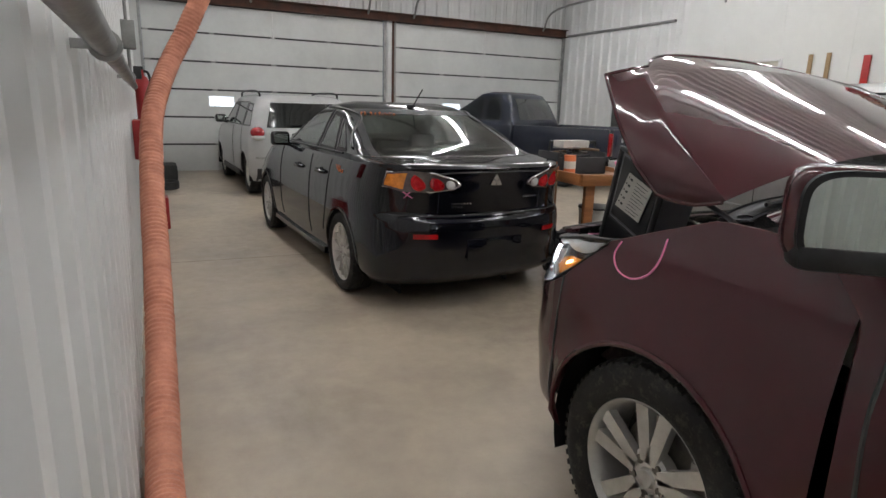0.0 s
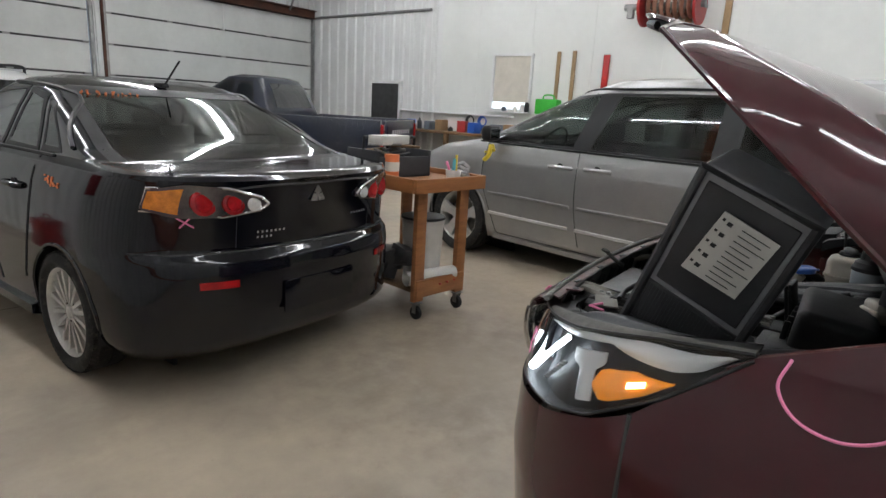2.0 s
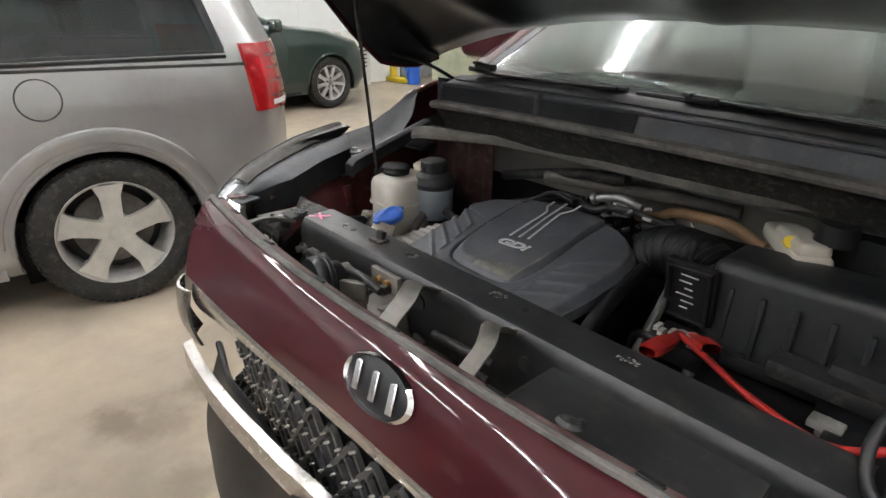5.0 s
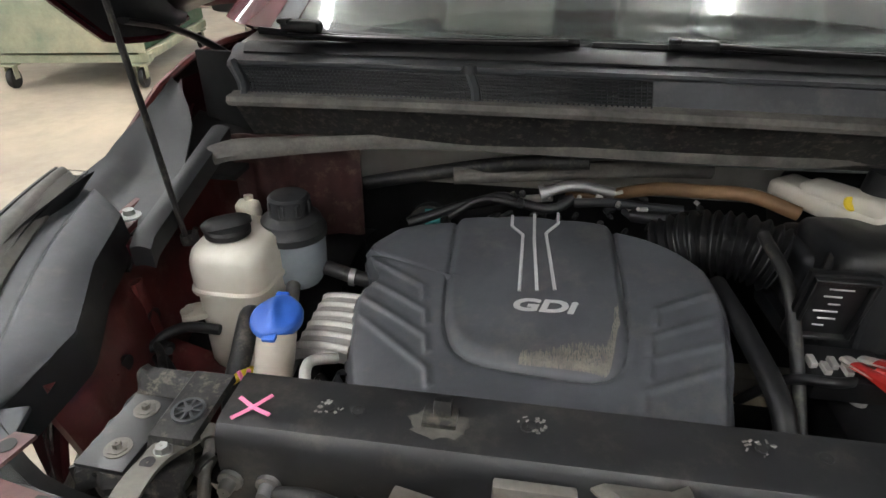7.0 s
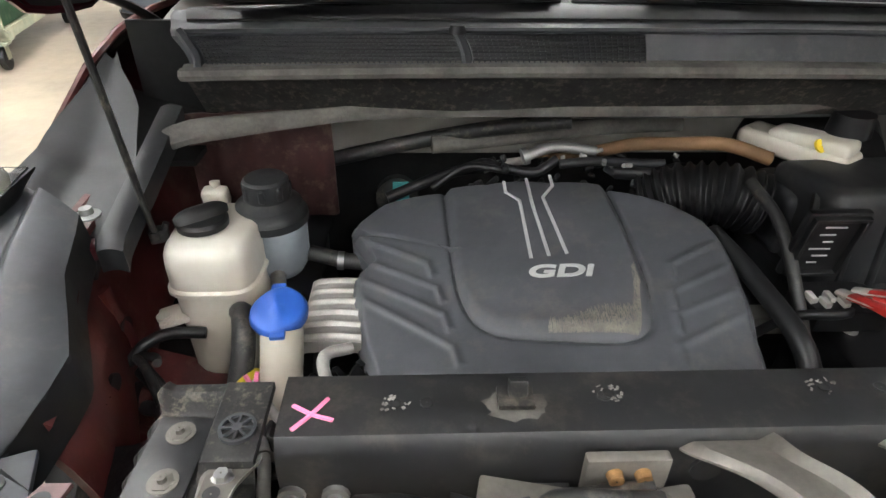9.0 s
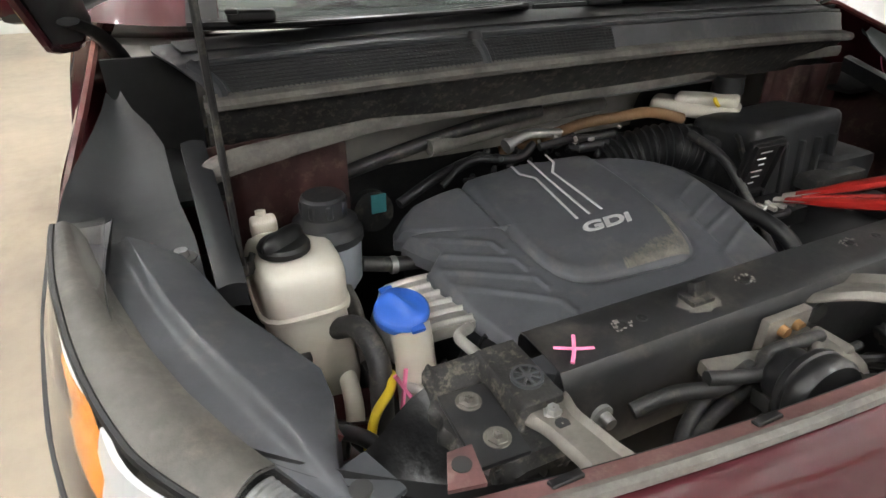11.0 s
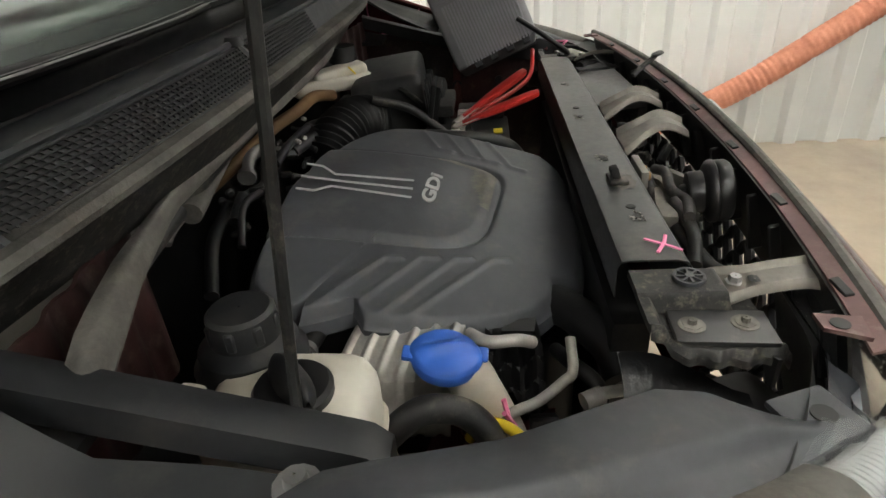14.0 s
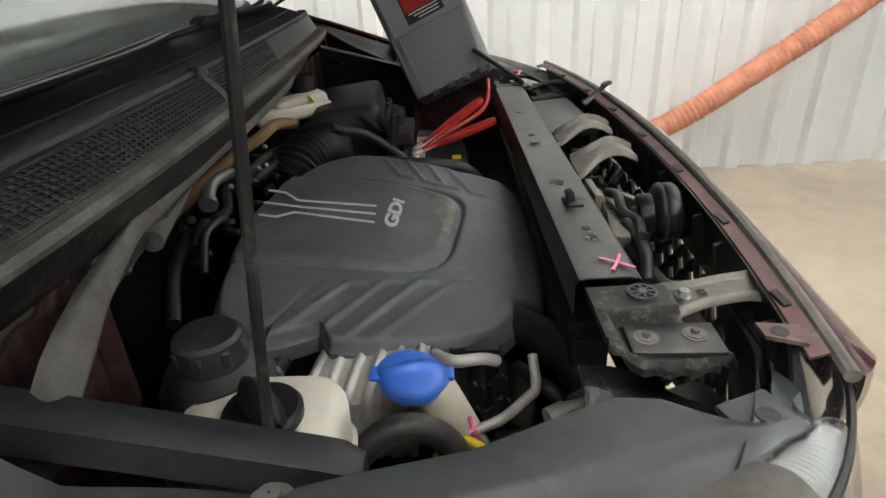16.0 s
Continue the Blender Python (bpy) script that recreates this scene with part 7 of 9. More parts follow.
# washer filler
bm = nb()
tube(bm, [(0.824, 1.896, 0.888), (0.825, 1.915, 0.85), (0.832, 1.95, 0.76), (0.84, 1.98, 0.62)], 0.028, 18)
wf = part("washer_neck", bm, "tank", K, "milky plastic washer filler neck")
wm = Matrix.Translation((0.829, 1.882, 0.903)) @ Matrix.Rotation(radians(-10), 4, "X") @ Matrix.Rotation(radians(4), 4, "Y")
bm = nb()


def wcapf(u, v):
    a, r = 2 * math.pi * u, v * 0.0385
    x, y = r * math.cos(a), r * math.sin(a)
    ax, ay = x * 0.94 + y * 0.34, -x * 0.34 + y * 0.94
    ridge = math.exp(-(ax / (0.007 + 0.10 * abs(ay))) ** 2) * (1 - (ay / 0.0385) ** 2)
    return wm @ Vector((x, y * (1 + 0.10 * abs(math.sin(a)) ** 6), 0.004 + 0.007 * (1 - v ** 3) + 0.007 * ridge - 0.006 * smoothstep(0.93, 1.0, v)))


sheet(bm, wcapf, 48, 18)
lathe(bm, [(0.0385, 0.001), (0.039, -0.004), (0.037, -0.012), (0.031, -0.014), (0.030, -0.004)], 32, m=wm)
wcap = part("cap", bm, "blue", wf, "blue washer cap with a moulded grip ridge")
for sy in (-1, 1):
    bm = nb()
    box(bm, (sy * -0.006, sy * 0.041, 0.001), (0.020, 0.014, 0.007), bev=0.003, m=wm)
    part("cap_tab", bm, "blue", wcap)
bm = nb()
for a, b in (((0.850, 1.945, 0.855), (0.862, 1.958, 0.80)), ((0.866, 1.945, 0.85), (0.846, 1.958, 0.81))):
    tube(bm, [a, b], 0.0032, 5, smooth=False)
part("marker_note", bm, "pink", wf)
# hoses round the tanks
HOSES = [("coolant_hose", [(0.905, 1.815, 0.85), (0.885, 1.86, 0.875), (0.876, 1.91, 0.855), (0.885, 1.945, 0.79), (0.89, 1.96, 0.66)], 0.016, "bay"), ("fluid_hose", [(0.82, 1.69, 0.87), (0.76, 1.70, 0.86), (0.70, 1.71, 0.86)], 0.013, "bay"),
         ("fluid_hose", [(0.865, 1.73, 0.86), (0.86, 1.77, 0.83), (0.87, 1.80, 0.76)], 0.012, "seal"), ("heater_hose", [(0.62, 1.52, 0.985), (0.50, 1.50, 0.99), (0.30, 1.47, 1.0), (0.15, 1.45, 1.0)], 0.016, "seal"),
         ("pressure_pipe", [(0.46, 1.54, 0.97), (0.40, 1.53, 0.985), (0.33, 1.54, 0.98)], 0.010, "steel"), ("brake_pipe", [(0.40, 1.42, 0.912), (0.33, 1.46, 0.94), (0.26, 1.52, 0.985), (0.199, 1.560, 1.003), (0.12, 1.575, 1.008), (0.046, 1.595, 0.990)], 0.012, "wooddark"),
         ("wiring_loom", [(0.30, 1.57, 0.955), (0.24, 1.60, 0.965), (0.18, 1.57, 0.96), (0.12, 1.60, 0.955)], 0.012, "black"), ("radiator_hose", [(0.60, 2.00, 0.82), (0.66, 2.05, 0.83), (0.72, 2.09, 0.82), (0.76, 2.10, 0.80)], 0.028, "black"),
         
         
         ("throttle_hose", [(0.20, 1.75, 0.94), (0.185, 1.86, 0.93), (0.17, 1.98, 0.90), (0.17, 2.03, 0.80)], 0.014, "black"), ("bracket_rod", [(0.135, 1.70, 1.0), (0.12, 1.78, 0.97), (0.115, 1.86, 0.90), (0.115, 1.93, 0.83)], 0.009, "bay"),
         ("wiring_loom", [(1.0, 1.95, 0.80), (0.95, 1.98, 0.82), (0.92, 2.03, 0.83), (0.90, 2.06, 0.80)], 0.010, "black"), ("wiring_loom", [(0.70, 1.56, 0.90), (0.60, 1.53, 0.93), (0.52, 1.53, 0.95)], 0.010, "black")]
HOSES += [("refrigerant_pipe", [(0.752, 2.030, 0.862), (0.785, 2.030, 0.838), (0.795, 2.018, 0.830), (0.828, 1.985, 0.830), (0.846, 1.952, 0.828), (0.85, 1.93, 0.80)], 0.0065, "alum"), ("refrigerant_pipe", [(0.832, 2.036, 0.832), (0.818, 2.066, 0.834), (0.810, 2.108, 0.828), (0.80, 2.13, 0.80)], 0.0075, "alum"),
          ("refrigerant_pipe", [(0.865, 2.036, 0.832), (0.850, 2.064, 0.834), (0.838, 2.103, 0.828), (0.83, 2.13, 0.80)], 0.0075, "alum"), ("pipe_crimp", [(0.832, 2.036, 0.832), (0.822, 2.058, 0.834)], 0.011, "alum"), ("pipe_crimp", [(0.865, 2.036, 0.832), (0.854, 2.057, 0.834)], 0.011, "alum"),
          ("yellow_hose", [(0.855, 1.905, 0.80), (0.862, 1.922, 0.832), (0.876, 1.953, 0.836), (0.905, 1.976, 0.825), (0.92, 1.985, 0.78)], 0.0065, "yellow"), ("top_pipe", [(0.735, 1.905, 0.858), (0.765, 1.93, 0.868), (0.76, 1.965, 0.866), (0.745, 1.985, 0.850)], 0.008, "alum"),
          ("firewall_pipe", [(0.80, 1.478, 0.940), (0.70, 1.49, 0.968), (0.58, 1.508, 1.0), (0.48, 1.52, 1.020), (0.38, 1.535, 1.034)], 0.014, "bay"),
          ("pressure_pipe", [(0.512, 1.40, 0.880), (0.485, 1.40, 0.891), (0.43, 1.41, 0.905)], 0.0085, "alum"), ("wiring_loom", [(0.58, 1.56, 0.95), (0.53, 1.555, 0.965), (0.50, 1.55, 0.955), (0.44, 1.56, 0.95), (0.40, 1.55, 0.97)], 0.009, "black"),
          ("wiring_loom", [(0.40, 1.57, 0.97), (0.34, 1.575, 0.978), (0.28, 1.57, 0.972), (0.22, 1.58, 0.975)], 0.008, "railblack"), ("vacuum_hose", [(0.62, 1.58, 0.93), (0.56, 1.57, 0.965), (0.49, 1.575, 0.96)], 0.006, "black"),
          ("wiring_loom", [(1.02, 1.90, 0.82), (0.98, 1.93, 0.80), (0.94, 1.95, 0.79), (0.91, 1.99, 0.77)], 0.011, "black"), ("wiring_loom", [(0.99, 1.92, 0.79), (0.965, 1.96, 0.75), (0.95, 2.0, 0.70)], 0.009, "bay"),
          ("battery_cable", [(0.03, 1.87, 0.885), (0.08, 1.90, 0.90), (0.13, 1.88, 0.88), (0.16, 1.84, 0.80)], 0.007, "black"), ("wiring_loom", [(0.70, 2.02, 0.80), (0.76, 2.03, 0.83), (0.80, 2.06, 0.82), (0.86, 2.05, 0.78)], 0.010, "black")]
for nm, pts, r, mt in HOSES:
    part(nm, tube(nb(), pts, r, 12), mt, K)
for p, d in (((0.46, 1.54, 0.97), (0.44, 1.537, 0.976)), ((0.76, 2.10, 0.80), (0.745, 2.098, 0.807)), ((0.84, 2.09, 0.83), (0.855, 2.085, 0.834)), ((0.86, 2.11, 0.82), (0.875, 2.107, 0.825)), ((0.765, 1.70, 0.86), (0.775, 1.70, 0.861))):
    bm = nb()
    a, b = Vector(p), Vector(d)
    cyl(bm, a, a + (b - a).normalized() * 0.010, 0.0155, seg=14)
    part("hose_clamp", bm, "steel", K)
bm = nb()
rnd = random.Random(8)
for k in range(46):
    p = (rnd.uniform(0.14, 0.56), rnd.uniform(1.50, 1.60), rnd.uniform(0.91, 0.965))
    box(bm, p, (rnd.uniform(.008, .034), rnd.uniform(.006, .014), rnd.uniform(.006, .016)), rot=(rnd.uniform(-30, 30), rnd.uniform(-30, 30), rnd.uniform(0, 180)), bev=0.003, seg=1)
tagged(part("fuel_rail_connector", bm, "railblack", K), kind="stuff")
bm = nb()
for k in range(10):
    p = (rnd.uniform(0.16, 0.40), rnd.uniform(1.50, 1.60), rnd.uniform(0.955, 0.985))
    cyl(bm, p, (p[0] + rnd.uniform(-.02, .02), p[1] + rnd.uniform(-.012, .012), p[2] + 0.004), 0.004, seg=8)
tagged(part("shiny_fitting", bm, "alum", K), kind="stuff")
bm = nb()
for k in range(26):
    p = (rnd.uniform(0.80, 0.97), rnd.uniform(1.95, 2.10), rnd.uniform(0.66, 0.80))
    box(bm, p, (rnd.uniform(.02, .06), rnd.uniform(.02, .05), rnd.uniform(.01, .05)), rot=(rnd.uniform(-40, 40), rnd.uniform(-40, 40), rnd.uniform(0, 180)), bev=0.004, seg=1)
tagged(part("compressor_bracket", bm, "satin", K), kind="stuff")
bm = nb()
sheet(bm, lambda u, v: Vector((0.715 + 0.085 * u + 0.008 * math.sin(13 * v), 1.925 + 0.075 * v, 0.848 - 0.03 * u - 0.03 * v + 0.012 * math.sin(17 * u + 9 * v))), 14, 16, thick=(0, 0, -0.003))
part("torn_loom_cover", bm, "foil", K)
bm = nb()
cyl(bm, (0.690, 1.352, 0.800), (0.690, 1.385, 0.806), 0.045, seg=22)
ek = part("evaporator_port", bm, "bay", K)
bm = nb()
box(bm, (0.681, 1.390, 0.826), (0.034, 0.004, 0.044), bev=0.001, seg=1)
M["tealtag"] = mat("teal_tag", (0.10, 0.42, 0.46), 0.5, vary=0.1)
part("teal_tag", bm, "tealtag", ek)

# taped loom and hoses between the tank and the inner wing
for pts, r, mt in (([(1.10, 1.885, 0.80), (1.07, 1.892, 0.812), (1.04, 1.885, 0.822), (1.028, 1.862, 0.83), (1.0, 1.845, 0.835), (0.95, 1.838, 0.83)], 0.0085, "black"), ([(1.036, 1.88, 0.825), (1.012, 1.905, 0.83), (0.99, 1.935, 0.83), (0.97, 1.965, 0.82)], 0.0065, "bay"),
                   ([(1.036, 1.875, 0.822), (1.002, 1.893, 0.835), (0.985, 1.92, 0.85)], 0.006, "black"), ([(1.09, 1.90, 0.80), (1.075, 1.925, 0.79), (1.06, 1.955, 0.77)], 0.006, "bracket"), ([(1.105, 1.895, 0.80), (1.095, 1.93, 0.78), (1.08, 1.95, 0.77)], 0.006, "bracket")):
    part("wiring_loom", tube(nb(), pts, r, 10), mt, K)
# battery, fuse box, air box
bm = nb()
box(bm, (-0.065, 1.90, 0.755), (0.27, 0.18, 0.19), bev=0.008)
bat = part("battery", bm, "black", K, "black battery with a yellow tag")
bm = nb()
box(bm, (-0.068, 1.962, 0.852), (0.032, 0.022, 0.003))
part("yellow_tag", bm, "yellow", bat)
for x in (0.03, -0.17):
    bm = nb()
    cyl(bm, (x, 1.875, 0.85), (x, 1.875, 0.876), 0.011, seg=12)
    box(bm, (x, 1.875, 0.868), (0.045, 0.03, 0.012), bev=0.003)
    part("terminal", bm, "alum", bat)
bm = nb()
box(bm, (0.055, 1.86, 0.883), (0.10, 0.075, 0.035), bev=0.006)
fb = part("fuse_box", bm, "black", K, "small open fuse box on the battery")
for k in range(7):
    bm = nb()
    box(bm, (0.022 + 0.013 * k, 1.865 + 0.012 * (k % 2), 0.903), (0.009, 0.02, 0.010), bev=0.001, seg=1)
    part("fuse", bm, "alum", fb)
bm = nb()
lm = Matrix.Translation((0.078, 1.818, 0.963)) @ Matrix.Rotation(radians(-10), 4, "X")
box(bm, (0, 0, 0), (0.088, 0.012, 0.115), bev=0.005, m=lm)
fl = part("fuse_box_lid", bm, "black", fb, "upright fuse box lid with printed notes")
for cx_, cz_, sx_, sz_ in ((-0.036, 0, 0.006, 0.105), (0.036, 0, 0.006, 0.105), (0, -0.05, 0.078, 0.006), (0, 0.05, 0.078, 0.006)):
    bm = nb()
    box(bm, (cx_, 0.010, cz_), (sx_, 0.010, sz_), bev=0.001, seg=1, m=lm)
    part("lid_rim", bm, "black", fl)
bm = nb()
for k in range(6):
    box(bm, (0.006 * (k % 2), 0.0075, 0.034 - 0.013 * k), (0.030 - 0.008 * (k % 3), 0.0012, 0.0022), m=lm)
part("printed_note", bm, "greyink", fl)
bm = nb()
box(bm, (-0.08, 1.715, 0.925), (0.29, 0.16, 0.19), rot=(6, 0, 4), bev=0.024, seg=3)
box(bm, (-0.07, 1.72, 0.865), (0.32, 0.19, 0.03), rot=(0, 0, 4), bev=0.010)
box(bm, (0.045, 1.665, 0.93), (0.07, 0.12, 0.11), bev=0.02, seg=3)
ab = part("air_box", bm, "railblack", K, "dusty black air filter box")
for k in range(5):
    bm = nb()
    box(bm, (-0.18 + 0.05 * k, 1.800, 0.925), (0.010, 0.014, 0.12), rot=(6, 0, 4), bev=0.004)
    part("air_box_rib", bm, "railblack", ab)
bm = nb()
tube(bm, [(0.255, 1.615, 0.915), (0.20, 1.635, 0.945), (0.14, 1.66, 0.955), (0.09, 1.68, 0.945)], 0.050, 24, n=26, ripple=lambda s: 1 + 0.09 * math.sin(s * 2 * math.pi / 0.0145))
part("intake_bellows", bm, "black", ab, "ribbed rubber intake bellows")
bm = nb()
tube(bm, [(0.03, 1.70, 0.99), (0.06, 1.75, 1.0), (0.09, 1.80, 0.97)], 0.006, 6)
part("air_box_clip", bm, "bay", ab)
bm = nb()
box(bm, (-0.15, 1.83, 0.905), (0.16, 0.05, 0.03), bev=0.008)
part("air_box_ledge", bm, "bay", ab)
bm = nb()
box(bm, (-0.22, 1.72, 0.88), (0.16, 0.22, 0.12), bev=0.02)
box(bm, (-0.22, 1.92, 0.86), (0.10, 0.12, 0.02), bev=0.006)
part("relay_box", bm, "railblack", K, "dusty black relay box")
# brake fluid reservoir
bm = nb()
box(bm, (0.0, 1.583, 1.006), (0.185, 0.066, 0.034), rot=(0, 0, -55), bev=0.013, seg=3)
box(bm, (-0.012, 1.600, 1.024), (0.13, 0.056, 0.030), rot=(0, 4, -55), bev=0.013, seg=3)
br = part("brake_reservoir", bm, "tank", K, "milky plastic brake fluid reservoir")
bm = nb()
lathe(bm, [(0.001, 0.004), (0.011, 0.003), (0.012, 0)], 14, m=pose(-0.002, 1.634, 1.030, -50, 0, 20))
part("yellow_tag", bm, "yellow", br)
bm = nb()
cyl(bm, (-0.062, 1.605, 1.040), (-0.062, 1.605, 1.075), 0.034, 0.031, seg=20)
part("cap", bm, "black", br)
bm = nb()
lathe(bm, [(0.001, 0.14), (0.10, 0.13), (0.125, 0.08), (0.125, 0.0)], 28, m=pose(-0.10, 1.42, 0.94, -90, 0, 0))
part("brake_booster", bm, "satin", K)

# radiator support
bm = nb()
SP = [(2.075, 0.935), (2.075, 0.972), (2.079, 0.980), (2.088, 0.982), (2.138, 0.982), (2.150, 0.979), (2.158, 0.968), (2.161, 0.955), (2.163, 0.90), (2.166, 0.865)]
sheet(bm, lambda u, v: Vector((-0.25 + 1.02 * u, *SP[round(v * 9)])), 30, 9, thick=(0, -0.001, -0.002))
rs = part("radiator_support", bm, "gloss", K, "black radiator support beam with a pink cross")
for x, y in ((0.637, 2.117), (0.471, 2.113), (0.20, 2.108), (0.02, 2.105)):
    bm = nb()
    lathe(bm, [(0.001, 0.0045), (0.006, 0.0045), (0.0075, 0.001)], 10, m=pose(x, y, 0.9786))
    part("support_hole", bm, "ink", rs)
bm = nb()
box(bm, (0.555, 2.116, 0.986), (0.034, 0.026, 0.006), bev=0.002)
box(bm, (0.553, 2.112, 0.995), (0.018, 0.012, 0.018), rot=(18, 0, 0), bev=0.003)
part("push_clip", bm, "bay", rs)
bm = nb()
rnd = random.Random(21)
for cx, cy in ((0.672, 2.118), (0.262, 2.106), (0.03, 2.108), (0.472, 2.110)):
    for k in range(14):
        aa, rr = rnd.uniform(0, 6.28), rnd.uniform(0.006, 0.013)
        box(bm, (cx + rr * 1.3 * math.cos(aa) - 0.006, cy + rr * 0.8 * math.sin(aa), 0.9835), (rnd.uniform(.0015, .005), rnd.uniform(.001, .003), 0.0008), rot=(0, 0, rnd.uniform(0, 90)))
M["chip"] = mat("chipped_bare_primer", (0.40, 0.38, 0.35), 0.6, vary=0.3, scale=80)
tagged(part("chipped_paint", bm, "chip", rs), kind="stuff")
for cx, cy in ((0.672, 2.118), (0.262, 2.106), (0.472, 2.110)):
    bm = nb()
    cyl(bm, (cx - 0.006, cy, 0.978), (cx - 0.006, cy, 0.9836), 0.0055, seg=14)
    part("support_hole", bm, "ink", rs)
bm = nb()
rnd = random.Random(8)
nk = 26
ring = [bm.verts.new((0.555 + (0.026 + rnd.uniform(-.004, .006)) * 1.15 * math.cos(6.283 * k / nk), 2.122 + (0.018 + rnd.uniform(-.003, .004)) * math.sin(6.283 * k / nk), 0.9829)) for k in range(nk)]
mid_v = bm.verts.new((0.555, 2.122, 0.9832))
for k in range(nk):
    bm.faces.new((ring[k], ring[(k + 1) % nk], mid_v))
part("dust_patch", bm, "band", rs, "dust round the clip")
for x, z, r in ((0.384, 0.940, 0.015), (0.15, 0.935, 0.012)):
    bm = nb()
    cyl(bm, (x, 2.155, z), (x, 2.1645, z), r, seg=20)
    part("support_hole", bm, "ink", rs)
bm = nb()
box(bm, (0.545, 2.166, 0.915), (0.075, 0.006, 0.022), bev=0.002)
part("support_slot", bm, "ink", rs)
bm = nb()
for a, b in (((0.755, 2.148), (0.727, 2.112)), ((0.758, 2.120), (0.720, 2.138))):
    tube(bm, [(a[0], a[1], 0.985), ((a[0] + b[0]) / 2, (a[1] + b[1]) / 2 + 0.002, 0.985), (b[0], b[1], 0.985)], 0.0024, 5, flat=0.5)
part("marker_cross", bm, "pink", rs)
for x in (0.76, 0.72, 0.10):
    bm = nb()
    lathe(bm, [(0.001, 0.018), (0.007, 0.018), (0.008, 0.006), (0.013, 0.005), (0.013, 0.0)], 12, m=pose(x, 2.162, 0.915, -90, 0, 0))
    part("bolt", bm, "steel", rs)
for sgn in (-1, 1):
    def mx(x, y, z):
        return Vector((KX + sgn * (x - KX), y, z))

    def tray(u, v):
        x, y = 0.783 + 0.104 * u, 2.083 + (0.128 + 0.006 * math.sin(u * 21) * smoothstep(0.55, 0.9, u)) * v
        x += 0.010 * smoothstep(0.6, 1.0, u) * math.sin(v * 3.0)
        z = 0.956
        z += 0.020 * (1 - smoothstep(2.092, 2.106, y)) * smoothstep(0.80, 0.82, x)
        z += 0.006 * smoothstep(0.876, 0.884, x) * (1 - smoothstep(2.10, 2.13, y))
        z = max(z, 0.956 + 0.022 * (1 - smoothstep(0.827, 0.834, x)) * (1 - smoothstep(2.172, 2.180, y)))
        return mx(x + 0.003 * math.sin(v * 31) * smoothstep(0.9, 1.0, u), y, z - 0.012 * smoothstep(0.94, 1.0, v) - 0.008 * smoothstep(0.95, 1.0, u))
    bm = nb()
    sheet(bm, tray, 60, 54, thick=(0, 0, -0.009))
    hc = part("lamp_carrier", bm, "speckled", K, "dusty grey plastic headlamp carrier with a broken edge")
    bm = nb()
    sheet(bm, lambda u, v: mx(0.787 + 0.112 * u, 2.200 + 0.004 * math.sin(u * 19), 0.950 - (0.026 + 0.008 * math.sin(u * 27)) * v), 24, 3, thick=(0, -0.004, 0))
    part("carrier_lip", bm, "black", hc)
    bm = nb()
    box(bm, mx(0.861, 2.157, 0.9585), (0.052, 0.094, 0.006), rot=(0, 0, sgn * -3), bev=0.002)
    part("carrier_plate", bm, "gloss", hc)
    dc = mx(0.803, 2.141, 0.9785)
    bm = nb()
    lathe(bm, [(0.0165, 0.0), (0.0165, 0.004), (0.0135, 0.004), (0.0135, 0.0)], 28, m=Matrix.Translation(dc))
    for k in range(8):
        box(bm, (0.009 * math.cos(k * math.pi / 4), 0.009 * math.sin(k * math.pi / 4), 0.003), (0.0105, 0.0022, 0.003), rot=(0, 0, 45 * k), m=Matrix.Translation(dc))
    cyl(bm, dc + Vector((0, 0, 0.001)), dc + Vector((0, 0, 0.005)), 0.0045, seg=12)
    vd = part("vent_disc", bm, "trim", hc)
    bm = nb()
    cyl(bm, dc + Vector((0, 0, -0.002)), dc + Vector((0, 0, 0.0012)), 0.014, seg=24)
    part("vent_hole", bm, "ink", vd)
    for x, y in ((0.860, 2.129), (0.858, 2.180)):
        bm = nb()
        lathe(bm, [(0.001, 0.0075), (0.0042, 0.0075), (0.0045, 0.0025), (0.010, 0.0018), (0.0105, 0.0)], 6, m=Matrix.Translation(mx(x, y, 0.9615)))
        bt = part("bolt", bm, "bracket", hc, smooth=False)
        bm = nb()
        lathe(bm, [(0.013, 0.0), (0.013, 0.0012), (0.004, 0.0016)], 24, m=Matrix.Translation(mx(x, y, 0.9612)))
        part("washer", bm, "bracket", bt)
    # pressed-steel arm reaching to the grille panel
    bm = nb()

    def armf(u, v):
        w = 0.050 - 0.016 * smoothstep(0.0, 0.35, u) + 0.012 * smoothstep(0.7, 1.0, u)
        e = abs(2 * v - 1)
        return mx(0.802 + 0.004 * math.sin(u * 4) + (v - 0.5) * w, 2.168 + 0.112 * u, 0.968 + 0.016 * math.sin(u * 2.3) + 0.007 * smoothstep(0.75, 1.0, e) * (1 if v < 0.5 else -1))
    sheet(bm, armf, 20, 14, thick=(0, 0, -0.003))
    ba = part("bracket_arm", bm, "bracket", K, "dusty pressed-steel bracket arm")
    bm = nb()
    lathe(bm, [(0.001, 0.008), (0.006, 0.008), (0.007, 0.002), (0.010, 0.001)], 6, m=Matrix.Translation(armf(0.17, 0.5)))
    part("bolt", bm, "steel", ba, smooth=False)
    bm = nb()
    lathe(bm, [(0.001, 0.001), (0.007, 0.001)], 16, m=Matrix.Translation(armf(0.33, 0.55)))
    part("arm_hole", bm, "ink", ba)
    bm = nb()
    box(bm, (KX + sgn * 0.728, 2.185, 0.968), (0.055, 0.055, 0.008), rot=(0, 0, sgn * 20), bev=0.004)
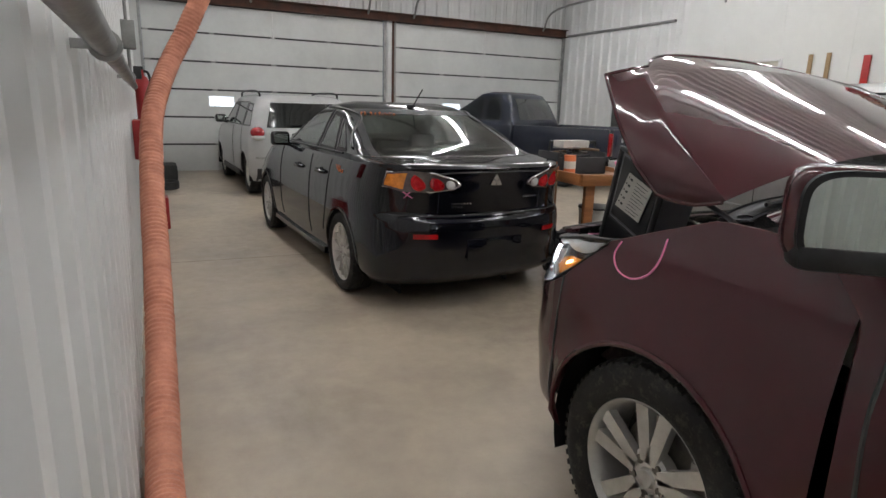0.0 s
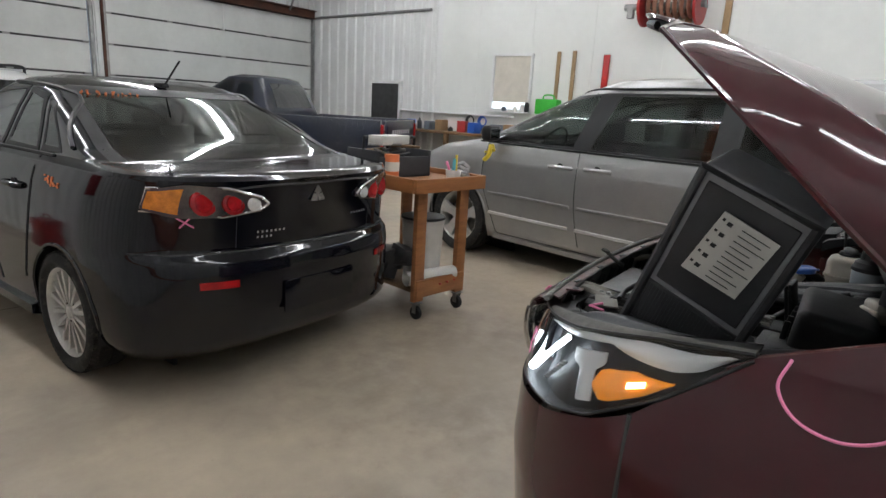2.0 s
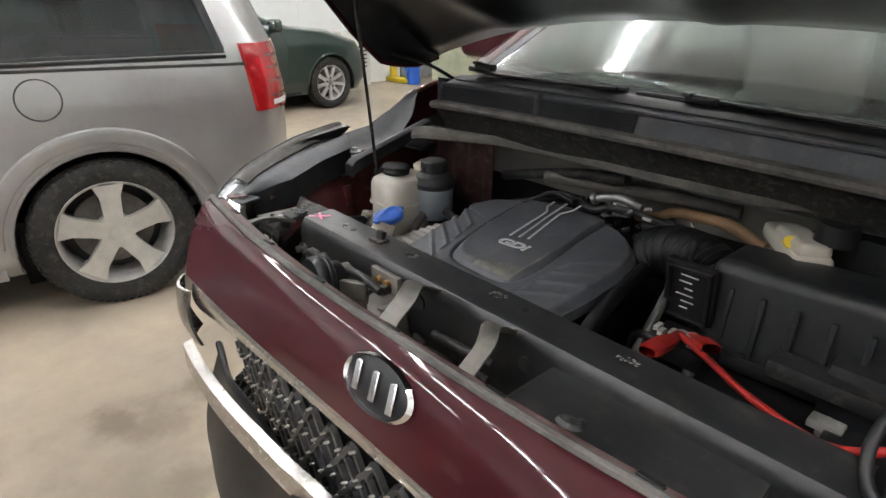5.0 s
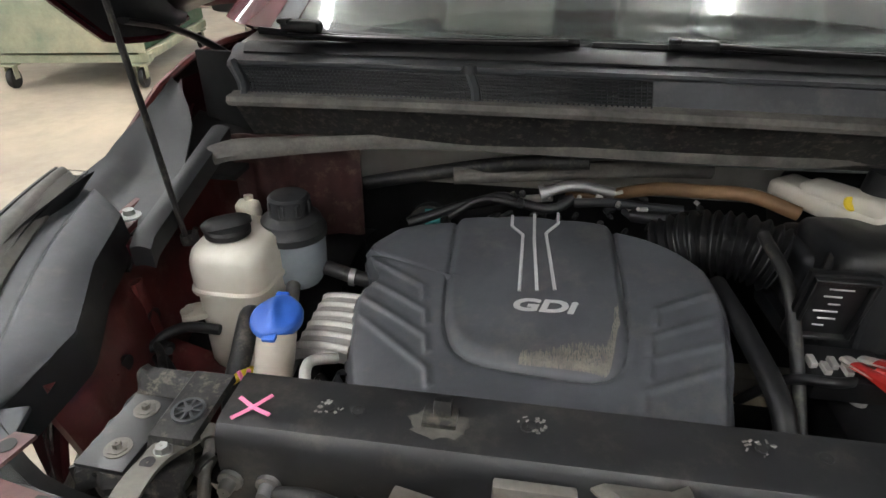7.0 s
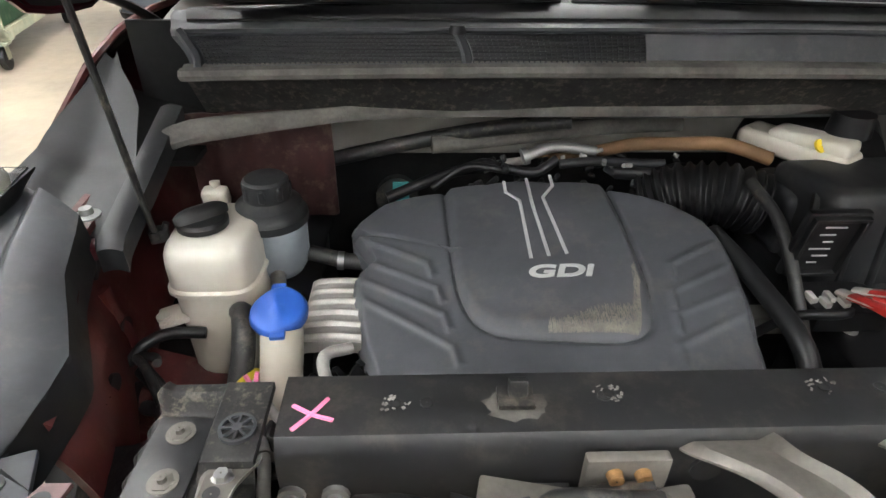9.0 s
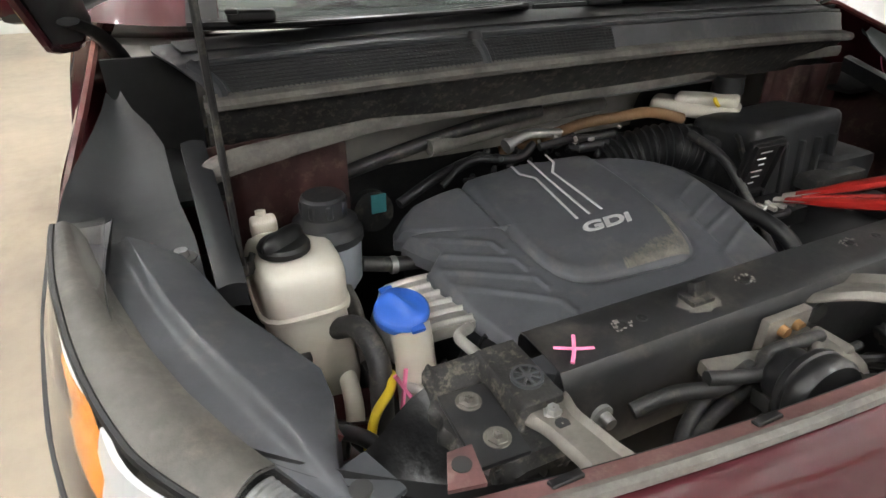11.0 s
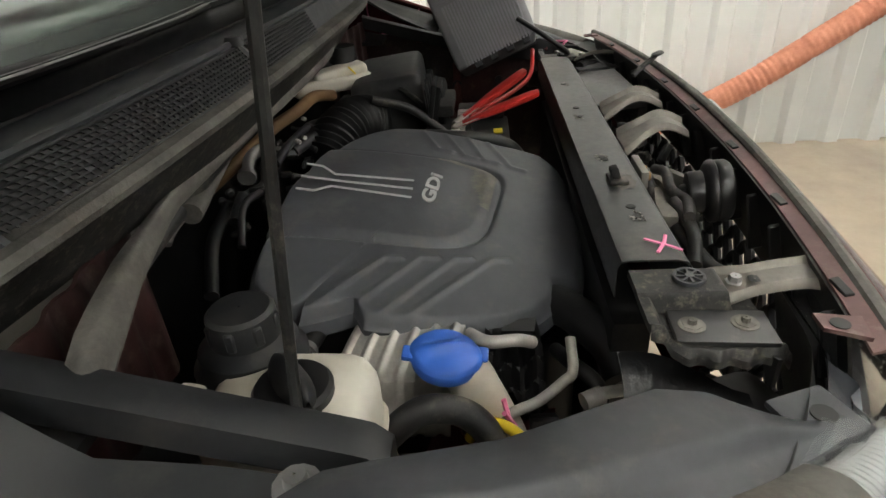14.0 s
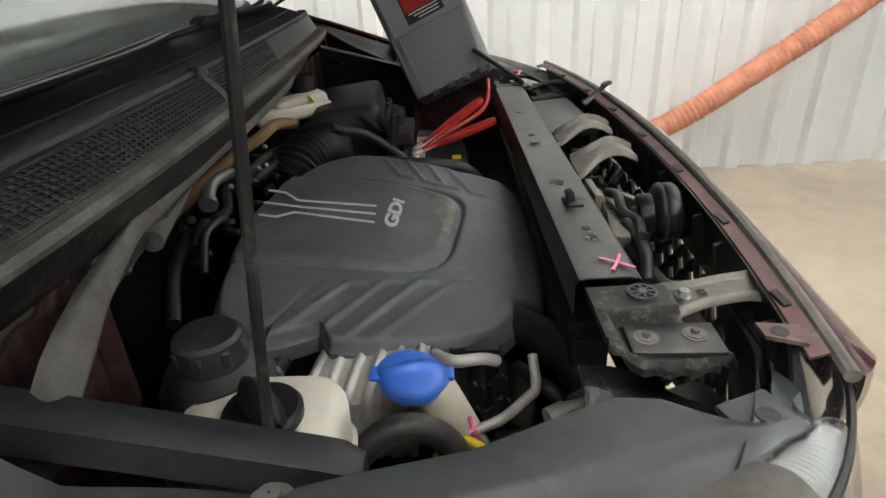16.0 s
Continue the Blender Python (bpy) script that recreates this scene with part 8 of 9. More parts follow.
    tube(bm, [(KX + sgn * 0.74, 2.21, 0.965), (KX + sgn * 0.75, 2.23, 0.93), (KX + sgn * 0.74, 2.24, 0.88)], 0.02, 8, flat=0.3)
    part("lamp_tab", bm, "trim", K)
    bm = nb()
    cyl(bm, (KX + sgn * 0.728, 2.188, 0.970), (KX + sgn * 0.728, 2.188, 0.9735), 0.010, seg=12)
    part("tab_hole", bm, "ink", K)
    bm = nb()
    prism(bm, [(-0.013, -0.022), (0.008, -0.018), (0.016, 0.016), (-0.014, 0.016)], 0.004, m=Matrix.Translation((KX + sgn * 0.660, 2.230, 1.002)) @ Matrix.Rotation(radians(sgn * -12), 4, "Z") @ Matrix.Diagonal((sgn, 1, 1, 1)))
    ptab = part("panel_tab", bm, "flange", K)
    bm = nb()
    cyl(bm, (KX + sgn * 0.659, 2.226, 1.001), (KX + sgn * 0.659, 2.226, 1.0068), 0.008, seg=16)
    part("tab_hole", bm, "ink", ptab)
    bm = nb()
    sheet(bm, lambda u, v: Vector((KX + sgn * (0.60 + 0.16 * u), 2.06 + 0.14 * v, 0.93 - 0.10 * u - 0.05 * v + 0.01 * math.sin(9 * u + 5 * v))), 10, 8, thick=(0, 0, -0.003))
    part("splash_film", bm, "foil", K)
    bm = nb()
    box(bm, (KX + sgn * 0.60, 2.20, 0.82), (0.09, 0.08, 0.09), rot=(0, 0, sgn * 20), bev=0.02)
    part("lamp_rear_case", bm, "black", K)

# latch, brackets, horn, ducts ahead of the support
bm = nb()
box(bm, (0.462, 2.170, 0.945), (0.075, 0.012, 0.050), bev=0.003)
lt = part("bonnet_latch", bm, "bracket", K, "dirty zinc bonnet latch")
bm = nb()
M["rustbolt"] = mat("rusty_bolt", (0.36, 0.20, 0.08), 0.6, metal=0.3, vary=0.3, scale=60)
for x in (0.474, 0.449):
    bm = nb()
    lathe(bm, [(0.001, 0.010), (0.007, 0.010), (0.008, 0.0)], 10, m=pose(x, 2.174, 0.953, -90, 0, 0))
    part("bolt", bm, "rustbolt", lt)
bm = nb()
box(bm, (0.42, 2.20, 0.90), (0.05, 0.05, 0.07), rot=(0, 12, 0), bev=0.006)
box(bm, (0.44, 2.235, 0.86), (0.09, 0.02, 0.05), rot=(0, 0, 10), bev=0.004)
tube(bm, [(0.45, 2.19, 0.935), (0.42, 2.215, 0.93), (0.395, 2.235, 0.91), (0.40, 2.24, 0.86)], 0.022, 8, flat=0.3)
part("latch_lever", bm, "bracket", lt)
bm = nb()
hm = Matrix.Translation((0.535, 2.246, 0.952)) @ Matrix.Rotation(radians(-84), 4, "X") @ Matrix.Rotation(radians(6), 4, "Y")
lathe(bm, [(0.001, -0.034), (0.012, -0.034), (0.014, -0.026), (0.029, -0.024), (0.031, -0.020), (0.031, -0.004), (0.038, -0.001), (0.044, 0.003), (0.0455, 0.007), (0.0455, 0.011), (0.043, 0.013), (0.0445, 0.015), (0.0445, 0.027), (0.040, 0.033), (0.012, 0.035), (0.001, 0.034)], 40, m=hm)
hn = part("horn", bm, "satin", K, "dusty black disc horn")
bm = nb()
box(bm, (0.012, 0.030, -0.022), (0.030, 0.020, 0.024), bev=0.003, m=hm)
part("horn_plug", bm, "bay", hn)
bm = nb()
box(bm, (0.485, 2.225, 0.945), (0.05, 0.012, 0.03), rot=(0, 0, 30), bev=0.003)
box(bm, (0.545, 2.19, 0.935), (0.10, 0.03, 0.018), rot=(0, 0, -12), bev=0.004)
part("horn_bracket", bm, "bracket", K)
for pts in ([(0.70, 2.27, 0.90), (0.66, 2.22, 0.905), (0.60, 2.195, 0.925), (0.50, 2.185, 0.935), (0.44, 2.185, 0.945)], [(0.66, 2.225, 0.90), (0.60, 2.21, 0.91), (0.52, 2.20, 0.925), (0.46, 2.19, 0.93)], [(0.70, 2.26, 0.90), (0.74, 2.24, 0.86), (0.78, 2.22, 0.80)]):
    part("wiring_loom", tube(nb(), pts, 0.0085, 10, ripple=lambda s: 1 + 0.05 * math.sin(s * 900)), "bay", K)
for x0, dx, w in ((0.372, -0.058, 0.060), (0.200, -0.050, 0.044)):
    bm = nb()

    def arm(u, v):
        e = abs(2 * v - 1)
        return Vector((x0 + (v - 0.5) * w * (1.35 - 0.5 * smoothstep(0, 0.4, u)) + dx * u + 0.006 * math.sin(u * 7), 2.158 + 0.122 * u, 0.972 + 0.026 * math.sin(u * 2.9) - 0.004 * u + (0.010 if v < 0.5 else -0.008) * smoothstep(0.72, 1.0, e)))
    sheet(bm, arm, 24, 14, thick=(0, 0, -0.003))
    part("panel_bracket", bm, "bracket", K, "bent grey steel bracket")
bm = nb()
rnd = random.Random(31)
for k in range(44):
    p = (rnd.uniform(0.0, 0.46), rnd.uniform(2.185, 2.275), rnd.uniform(0.78, 0.925))
    box(bm, p, (rnd.uniform(.02, .07), rnd.uniform(.01, .03), rnd.uniform(.006, .02)), rot=(rnd.uniform(-50, 50), rnd.uniform(-50, 50), rnd.uniform(0, 180)), bev=0.003, seg=1)
tagged(part("broken_bracket", bm, "bay", K, "broken black plastic pieces behind the grille"), kind="stuff")
bm = nb()
for k in range(16):
    p = Vector((rnd.uniform(0.05, 0.70), rnd.uniform(2.19, 2.25), rnd.uniform(0.82, 0.90)))
    tube(bm, [p, p + Vector((rnd.uniform(-.05, .05), rnd.uniform(-.03, .03), rnd.uniform(-.02, .03))), p + Vector((rnd.uniform(-.09, .09), rnd.uniform(-.03, .03), rnd.uniform(-.04, .02)))], rnd.uniform(0.004, 0.008), 8)
tagged(part("loose_wiring", bm, "bay", K), kind="stuff")
# big flat air duct on the left, with an open mouth
bm = nb()
box(bm, (-0.040, 2.208, 0.950), (0.285, 0.115, 0.018), rot=(3, 0, 3), bev=0.006)
box(bm, (-0.040, 2.262, 0.900), (0.28, 0.02, 0.10), bev=0.006)
ad = part("air_duct", bm, "gloss", K, "flat dark plastic air duct")
bm = nb()
box(bm, (-0.28, 2.215, 0.94), (0.10, 0.11, 0.03), rot=(0, 0, 14), bev=0.012)
tube(bm, [(-0.245, 2.18, 0.955), (-0.27, 2.20, 0.955), (-0.29, 2.235, 0.945)], 0.012, 8)
part("duct_mouth", bm, "black", ad)
bm = nb()
box(bm, (-0.335, 2.17, 0.972), (0.09, 0.055, 0.006), rot=(0, 0, 25), bev=0.003)
part("corner_bracket", bm, "bracket", K)
bm = nb()
box(bm, (0.26, 2.105, 0.66), (0.98, 0.05, 0.44), bev=0.01)
box(bm, (0.26, 2.03, 0.58), (0.80, 0.05, 0.36), bev=0.01)
part("radiator", bm, "satin", K)

# ---- jump starter leaning on the left wing ----
M["fins"] = mat("grey_fin_plastic", (0.34, 0.34, 0.36), 0.45, vary=0.08, scale=6, bump=0.1, bscale=600)
JS = thing("jump_starter", "dark grey portable jump starter leaning in the engine bay", "jump starter")
# the near face by its corners, then the depth of the case
JD = Vector((0.162, -0.013, 0.057))
near = [Vector((-0.512, 1.944, 1.350)), Vector((-0.447, 2.086, 0.985))]
near += [near[1] + Vector((0.006, -0.210, -0.092)), near[0] + Vector((0.006, -0.210, -0.092))]


def jf(u, v, d=0.0):
    """A point of the near face (u across, v up), d metres out of it."""
    p = near[0].lerp(near[3], u).lerp(near[1].lerp(near[2], u), 1 - v)
    w = Vector((0.0, 0.0, 0.03 * v))
    return p - (JD - w) * (d / JD.length)


def slab(bm, u0, u1, v0, v1, d0, d1, bev=0.0):
    vs = [bm.verts.new(jf(u, v, d)) for d in (d0, d1) for u, v in ((u0, v0), (u1, v0), (u1, v1), (u0, v1))]
    es = []
    for f in ((0, 1, 2, 3), (4, 5, 6, 7), (0, 1, 5, 4), (1, 2, 6, 5), (2, 3, 7, 6), (3, 0, 4, 7)):
        es += bm.faces.new([vs[i] for i in f]).edges
    if bev:
        bmesh.ops.bevel(bm, geom=list(set(es)), offset=bev, segments=3, affect="EDGES", profile=0.6)


bm = nb()
slab(bm, 0, 1, 0, 1, 0.0, -JD.length, 0.012)
case = part("case", bm, "boxgrey", JS)
bm = nb()
slab(bm, 0.10, 0.90, 0.34, 0.93, 0.004, -0.004, 0.003)
part("face_plate", bm, "boxdark", case)
bm = nb()
slab(bm, 0.06, 0.94, 0.05, 0.31, 0.003, -0.004, 0.002)
part("foot_panel", bm, "boxdark", case)
bm = nb()
tube(bm, [jf(u, v, 0.002) for u, v in ((0.02, 0.02), (0.98, 0.02), (0.98, 0.98), (0.02, 0.98), (0.02, 0.02))], 0.011, 8, smooth=False)
part("case_rim", bm, "boxdark", case)
bm = nb()
for k in range(26):
    slab(bm, 0.08 + 0.033 * k, 0.094 + 0.033 * k, 0.07, 0.29, 0.0055, 0.003)
tagged(part("grip_rib", bm, "boxdark", case), kind="stuff")
sl = [Vector((-0.511, 1.893, 1.264)), Vector((-0.500, 1.794, 1.214)), Vector((-0.485, 1.855, 1.095)), Vector((-0.500, 1.959, 1.143))]


def on_label(u, v, d):
    return sl[0].lerp(sl[1], u).lerp(sl[3].lerp(sl[2], u), v) - JD.normalized() * (d + 0.008)


bm = nb()
sheet(bm, lambda u, v: on_label(u, v, 0.0), 1, 1, thick=JD.normalized() * 0.003)
lab = part("label_sheet", bm, "label", case, "cream instruction label")
for k in range(10):
    v = 0.08 + 0.092 * k
    L = (0.50, 0.42, 0.55, 0.36)[k % 4]
    bm = nb()
    sheet(bm, lambda a_, b_: on_label(0.40 + L * a_, v + 0.016 * b_, 0.0012), 1, 1)
    part("printed_line", bm, "ink", lab)
    bm = nb()
    sheet(bm, lambda a_, b_: on_label(0.40 + (L - 0.08) * a_, v + 0.030 + 0.010 * b_, 0.0012), 1, 1)
    part("printed_line", bm, "greyink", lab)
    if k % 2 == 0:
        bm = nb()
        sheet(bm, lambda a_, b_: on_label(0.15 + 0.09 * a_, v + 0.06 * b_, 0.0012), 1, 1)
        part("printed_symbol", bm, "ink", lab)
        bm = nb()
        sheet(bm, lambda a_, b_: on_label(0.05 + 0.05 * a_, v - 0.01 + 0.04 * b_, 0.0012), 1, 1)
        part("printed_symbol", bm, "ink", lab)
DL = JD.length
for k in range(22):
    bm = nb()
    slab(bm, 0.075 + 0.0375 * k, 0.097 + 0.0375 * k, 0.0, 0.44, -DL - 0.010, -DL + 0.004)
    part("cooling_fin", bm, "fins", case)
bm = nb()
slab(bm, 0.04, 0.94, 0.46, 0.99, -DL - 0.006, -DL + 0.004, 0.002)
part("front_plate", bm, "boxgrey", case)
bm = nb()
slab(bm, 0.25, 0.71, 0.49, 0.97, -DL - 0.008, -DL - 0.005)
fp = part("front_panel", bm, "ink", case, "black front label with a red band")
bm = nb()
slab(bm, 0.27, 0.69, 0.57, 0.80, -DL - 0.0095, -DL - 0.007)
part("red_badge", bm, "redclamp", fp)
for k in range(3):
    bm = nb()
    slab(bm, 0.30, 0.66 - 0.05 * k, 0.550 - 0.022 * k, 0.558 - 0.022 * k, -DL - 0.0095, -DL - 0.007)
    part("printed_line", bm, "label", fp)
for k in range(4):
    bm = nb()
    slab(bm, 0.10 + 0.20 * k, 0.19 + 0.20 * k, -0.035, 0.02, -DL - 0.004, -DL + 0.03, 0.004)
    part("foot", bm, "boxdark", case)
# cables and clamps
bm = nb()
tube(bm, [(-0.27, 2.06, 1.00), (-0.20, 2.05, 0.955), (-0.10, 2.01, 0.945), (-0.02, 1.95, 0.935), (0.045, 1.90, 0.925)], 0.0055, 10)
part("red_cable", bm, "redclamp", JS)
bm = nb()
tube(bm, [(-0.27, 2.02, 1.08), (-0.24, 2.10, 1.03), (-0.26, 2.15, 0.99), (-0.33, 2.14, 0.985)], 0.0065, 10)
part("black_cable", bm, "black", JS)
for off, tip in ((0.0, (0.028, 2.050, 0.968)), (0.022, (-0.045, 2.024, 0.998))):
    bm = nb()
    a, b = Vector((0.055 - off, 1.880, 0.915 + off * 0.3)), Vector(tip)
    d = (b - a).normalized()
    s = d.cross(Vector((0, 0, 1))).normalized()
    def clampf(u, v):
        w = (0.009 + 0.006 * smoothstep(0.15, 0.5, u)) * (1 - 0.25 * smoothstep(0.9, 1, u))
        ang = 2 * math.pi * v
        ca, sa = math.cos(ang), math.sin(ang)
        sq = (ca ** 4 + sa ** 4) ** -0.25
        return a.lerp(b, u) + s * (w * sq * ca) + Vector((0, 0, 0.6 * w * sq * sa))
    sheet(bm, clampf, 12, 12)
    cl = part("clamp", bm, "redclamp", JS, "red battery clamp")
    bm = nb()
    tube(bm, [a - d * 0.02, a + d * 0.05], 0.010, 8, smooth=False, flat=0.5)
    part("clamp_jaw", bm, "alum", cl)

# small hook on the panel edge and looms ahead of the support
bm = nb()
tube(bm, [(-0.01, 2.262, 0.985), (-0.02, 2.285, 1.004), (-0.025, 2.31, 1.022)], 0.006, 8)
lathe(bm, [(0.001, 0.006), (0.012, 0.005), (0.015, 0.0), (0.001, -0.004)], 14, m=pose(-0.026, 2.314, 1.024, 20, 0, 0))
part("panel_hook", bm, "bay", K)
for pts, r in (([(0.62, 2.20, 0.955), (0.56, 2.215, 0.95), (0.53, 2.20, 0.955), (0.48, 2.205, 0.96), (0.44, 2.20, 0.95)], 0.008), ([(0.70, 2.185, 0.93), (0.66, 2.195, 0.945), (0.60, 2.205, 0.94), (0.55, 2.20, 0.945)], 0.009),
               ([(0.30, 2.20, 0.93), (0.24, 2.215, 0.945), (0.18, 2.20, 0.935)], 0.008)):
    part("wiring_loom", tube(nb(), pts, r, 10), "bay", K)


# ---- round the shop ----
# extraction hose from the ceiling down along the west wall
bm = nb()
tube(bm, [(-2.03, 2.2, 0.075), (-2.03, 2.62, 0.10), (-2.01, 3.22, 0.32), (-1.995, 3.70, 0.62), (-1.985, 4.2, 0.97), (-1.945, 4.62, 1.36), (-1.83, 4.95, 1.66), (-1.66, 5.10, 1.98), (-1.42, 5.12, 2.5), (-1.05, 5.12, 3.3), (-0.9, 5.1, 4.30)], 0.066, 18, n=150,
     ripple=lambda s: 1 + 0.042 * math.sin(s * 2 * math.pi / 0.030) * (0.65 + 0.35 * math.sin(s * 11)) - 0.05 * max(0, math.sin(s * 2 * math.pi / 0.21 + 2 * math.sin(s * 2.3))) ** 14)
eh = tagged(part("exhaust_hose", bm, "hose"), "orange ribbed exhaust extraction hose hanging beside the wall", "hose")
bm = nb()
tube(bm, [(-2.055, YB + 0.1, 1.575), (-2.055, 2.0, 1.575), (-2.055, 7.0, 1.555), (-2.055, 9.3, 1.54)], 0.026, 12, smooth=False)
wp = tagged(part("wall_pipe", bm, "pipe"), "grey steel air pipe along the west wall", "pipe")
for y in (1.95, 4.3, 6.7, 8.9):
    bm = nb()
    cyl(bm, (-2.055, y - 0.02, 1.574), (-2.055, y + 0.02, 1.574), 0.036, seg=14)
    box(bm, (-2.09, y, 1.575), (0.07, 0.03, 0.02))
    part("pipe_clip", bm, "steel", wp)
bm = nb()
box(bm, (-2.06, 6.0, 1.95), (0.10, 0.14, 0.22), bev=0.01)
sw = tagged(part("switch_box", bm, "pipe"), "grey steel switch box on the west wall", "switch")
bm = nb()
cyl(bm, (-2.07, 6.0, 1.84), (-2.07, 6.0, 1.57), 0.013, seg=10)
cyl(bm, (-2.07, 6.0, 2.06), (-2.07, 6.0, 4.3), 0.013, seg=10)
part("conduit", bm, "pipe", sw)
bm = nb()
box(bm, (-2.02, 6.0, 1.66), (0.06, 0.06, 0.10), bev=0.008)
part("plug", bm, "seam", sw)
# red boxes and hoses by the wall
bm = nb()
box(bm, (-2.0, 6.35, 1.10), (0.20, 0.30, 0.34), bev=0.015)
rb = tagged(part("tool_box", bm, "red"), "dark red steel box hung on the west wall", "box")
bm = nb()
lathe(bm, [(0.06, 0), (0.065, 0.02), (0.065, 0.42), (0.045, 0.47), (0.02, 0.49), (0.02, 0.54)], 20, m=pose(-1.99, 6.62, 1.17))
fe_ = tagged(part("fire_extinguisher", bm, "red"), "red fire extinguisher on the west wall", "extinguisher")
bm = nb()
tube(bm, [(-1.99, 6.62, 1.70), (-1.93, 6.60, 1.66), (-1.92, 6.58, 1.40)], 0.012, 8)
box(bm, (-1.99, 6.60, 1.72), (0.03, 0.12, 0.03), bev=0.006)
part("nozzle", bm, "seam", fe_)
bm = nb()
box(bm, (-1.93, 7.75, 0.19), (0.20, 0.26, 0.36), bev=0.012)
rc = tagged(part("fuel_can", bm, "red"), "red metal fuel can on the floor", "can")
bm = nb()
tube(bm, [(-1.93, 7.67, 0.37), (-1.93, 7.70, 0.42), (-1.93, 7.80, 0.42), (-1.93, 7.83, 0.37)], 0.012, 8)
part("handle", bm, "red", rc)
bm = nb()
rnd = random.Random(5)
for k in range(4):
    tube(bm, [(-1.75 + 0.16 * math.cos(a * 0.7 + k), 11.1 + 0.22 * math.sin(a * 0.7 + k), 0.02 + 0.03 * k) for a in range(10)], 0.02, 8)
tagged(part("coiled_cable", bm, "seam"), "coiled black air hose on the floor", "hose")
bm = nb()
box(bm, (-1.75, 12.2, 0.16), (0.4, 0.5, 0.30), bev=0.05)
tagged(part("floor_machine", bm, "seam"), "dark machine standing by the garage door", "machine")

# east wall: door, window with blind, boards, reel, shelf line
D = thing("door_3", "dark closed personnel door in the east wall", "door", kind="structure", m=pose(XR, 11.11, 0))
bm = nb()
box(bm, (-0.05, 0, 0.93), (0.05, 0.84, 1.84), bev=0.006)
part("door_leaf", bm, "seam", D)
bm = nb()
for y in (-0.45, 0.45):
    box(bm, (-0.055, y, 0.94), (0.09, 0.06, 1.88))
box(bm, (-0.055, 0, 1.885), (0.09, 0.96, 0.06))
part("door_frame", bm, "fixture", D, smooth=False)
bm = nb()
cyl(bm, (-0.08, -0.34, 0.92), (-0.13, -0.34, 0.92), 0.025, seg=12)
part("door_handle", bm, "steel", D)
W = thing("window_1", "window with a cream roller blind drawn down", "window", kind="structure", m=pose(XR, 7.86, 1.93))
bm = nb()
for y in (-0.42, 0.42):
    box(bm, (-0.02, y, 0), (0.05, 0.045, 1.02))
for z in (-0.50, 0.50):
    box(bm, (-0.02, 0, z), (0.05, 0.88, 0.045))
part("window_frame", bm, "fixture", W, smooth=False)
bm = nb()
sheet(bm, lambda u, v: Vector((-0.012 + 0.003 * math.sin(u * 30), -0.39 + 0.78 * u, -0.36 + 0.84 * v)), 24, 2, thick=(0.003, 0, 0))
part("blind", bm, "blind", W)
bm = nb()
box(bm, (-0.006, 0, -0.42), (0.006, 0.78, 0.12))
part("pane", bm, "sky", W, "daylit pane below the blind", smooth=False)
bm = nb()
box(bm, (-0.06, 0, -0.54), (0.12, 0.95, 0.03), bev=0.005)
part("window_sill", bm, "fixture", W)
for nm, lb, y, z0, z1, w, mt in (("wood_strip", "pale wooden strip hung on the wall", 6.90, 1.55, 2.48, 0.07, "card"), ("wood_strip", "pale wooden strip hung on the wall", 6.60, 1.60, 2.49, 0.07, "card"), ("wood_strip", "pale wooden strip hung on the wall", 4.75, 2.45, 3.1, 0.10, "card"),
                                 ("wood_strip", "pale wooden strip hung on the wall", 4.2, 2.45, 3.2, 0.10, "card"), ("red_strip", "red plastic strip hung on the wall", 6.0, 1.75, 2.42, 0.11, "redclamp")):
    bm = nb()
    box(bm, (XR - 0.03, y, (z0 + z1) / 2), (0.025, w, z1 - z0), bev=0.003)
    tagged(part(nm, bm, mt), lb, "strip", "boards on the east wall")
R = thing("hose_reel", "rusty hose reel hung high on the east wall", "hose reel", m=pose(XR - 0.30, 4.95, 3.1))
bm = nb()
for k in range(7):
    lathe(bm, [(0.16, -0.035), (0.21, 0.0), (0.16, 0.035)], 22, m=Matrix.Translation((0, -0.30 + 0.10 * k, 0)) @ Matrix.Rotation(radians(90), 4, "X"))
part("coiled_hose", bm, "reelhose", R)
for y in (-0.42, 0.40):
    bm = nb()
    cyl(bm, (0, y - 0.02, 0), (0, y + 0.02, 0), 0.30, seg=28)
    part("flange", bm, "red", R)
bm = nb()
cyl(bm, (0, -0.5, 0), (0, 0.72, 0), 0.05, seg=14)
box(bm, (0.18, 0, 0.0), (0.26, 0.9, 0.05))
box(bm, (0.0, 0.62, -0.08), (0.10, 0.10, 0.18), bev=0.02)
part("axle", bm, "pipe", R)
bm = nb()
tube(bm, [(XR - 0.04, 13.5, 3.32), (XR - 0.04, 9.9, 3.33)], 0.03, 10, smooth=False)
tube(bm, [(XR - 0.04, 8.6, 3.9), (XR - 0.2, 8.6, 3.75), (XR - 0.2, 8.6, 3.5)], 0.02, 8)
tagged(part("wall_conduit", bm, "pipe"), "grey conduit along the east wall", "conduit")
bm = nb()
box(bm, (XR - 0.06, 9.2, 1.30), (0.10, 2.9, 0.03), bev=0.004)
sf = tagged(part("wall_ledge", bm, "fixture"), "narrow white ledge along the east wall", "ledge")
bm = nb()
box(bm, (XR - 0.35, 8.9, 0.93), (0.62, 3.6, 0.05), bev=0.008)
wb = tagged(part("workbench", bm, "wooddark"), "cluttered dark workbench against the east wall", "workbench")
for y in (7.3, 8.9, 10.5):
    bm = nb()
    box(bm, (XR - 0.6, y, 0.45), (0.08, 0.08, 0.91))
    part("leg", bm, "wooddark", wb)
rnd = random.Random(17)
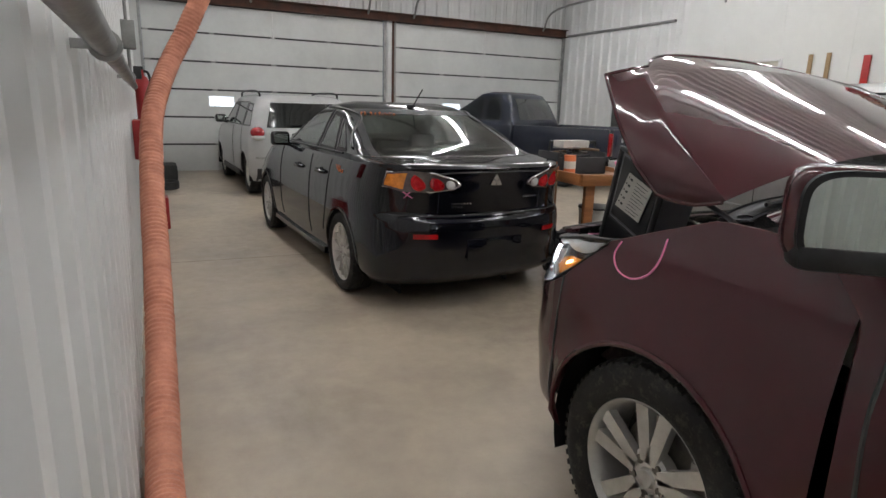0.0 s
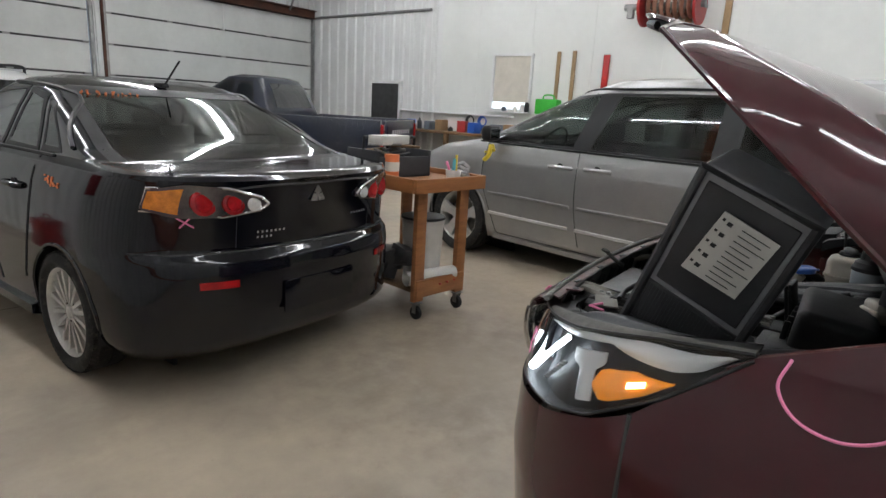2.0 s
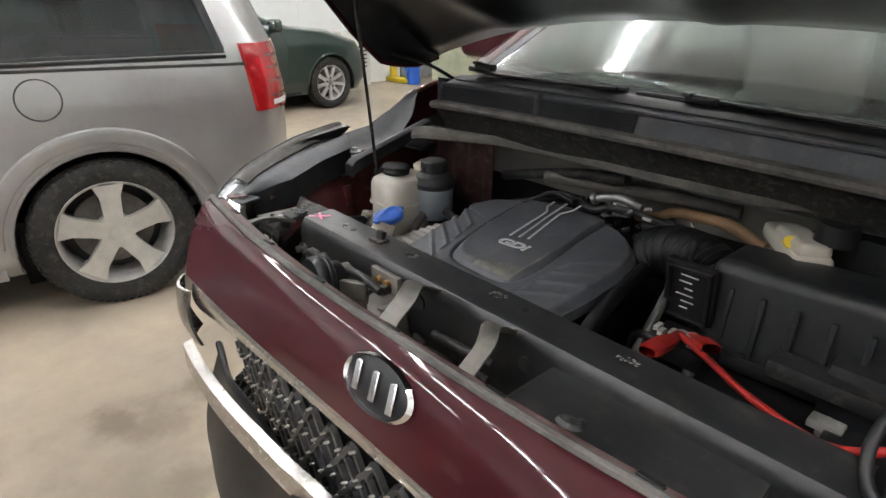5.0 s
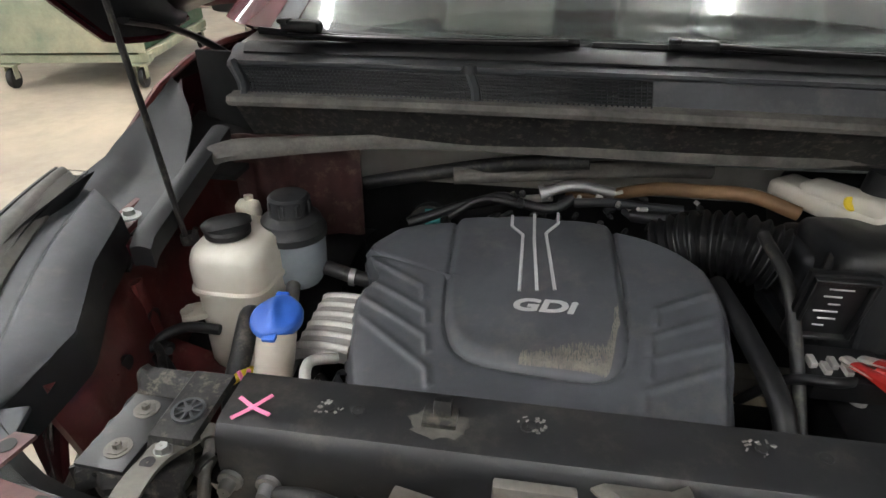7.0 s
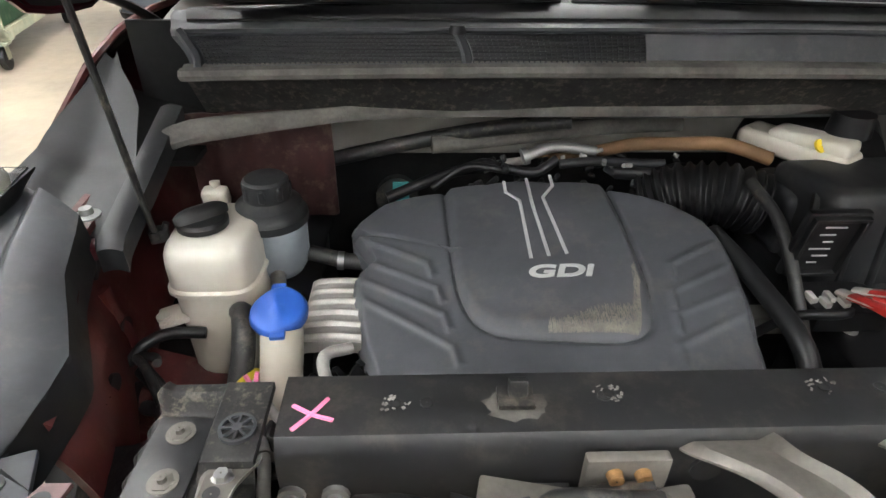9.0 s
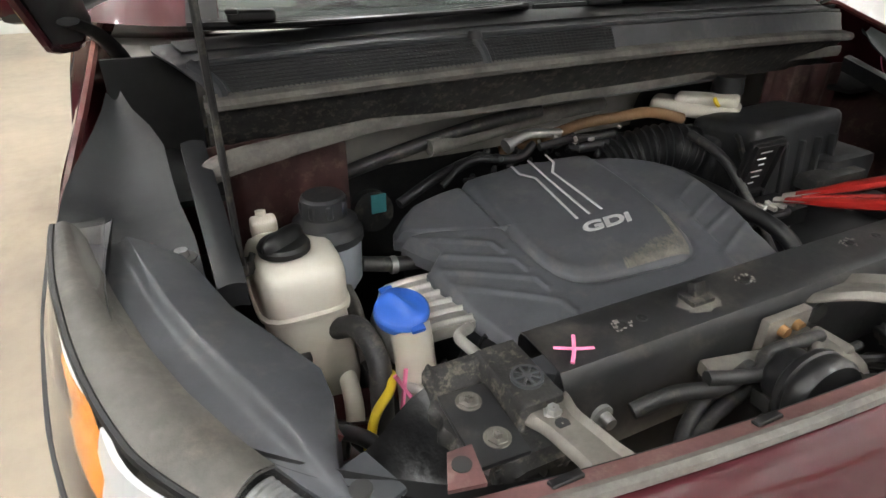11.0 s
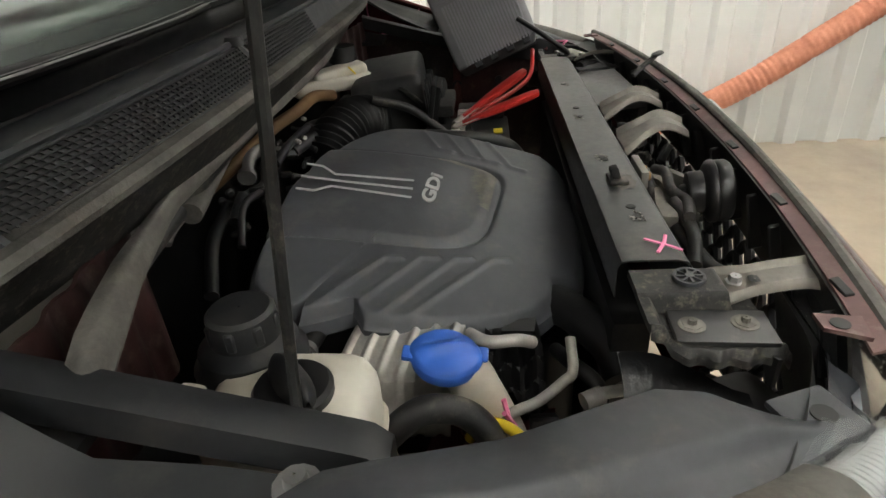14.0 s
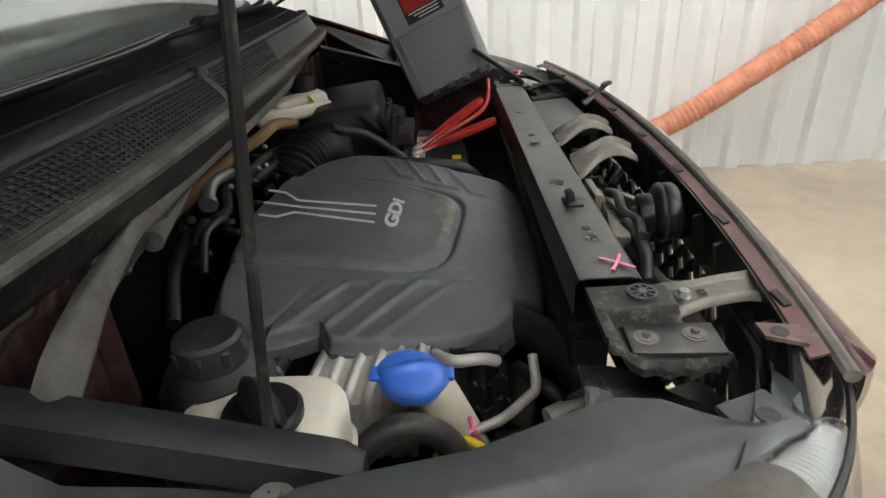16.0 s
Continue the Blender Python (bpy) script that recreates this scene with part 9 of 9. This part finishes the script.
for k in range(12):
    y = 7.3 + 0.27 * k
    bm = nb()
    hgt = rnd.uniform(0.08, 0.24)
    if k % 3 == 0:
        lathe(bm, [(0.001, 0), (0.05, 0), (0.05, hgt * 0.7), (0.02, hgt * 0.85), (0.02, hgt), (0.001, hgt)], 14, m=pose(XR - 0.45, y, 0.956))
        nm, lb, ct_ = "spray_bottle", "plastic bottle standing on the workbench", "bottle"
    else:
        box(bm, (XR - 0.40, y, 0.956 + hgt / 2), (rnd.uniform(.15, .3), rnd.uniform(.12, .24), hgt), rot=(0, 0, rnd.uniform(-20, 20)), bev=0.01)
        nm, lb, ct_ = "parts_box", "small box of parts on the workbench", "box"
    tagged(part(nm, bm, ("seam", "card", "bin", "boxdark", "blue", "red")[k % 6]), lb, ct_, "clutter on the workbench")
for y, mt, lb in ((8.42, "blue", "blue air hose hung on the east wall"), (8.72, "seam", "black tool hung on the east wall")):
    bm = nb()
    for k in range(3):
        lathe(bm, [(0.07 + 0.01 * k, -0.01), (0.09 + 0.01 * k, 0.0), (0.07 + 0.01 * k, 0.01)], 18, m=pose(XR - 0.06 - 0.02 * k, y, 1.18) @ Matrix.Rotation(radians(90), 4, "Y"))
    tube(bm, [(XR - 0.06, y, 1.10), (XR - 0.08, y + 0.05, 0.97)], 0.02, 8, smooth=False)
    tagged(part("hung_hose", bm, mt), lb, "hose")
for y, mt, hh in ((7.55, "pail", 0.14), (7.45, "ink", 0.18), (7.7, "pail", 0.10), (7.95, "bin", 0.09)):
    bm = nb()
    lathe(bm, [(0.001, 0), (0.045, 0), (0.045, hh * 0.8), (0.02, hh), (0.001, hh)], 14, m=pose(XR - 0.07, y, 1.405))
    tagged(part("small_jar", bm, mt), "small jar standing on the window sill", "jar", "jars on the sill")
bm = nb()
box(bm, (XR - 0.12, 6.98, 1.52), (0.20, 0.44, 0.27), bev=0.03)
gbx = tagged(part("green_case", bm, "greenplastic"), "bright green plastic case on the east wall", "case")
bm = nb()
tube(bm, [(XR - 0.12, 6.86, 1.65), (XR - 0.12, 6.90, 1.72), (XR - 0.12, 7.06, 1.72), (XR - 0.12, 7.10, 1.65)], 0.014, 8)
part("handle", bm, "greenplastic", gbx)

# wooden cart with its load
C = thing("tool_cart", "varnished wooden tool cart on casters, loaded with tools", "cart", m=pose(1.42, 4.36, 0, 0, 0, -6))
bm = nb()
box(bm, (0, 0, 0.915), (0.62, 0.74, 0.035), bev=0.004)
part("tabletop", bm, "wood", C)
for y in (-0.365, 0.365):
    bm = nb()
    box(bm, (0, y, 0.925), (0.66, 0.03, 0.09), bev=0.004)
    part("rim_board", bm, "wood", C)
for x in (-0.325, 0.325):
    bm = nb()
    box(bm, (x, 0, 0.925), (0.03, 0.70, 0.09), bev=0.004)
    part("rim_board", bm, "wood", C)
for x in (-0.20, 0.20):
    for y in (-0.29, 0.29):
        bm = nb()
        box(bm, (x, y, 0.52), (0.085, 0.04, 0.78), bev=0.004)
        lg = part("leg", bm, "wood", C)
        bm = nb()
        lathe(bm, [(0.012, -0.014), (0.045, -0.014), (0.048, -0.008), (0.048, 0.008), (0.045, 0.014), (0.012, 0.014)], 20, m=pose(x, y, 0.048) @ Matrix.Rotation(radians(90), 4, "Y"))
        cs = part("caster_wheel", bm, "black", C)
        bm = nb()
        box(bm, (x, y, 0.118), (0.07, 0.06, 0.006))
        for sx in (-0.022, 0.022):
            box(bm, (x + sx, y, 0.085), (0.003, 0.035, 0.075))
        part("caster_fork", bm, "steel", cs)
bm = nb()
box(bm, (0, 0, 0.20), (0.46, 0.64, 0.025), bev=0.003)
part("lower_shelf", bm, "wooddark", C)
for y in (-0.31, 0.31):
    bm = nb()
    box(bm, (0, y, 0.22), (0.46, 0.025, 0.12), bev=0.003)
    part("shelf_board", bm, "wood", C)
CM = C.matrix_basis


def onc(x, y, z):
    return CM @ Matrix.Translation((x, y, z))


bm = nb()
lathe(bm, [(0.001, 0.0), (0.130, 0.0), (0.150, 0.40), (0.156, 0.405), (0.156, 0.425), (0.148, 0.43)], 32)
pl = tagged(part("bucket", bm, "pail", m=onc(0.06, -0.05, 0.213)), "white plastic bucket on the cart's lower shelf", "bucket")
bm = nb()
lathe(bm, [(0.150, 0.425), (0.160, 0.43), (0.158, 0.445), (0.001, 0.446)], 32)
part("rim", bm, "boxdark", pl)
bm = nb()
cyl(bm, (-0.24, -0.22, 0.275), (0.16, -0.28, 0.275), 0.05, seg=20, caps=False)
cyl(bm, (-0.24, -0.22, 0.275), (0.16, -0.28, 0.275), 0.042, seg=20, caps=False)
tagged(part("plastic_pipe", bm, "pail", m=CM), "white plastic pipe lying on the cart's shelf", "pipe")
bm = nb()
for k in range(5):
    box(bm, (-0.05 + 0.05 * k, -0.27, 0.222 + 0.006 * k), (0.09, 0.10, 0.014), rot=(5 * k, 8, 25 * k), bev=0.005)
tagged(part("rag", bm, "redclamp", m=CM), "crumpled pink rag on the cart's shelf", "rag")
sp = thing("scrap_pile", "pile of dark parts on the cart's shelf", "parts", m=CM)
for k in range(7):
    bm = nb()
    r = random.Random(k + 50)
    box(bm, (r.uniform(-.24, -.12), r.uniform(-.1, .2), 0.25 + r.uniform(0, .22)), (r.uniform(.08, .2), r.uniform(.08, .2), r.uniform(.05, .14)), rot=(r.uniform(-20, 20), r.uniform(-20, 20), r.uniform(0, 90)), bev=0.012)
    part("scrap_part", bm, "boxdark", sp)
# tool tray and clutter on top
T = thing("tool_tray", "black tool tray full of hand tools on the cart", "tool tray", m=onc(-0.10, 0.16, 0.934))
bm = nb()
box(bm, (0, 0, 0.01), (0.48, 0.34, 0.02), bev=0.004)
for x in (-0.23, 0.23):
    box(bm, (x, 0, 0.09), (0.02, 0.34, 0.18), bev=0.004)
for y in (-0.16, 0.16):
    box(bm, (0, y, 0.07), (0.48, 0.02, 0.14), bev=0.004)
part("tray", bm, "boxdark", T)
bm = nb()
tube(bm, [(-0.23, 0, 0.16), (-0.23, 0, 0.26), (0.23, 0, 0.26), (0.23, 0, 0.16)], 0.012, 8, smooth=False)
part("handle", bm, "black", T)
for k in range(12):
    r = random.Random(k + 80)
    bm = nb()
    a = r.uniform(0, 3.1)
    L = r.uniform(0.08, 0.16)
    x, y, z = r.uniform(-.12, .12), r.uniform(-.08, .08), r.uniform(.15, .22)
    tube(bm, [(x - L * math.cos(a), y - 0.5 * L * math.sin(a), z), (x + L * math.cos(a), y + 0.5 * L * math.sin(a), z + r.uniform(-.03, .05))], r.uniform(0.008, 0.016), 8, smooth=False)
    part("hand_tool", bm, ("steel", "wooddark", "boxdark", "bracket")[k % 4], T)
for x, y, mt, lb in ((-0.25, 0.33, "card", "orange and white tin on the cart"), ):
    bm = nb()
    lathe(bm, [(0.001, 0), (0.05, 0), (0.05, 0.16), (0.001, 0.16)], 18)
    tn = tagged(part("tin", bm, "orangemark", m=onc(-0.23, -0.02, 0.934)), lb, "tin")
    bm = nb()
    lathe(bm, [(0.051, 0.05), (0.0515, 0.11), (0.051, 0.112)], 18)
    part("label_band", bm, "label", tn)
bm = nb()
box(bm, (0, 0, 0.03), (0.30, 0.13, 0.06), rot=(0, 0, 12), bev=0.006)
tagged(part("parts_carton", bm, "label", m=onc(-0.14, 0.12, 1.15)), "pale carton lying on the tool tray", "carton")
bm = nb()
lathe(bm, [(0.001, 0.0), (0.045, 0.0), (0.055, 0.075), (0.050, 0.075), (0.042, 0.006)], 22)
cup = tagged(part("plastic_tub", bm, "pail", m=onc(0.10, -0.28, 0.934)), "white plastic tub with markers on the cart", "tub")
bm = nb()
tube(bm, [(0.0, 0, 0.05), (0.01, 0, 0.15)], 0.014, 8, smooth=False)
part("bottle_tip", bm, "tealtag", cup)
bm = nb()
tube(bm, [(-0.02, 0.01, 0.05), (-0.05, 0.02, 0.13)], 0.009, 8, smooth=False)
part("marker_pen", bm, "pink", cup)
bm = nb()
tube(bm, [(0.015, -0.01, 0.06), (0.012, -0.01, 0.175)], 0.008, 8, smooth=False)
part("marker_pen", bm, "yellow", cup)
bm = nb()
for k in range(4):
    box(bm, (0.02 * k, 0.03 * k - 0.05, 0.02 + 0.02 * k), (0.12, 0.08, 0.03), rot=(12 * k, 15, 30 * k), bev=0.012)
tagged(part("sander", bm, "steel", m=onc(0.22, -0.22, 0.934)), "grey air sander lying on the cart", "sander")

# south end: hopper on casters, bin on a dolly, crate, jug
Hp = thing("steel_hopper", "green steel hopper with a cream front, on casters", "hopper", m=pose(3.85, -2.35, 0, 0, 0, 12))
bm = nb()
box(bm, (0.62, -0.9, 0.75), (1.24, 1.8, 0.86), bev=0.01)
M["hopgreen"] = mat("worn_green_paint", (0.02, 0.085, 0.04), 0.5, vary=0.2, scale=5, dust=0.3)
M["cream"] = mat("worn_cream_paint", (0.42, 0.40, 0.28), 0.55, vary=0.2, scale=4, alt=(0.22, 0.27, 0.20))
part("body", bm, "hopgreen", Hp)
bm = nb()
box(bm, (0.62, 0.015, 0.76), (1.28, 0.03, 0.90), bev=0.006)
part("front_panel", bm, "cream", Hp)
bm = nb()
box(bm, (0.62, -0.05, 0.255), (1.30, 0.10, 0.07), bev=0.01)
box(bm, (0.02, -0.9, 0.27), (0.08, 1.8, 0.08), bev=0.01)
part("frame", bm, "cream", Hp)
for x in (0.06, 1.18):
    for y in (-0.02, -1.75):
        bm = nb()
        lathe(bm, [(0.02, -0.022), (0.082, -0.022), (0.088, -0.012), (0.088, 0.012), (0.082, 0.022), (0.02, 0.022)], 24, m=pose(x, y, 0.088) @ Matrix.Rotation(radians(90), 4, "Y"))
        cs = part("caster_wheel", bm, "black", Hp)
        bm = nb()
        box(bm, (x, y, 0.205), (0.13, 0.12, 0.02), bev=0.004)
        for sx in (-0.035, 0.035):
            box(bm, (x + sx, y, 0.145), (0.006, 0.07, 0.12))
        part("caster_fork", bm, "cream", cs)
B = thing("trash_bin", "grey round trash bin on a dolly", "bin", m=pose(3.42, -4.05, 0))
bm = nb()
lathe(bm, [(0.001, 0.13), (0.25, 0.13), (0.30, 0.85), (0.32, 0.86), (0.32, 0.90), (0.29, 0.90)], 32)
part("bin_body", bm, "bin", B)
bm = nb()
lathe(bm, [(0.001, 0.09), (0.27, 0.09), (0.28, 0.15), (0.26, 0.15)], 32)
dl = part("dolly", bm, "black", B)
for k in range(5):
    a = k * 2 * math.pi / 5
    bm = nb()
    lathe(bm, [(0.01, -0.012), (0.042, -0.012), (0.042, 0.012), (0.01, 0.012)], 16, m=pose(0.22 * math.cos(a), 0.22 * math.sin(a), 0.043) @ Matrix.Rotation(radians(90), 4, "X"))
    part("caster_wheel", bm, "black", dl)
bm = nb()
box(bm, (3.1, -4.75, 0.35), (0.8, 0.5, 0.7), bev=0.01)
for z in (0.12, 0.35, 0.58):
    box(bm, (3.1, -4.495, z), (0.8, 0.02, 0.16), bev=0.004)
tagged(part("wooden_crate", bm, "card"), "pale wooden crate standing on the floor", "crate")
bm = nb()
lathe(bm, [(0.001, 0), (0.12, 0), (0.125, 0.05), (0.12, 0.32), (0.05, 0.40), (0.035, 0.44), (0.001, 0.44)], 20, m=pose(7.55, -3.85, 0))
jg = tagged(part("jug", bm, "blue"), "blue plastic jug standing by the wall", "jug")
bm = nb()
tube(bm, [(7.55, -3.74, 0.36), (7.55, -3.68, 0.33), (7.55, -3.72, 0.18)], 0.018, 8)
part("handle", bm, "blue", jg)
bm = nb()
box(bm, (7.95, -3.75, 0.95), (0.05, 0.12, 1.9))
box(bm, (7.80, -3.75, 0.05), (0.5, 0.18, 0.06), bev=0.004)
tagged(part("timber_post", bm, "yellow"), "yellow timber leaning by the wall", "timber")
bm = nb()
box(bm, (8.0, -2.95, 0.42), (0.22, 0.55, 0.84), bev=0.01)
hb = tagged(part("heater_box", bm, "label"), "beige steel cabinet against the east wall", "cabinet")
bm = nb()
for k in range(6):
    box(bm, (7.885, -2.95, 0.30 + 0.06 * k), (0.01, 0.4, 0.02))
part("vent_slat", bm, "seam", hb)
Dr = thing("door_4", "grey roll-up door in the east wall", "door", kind="structure", m=pose(XR, -5.2, 0))
for k in range(12):
    bm = nb()
    box(bm, (-0.03, 0, 0.12 + 0.24 * k), (0.04, 2.4, 0.225), bev=0.01)
    part("slat", bm, "pipe", Dr)
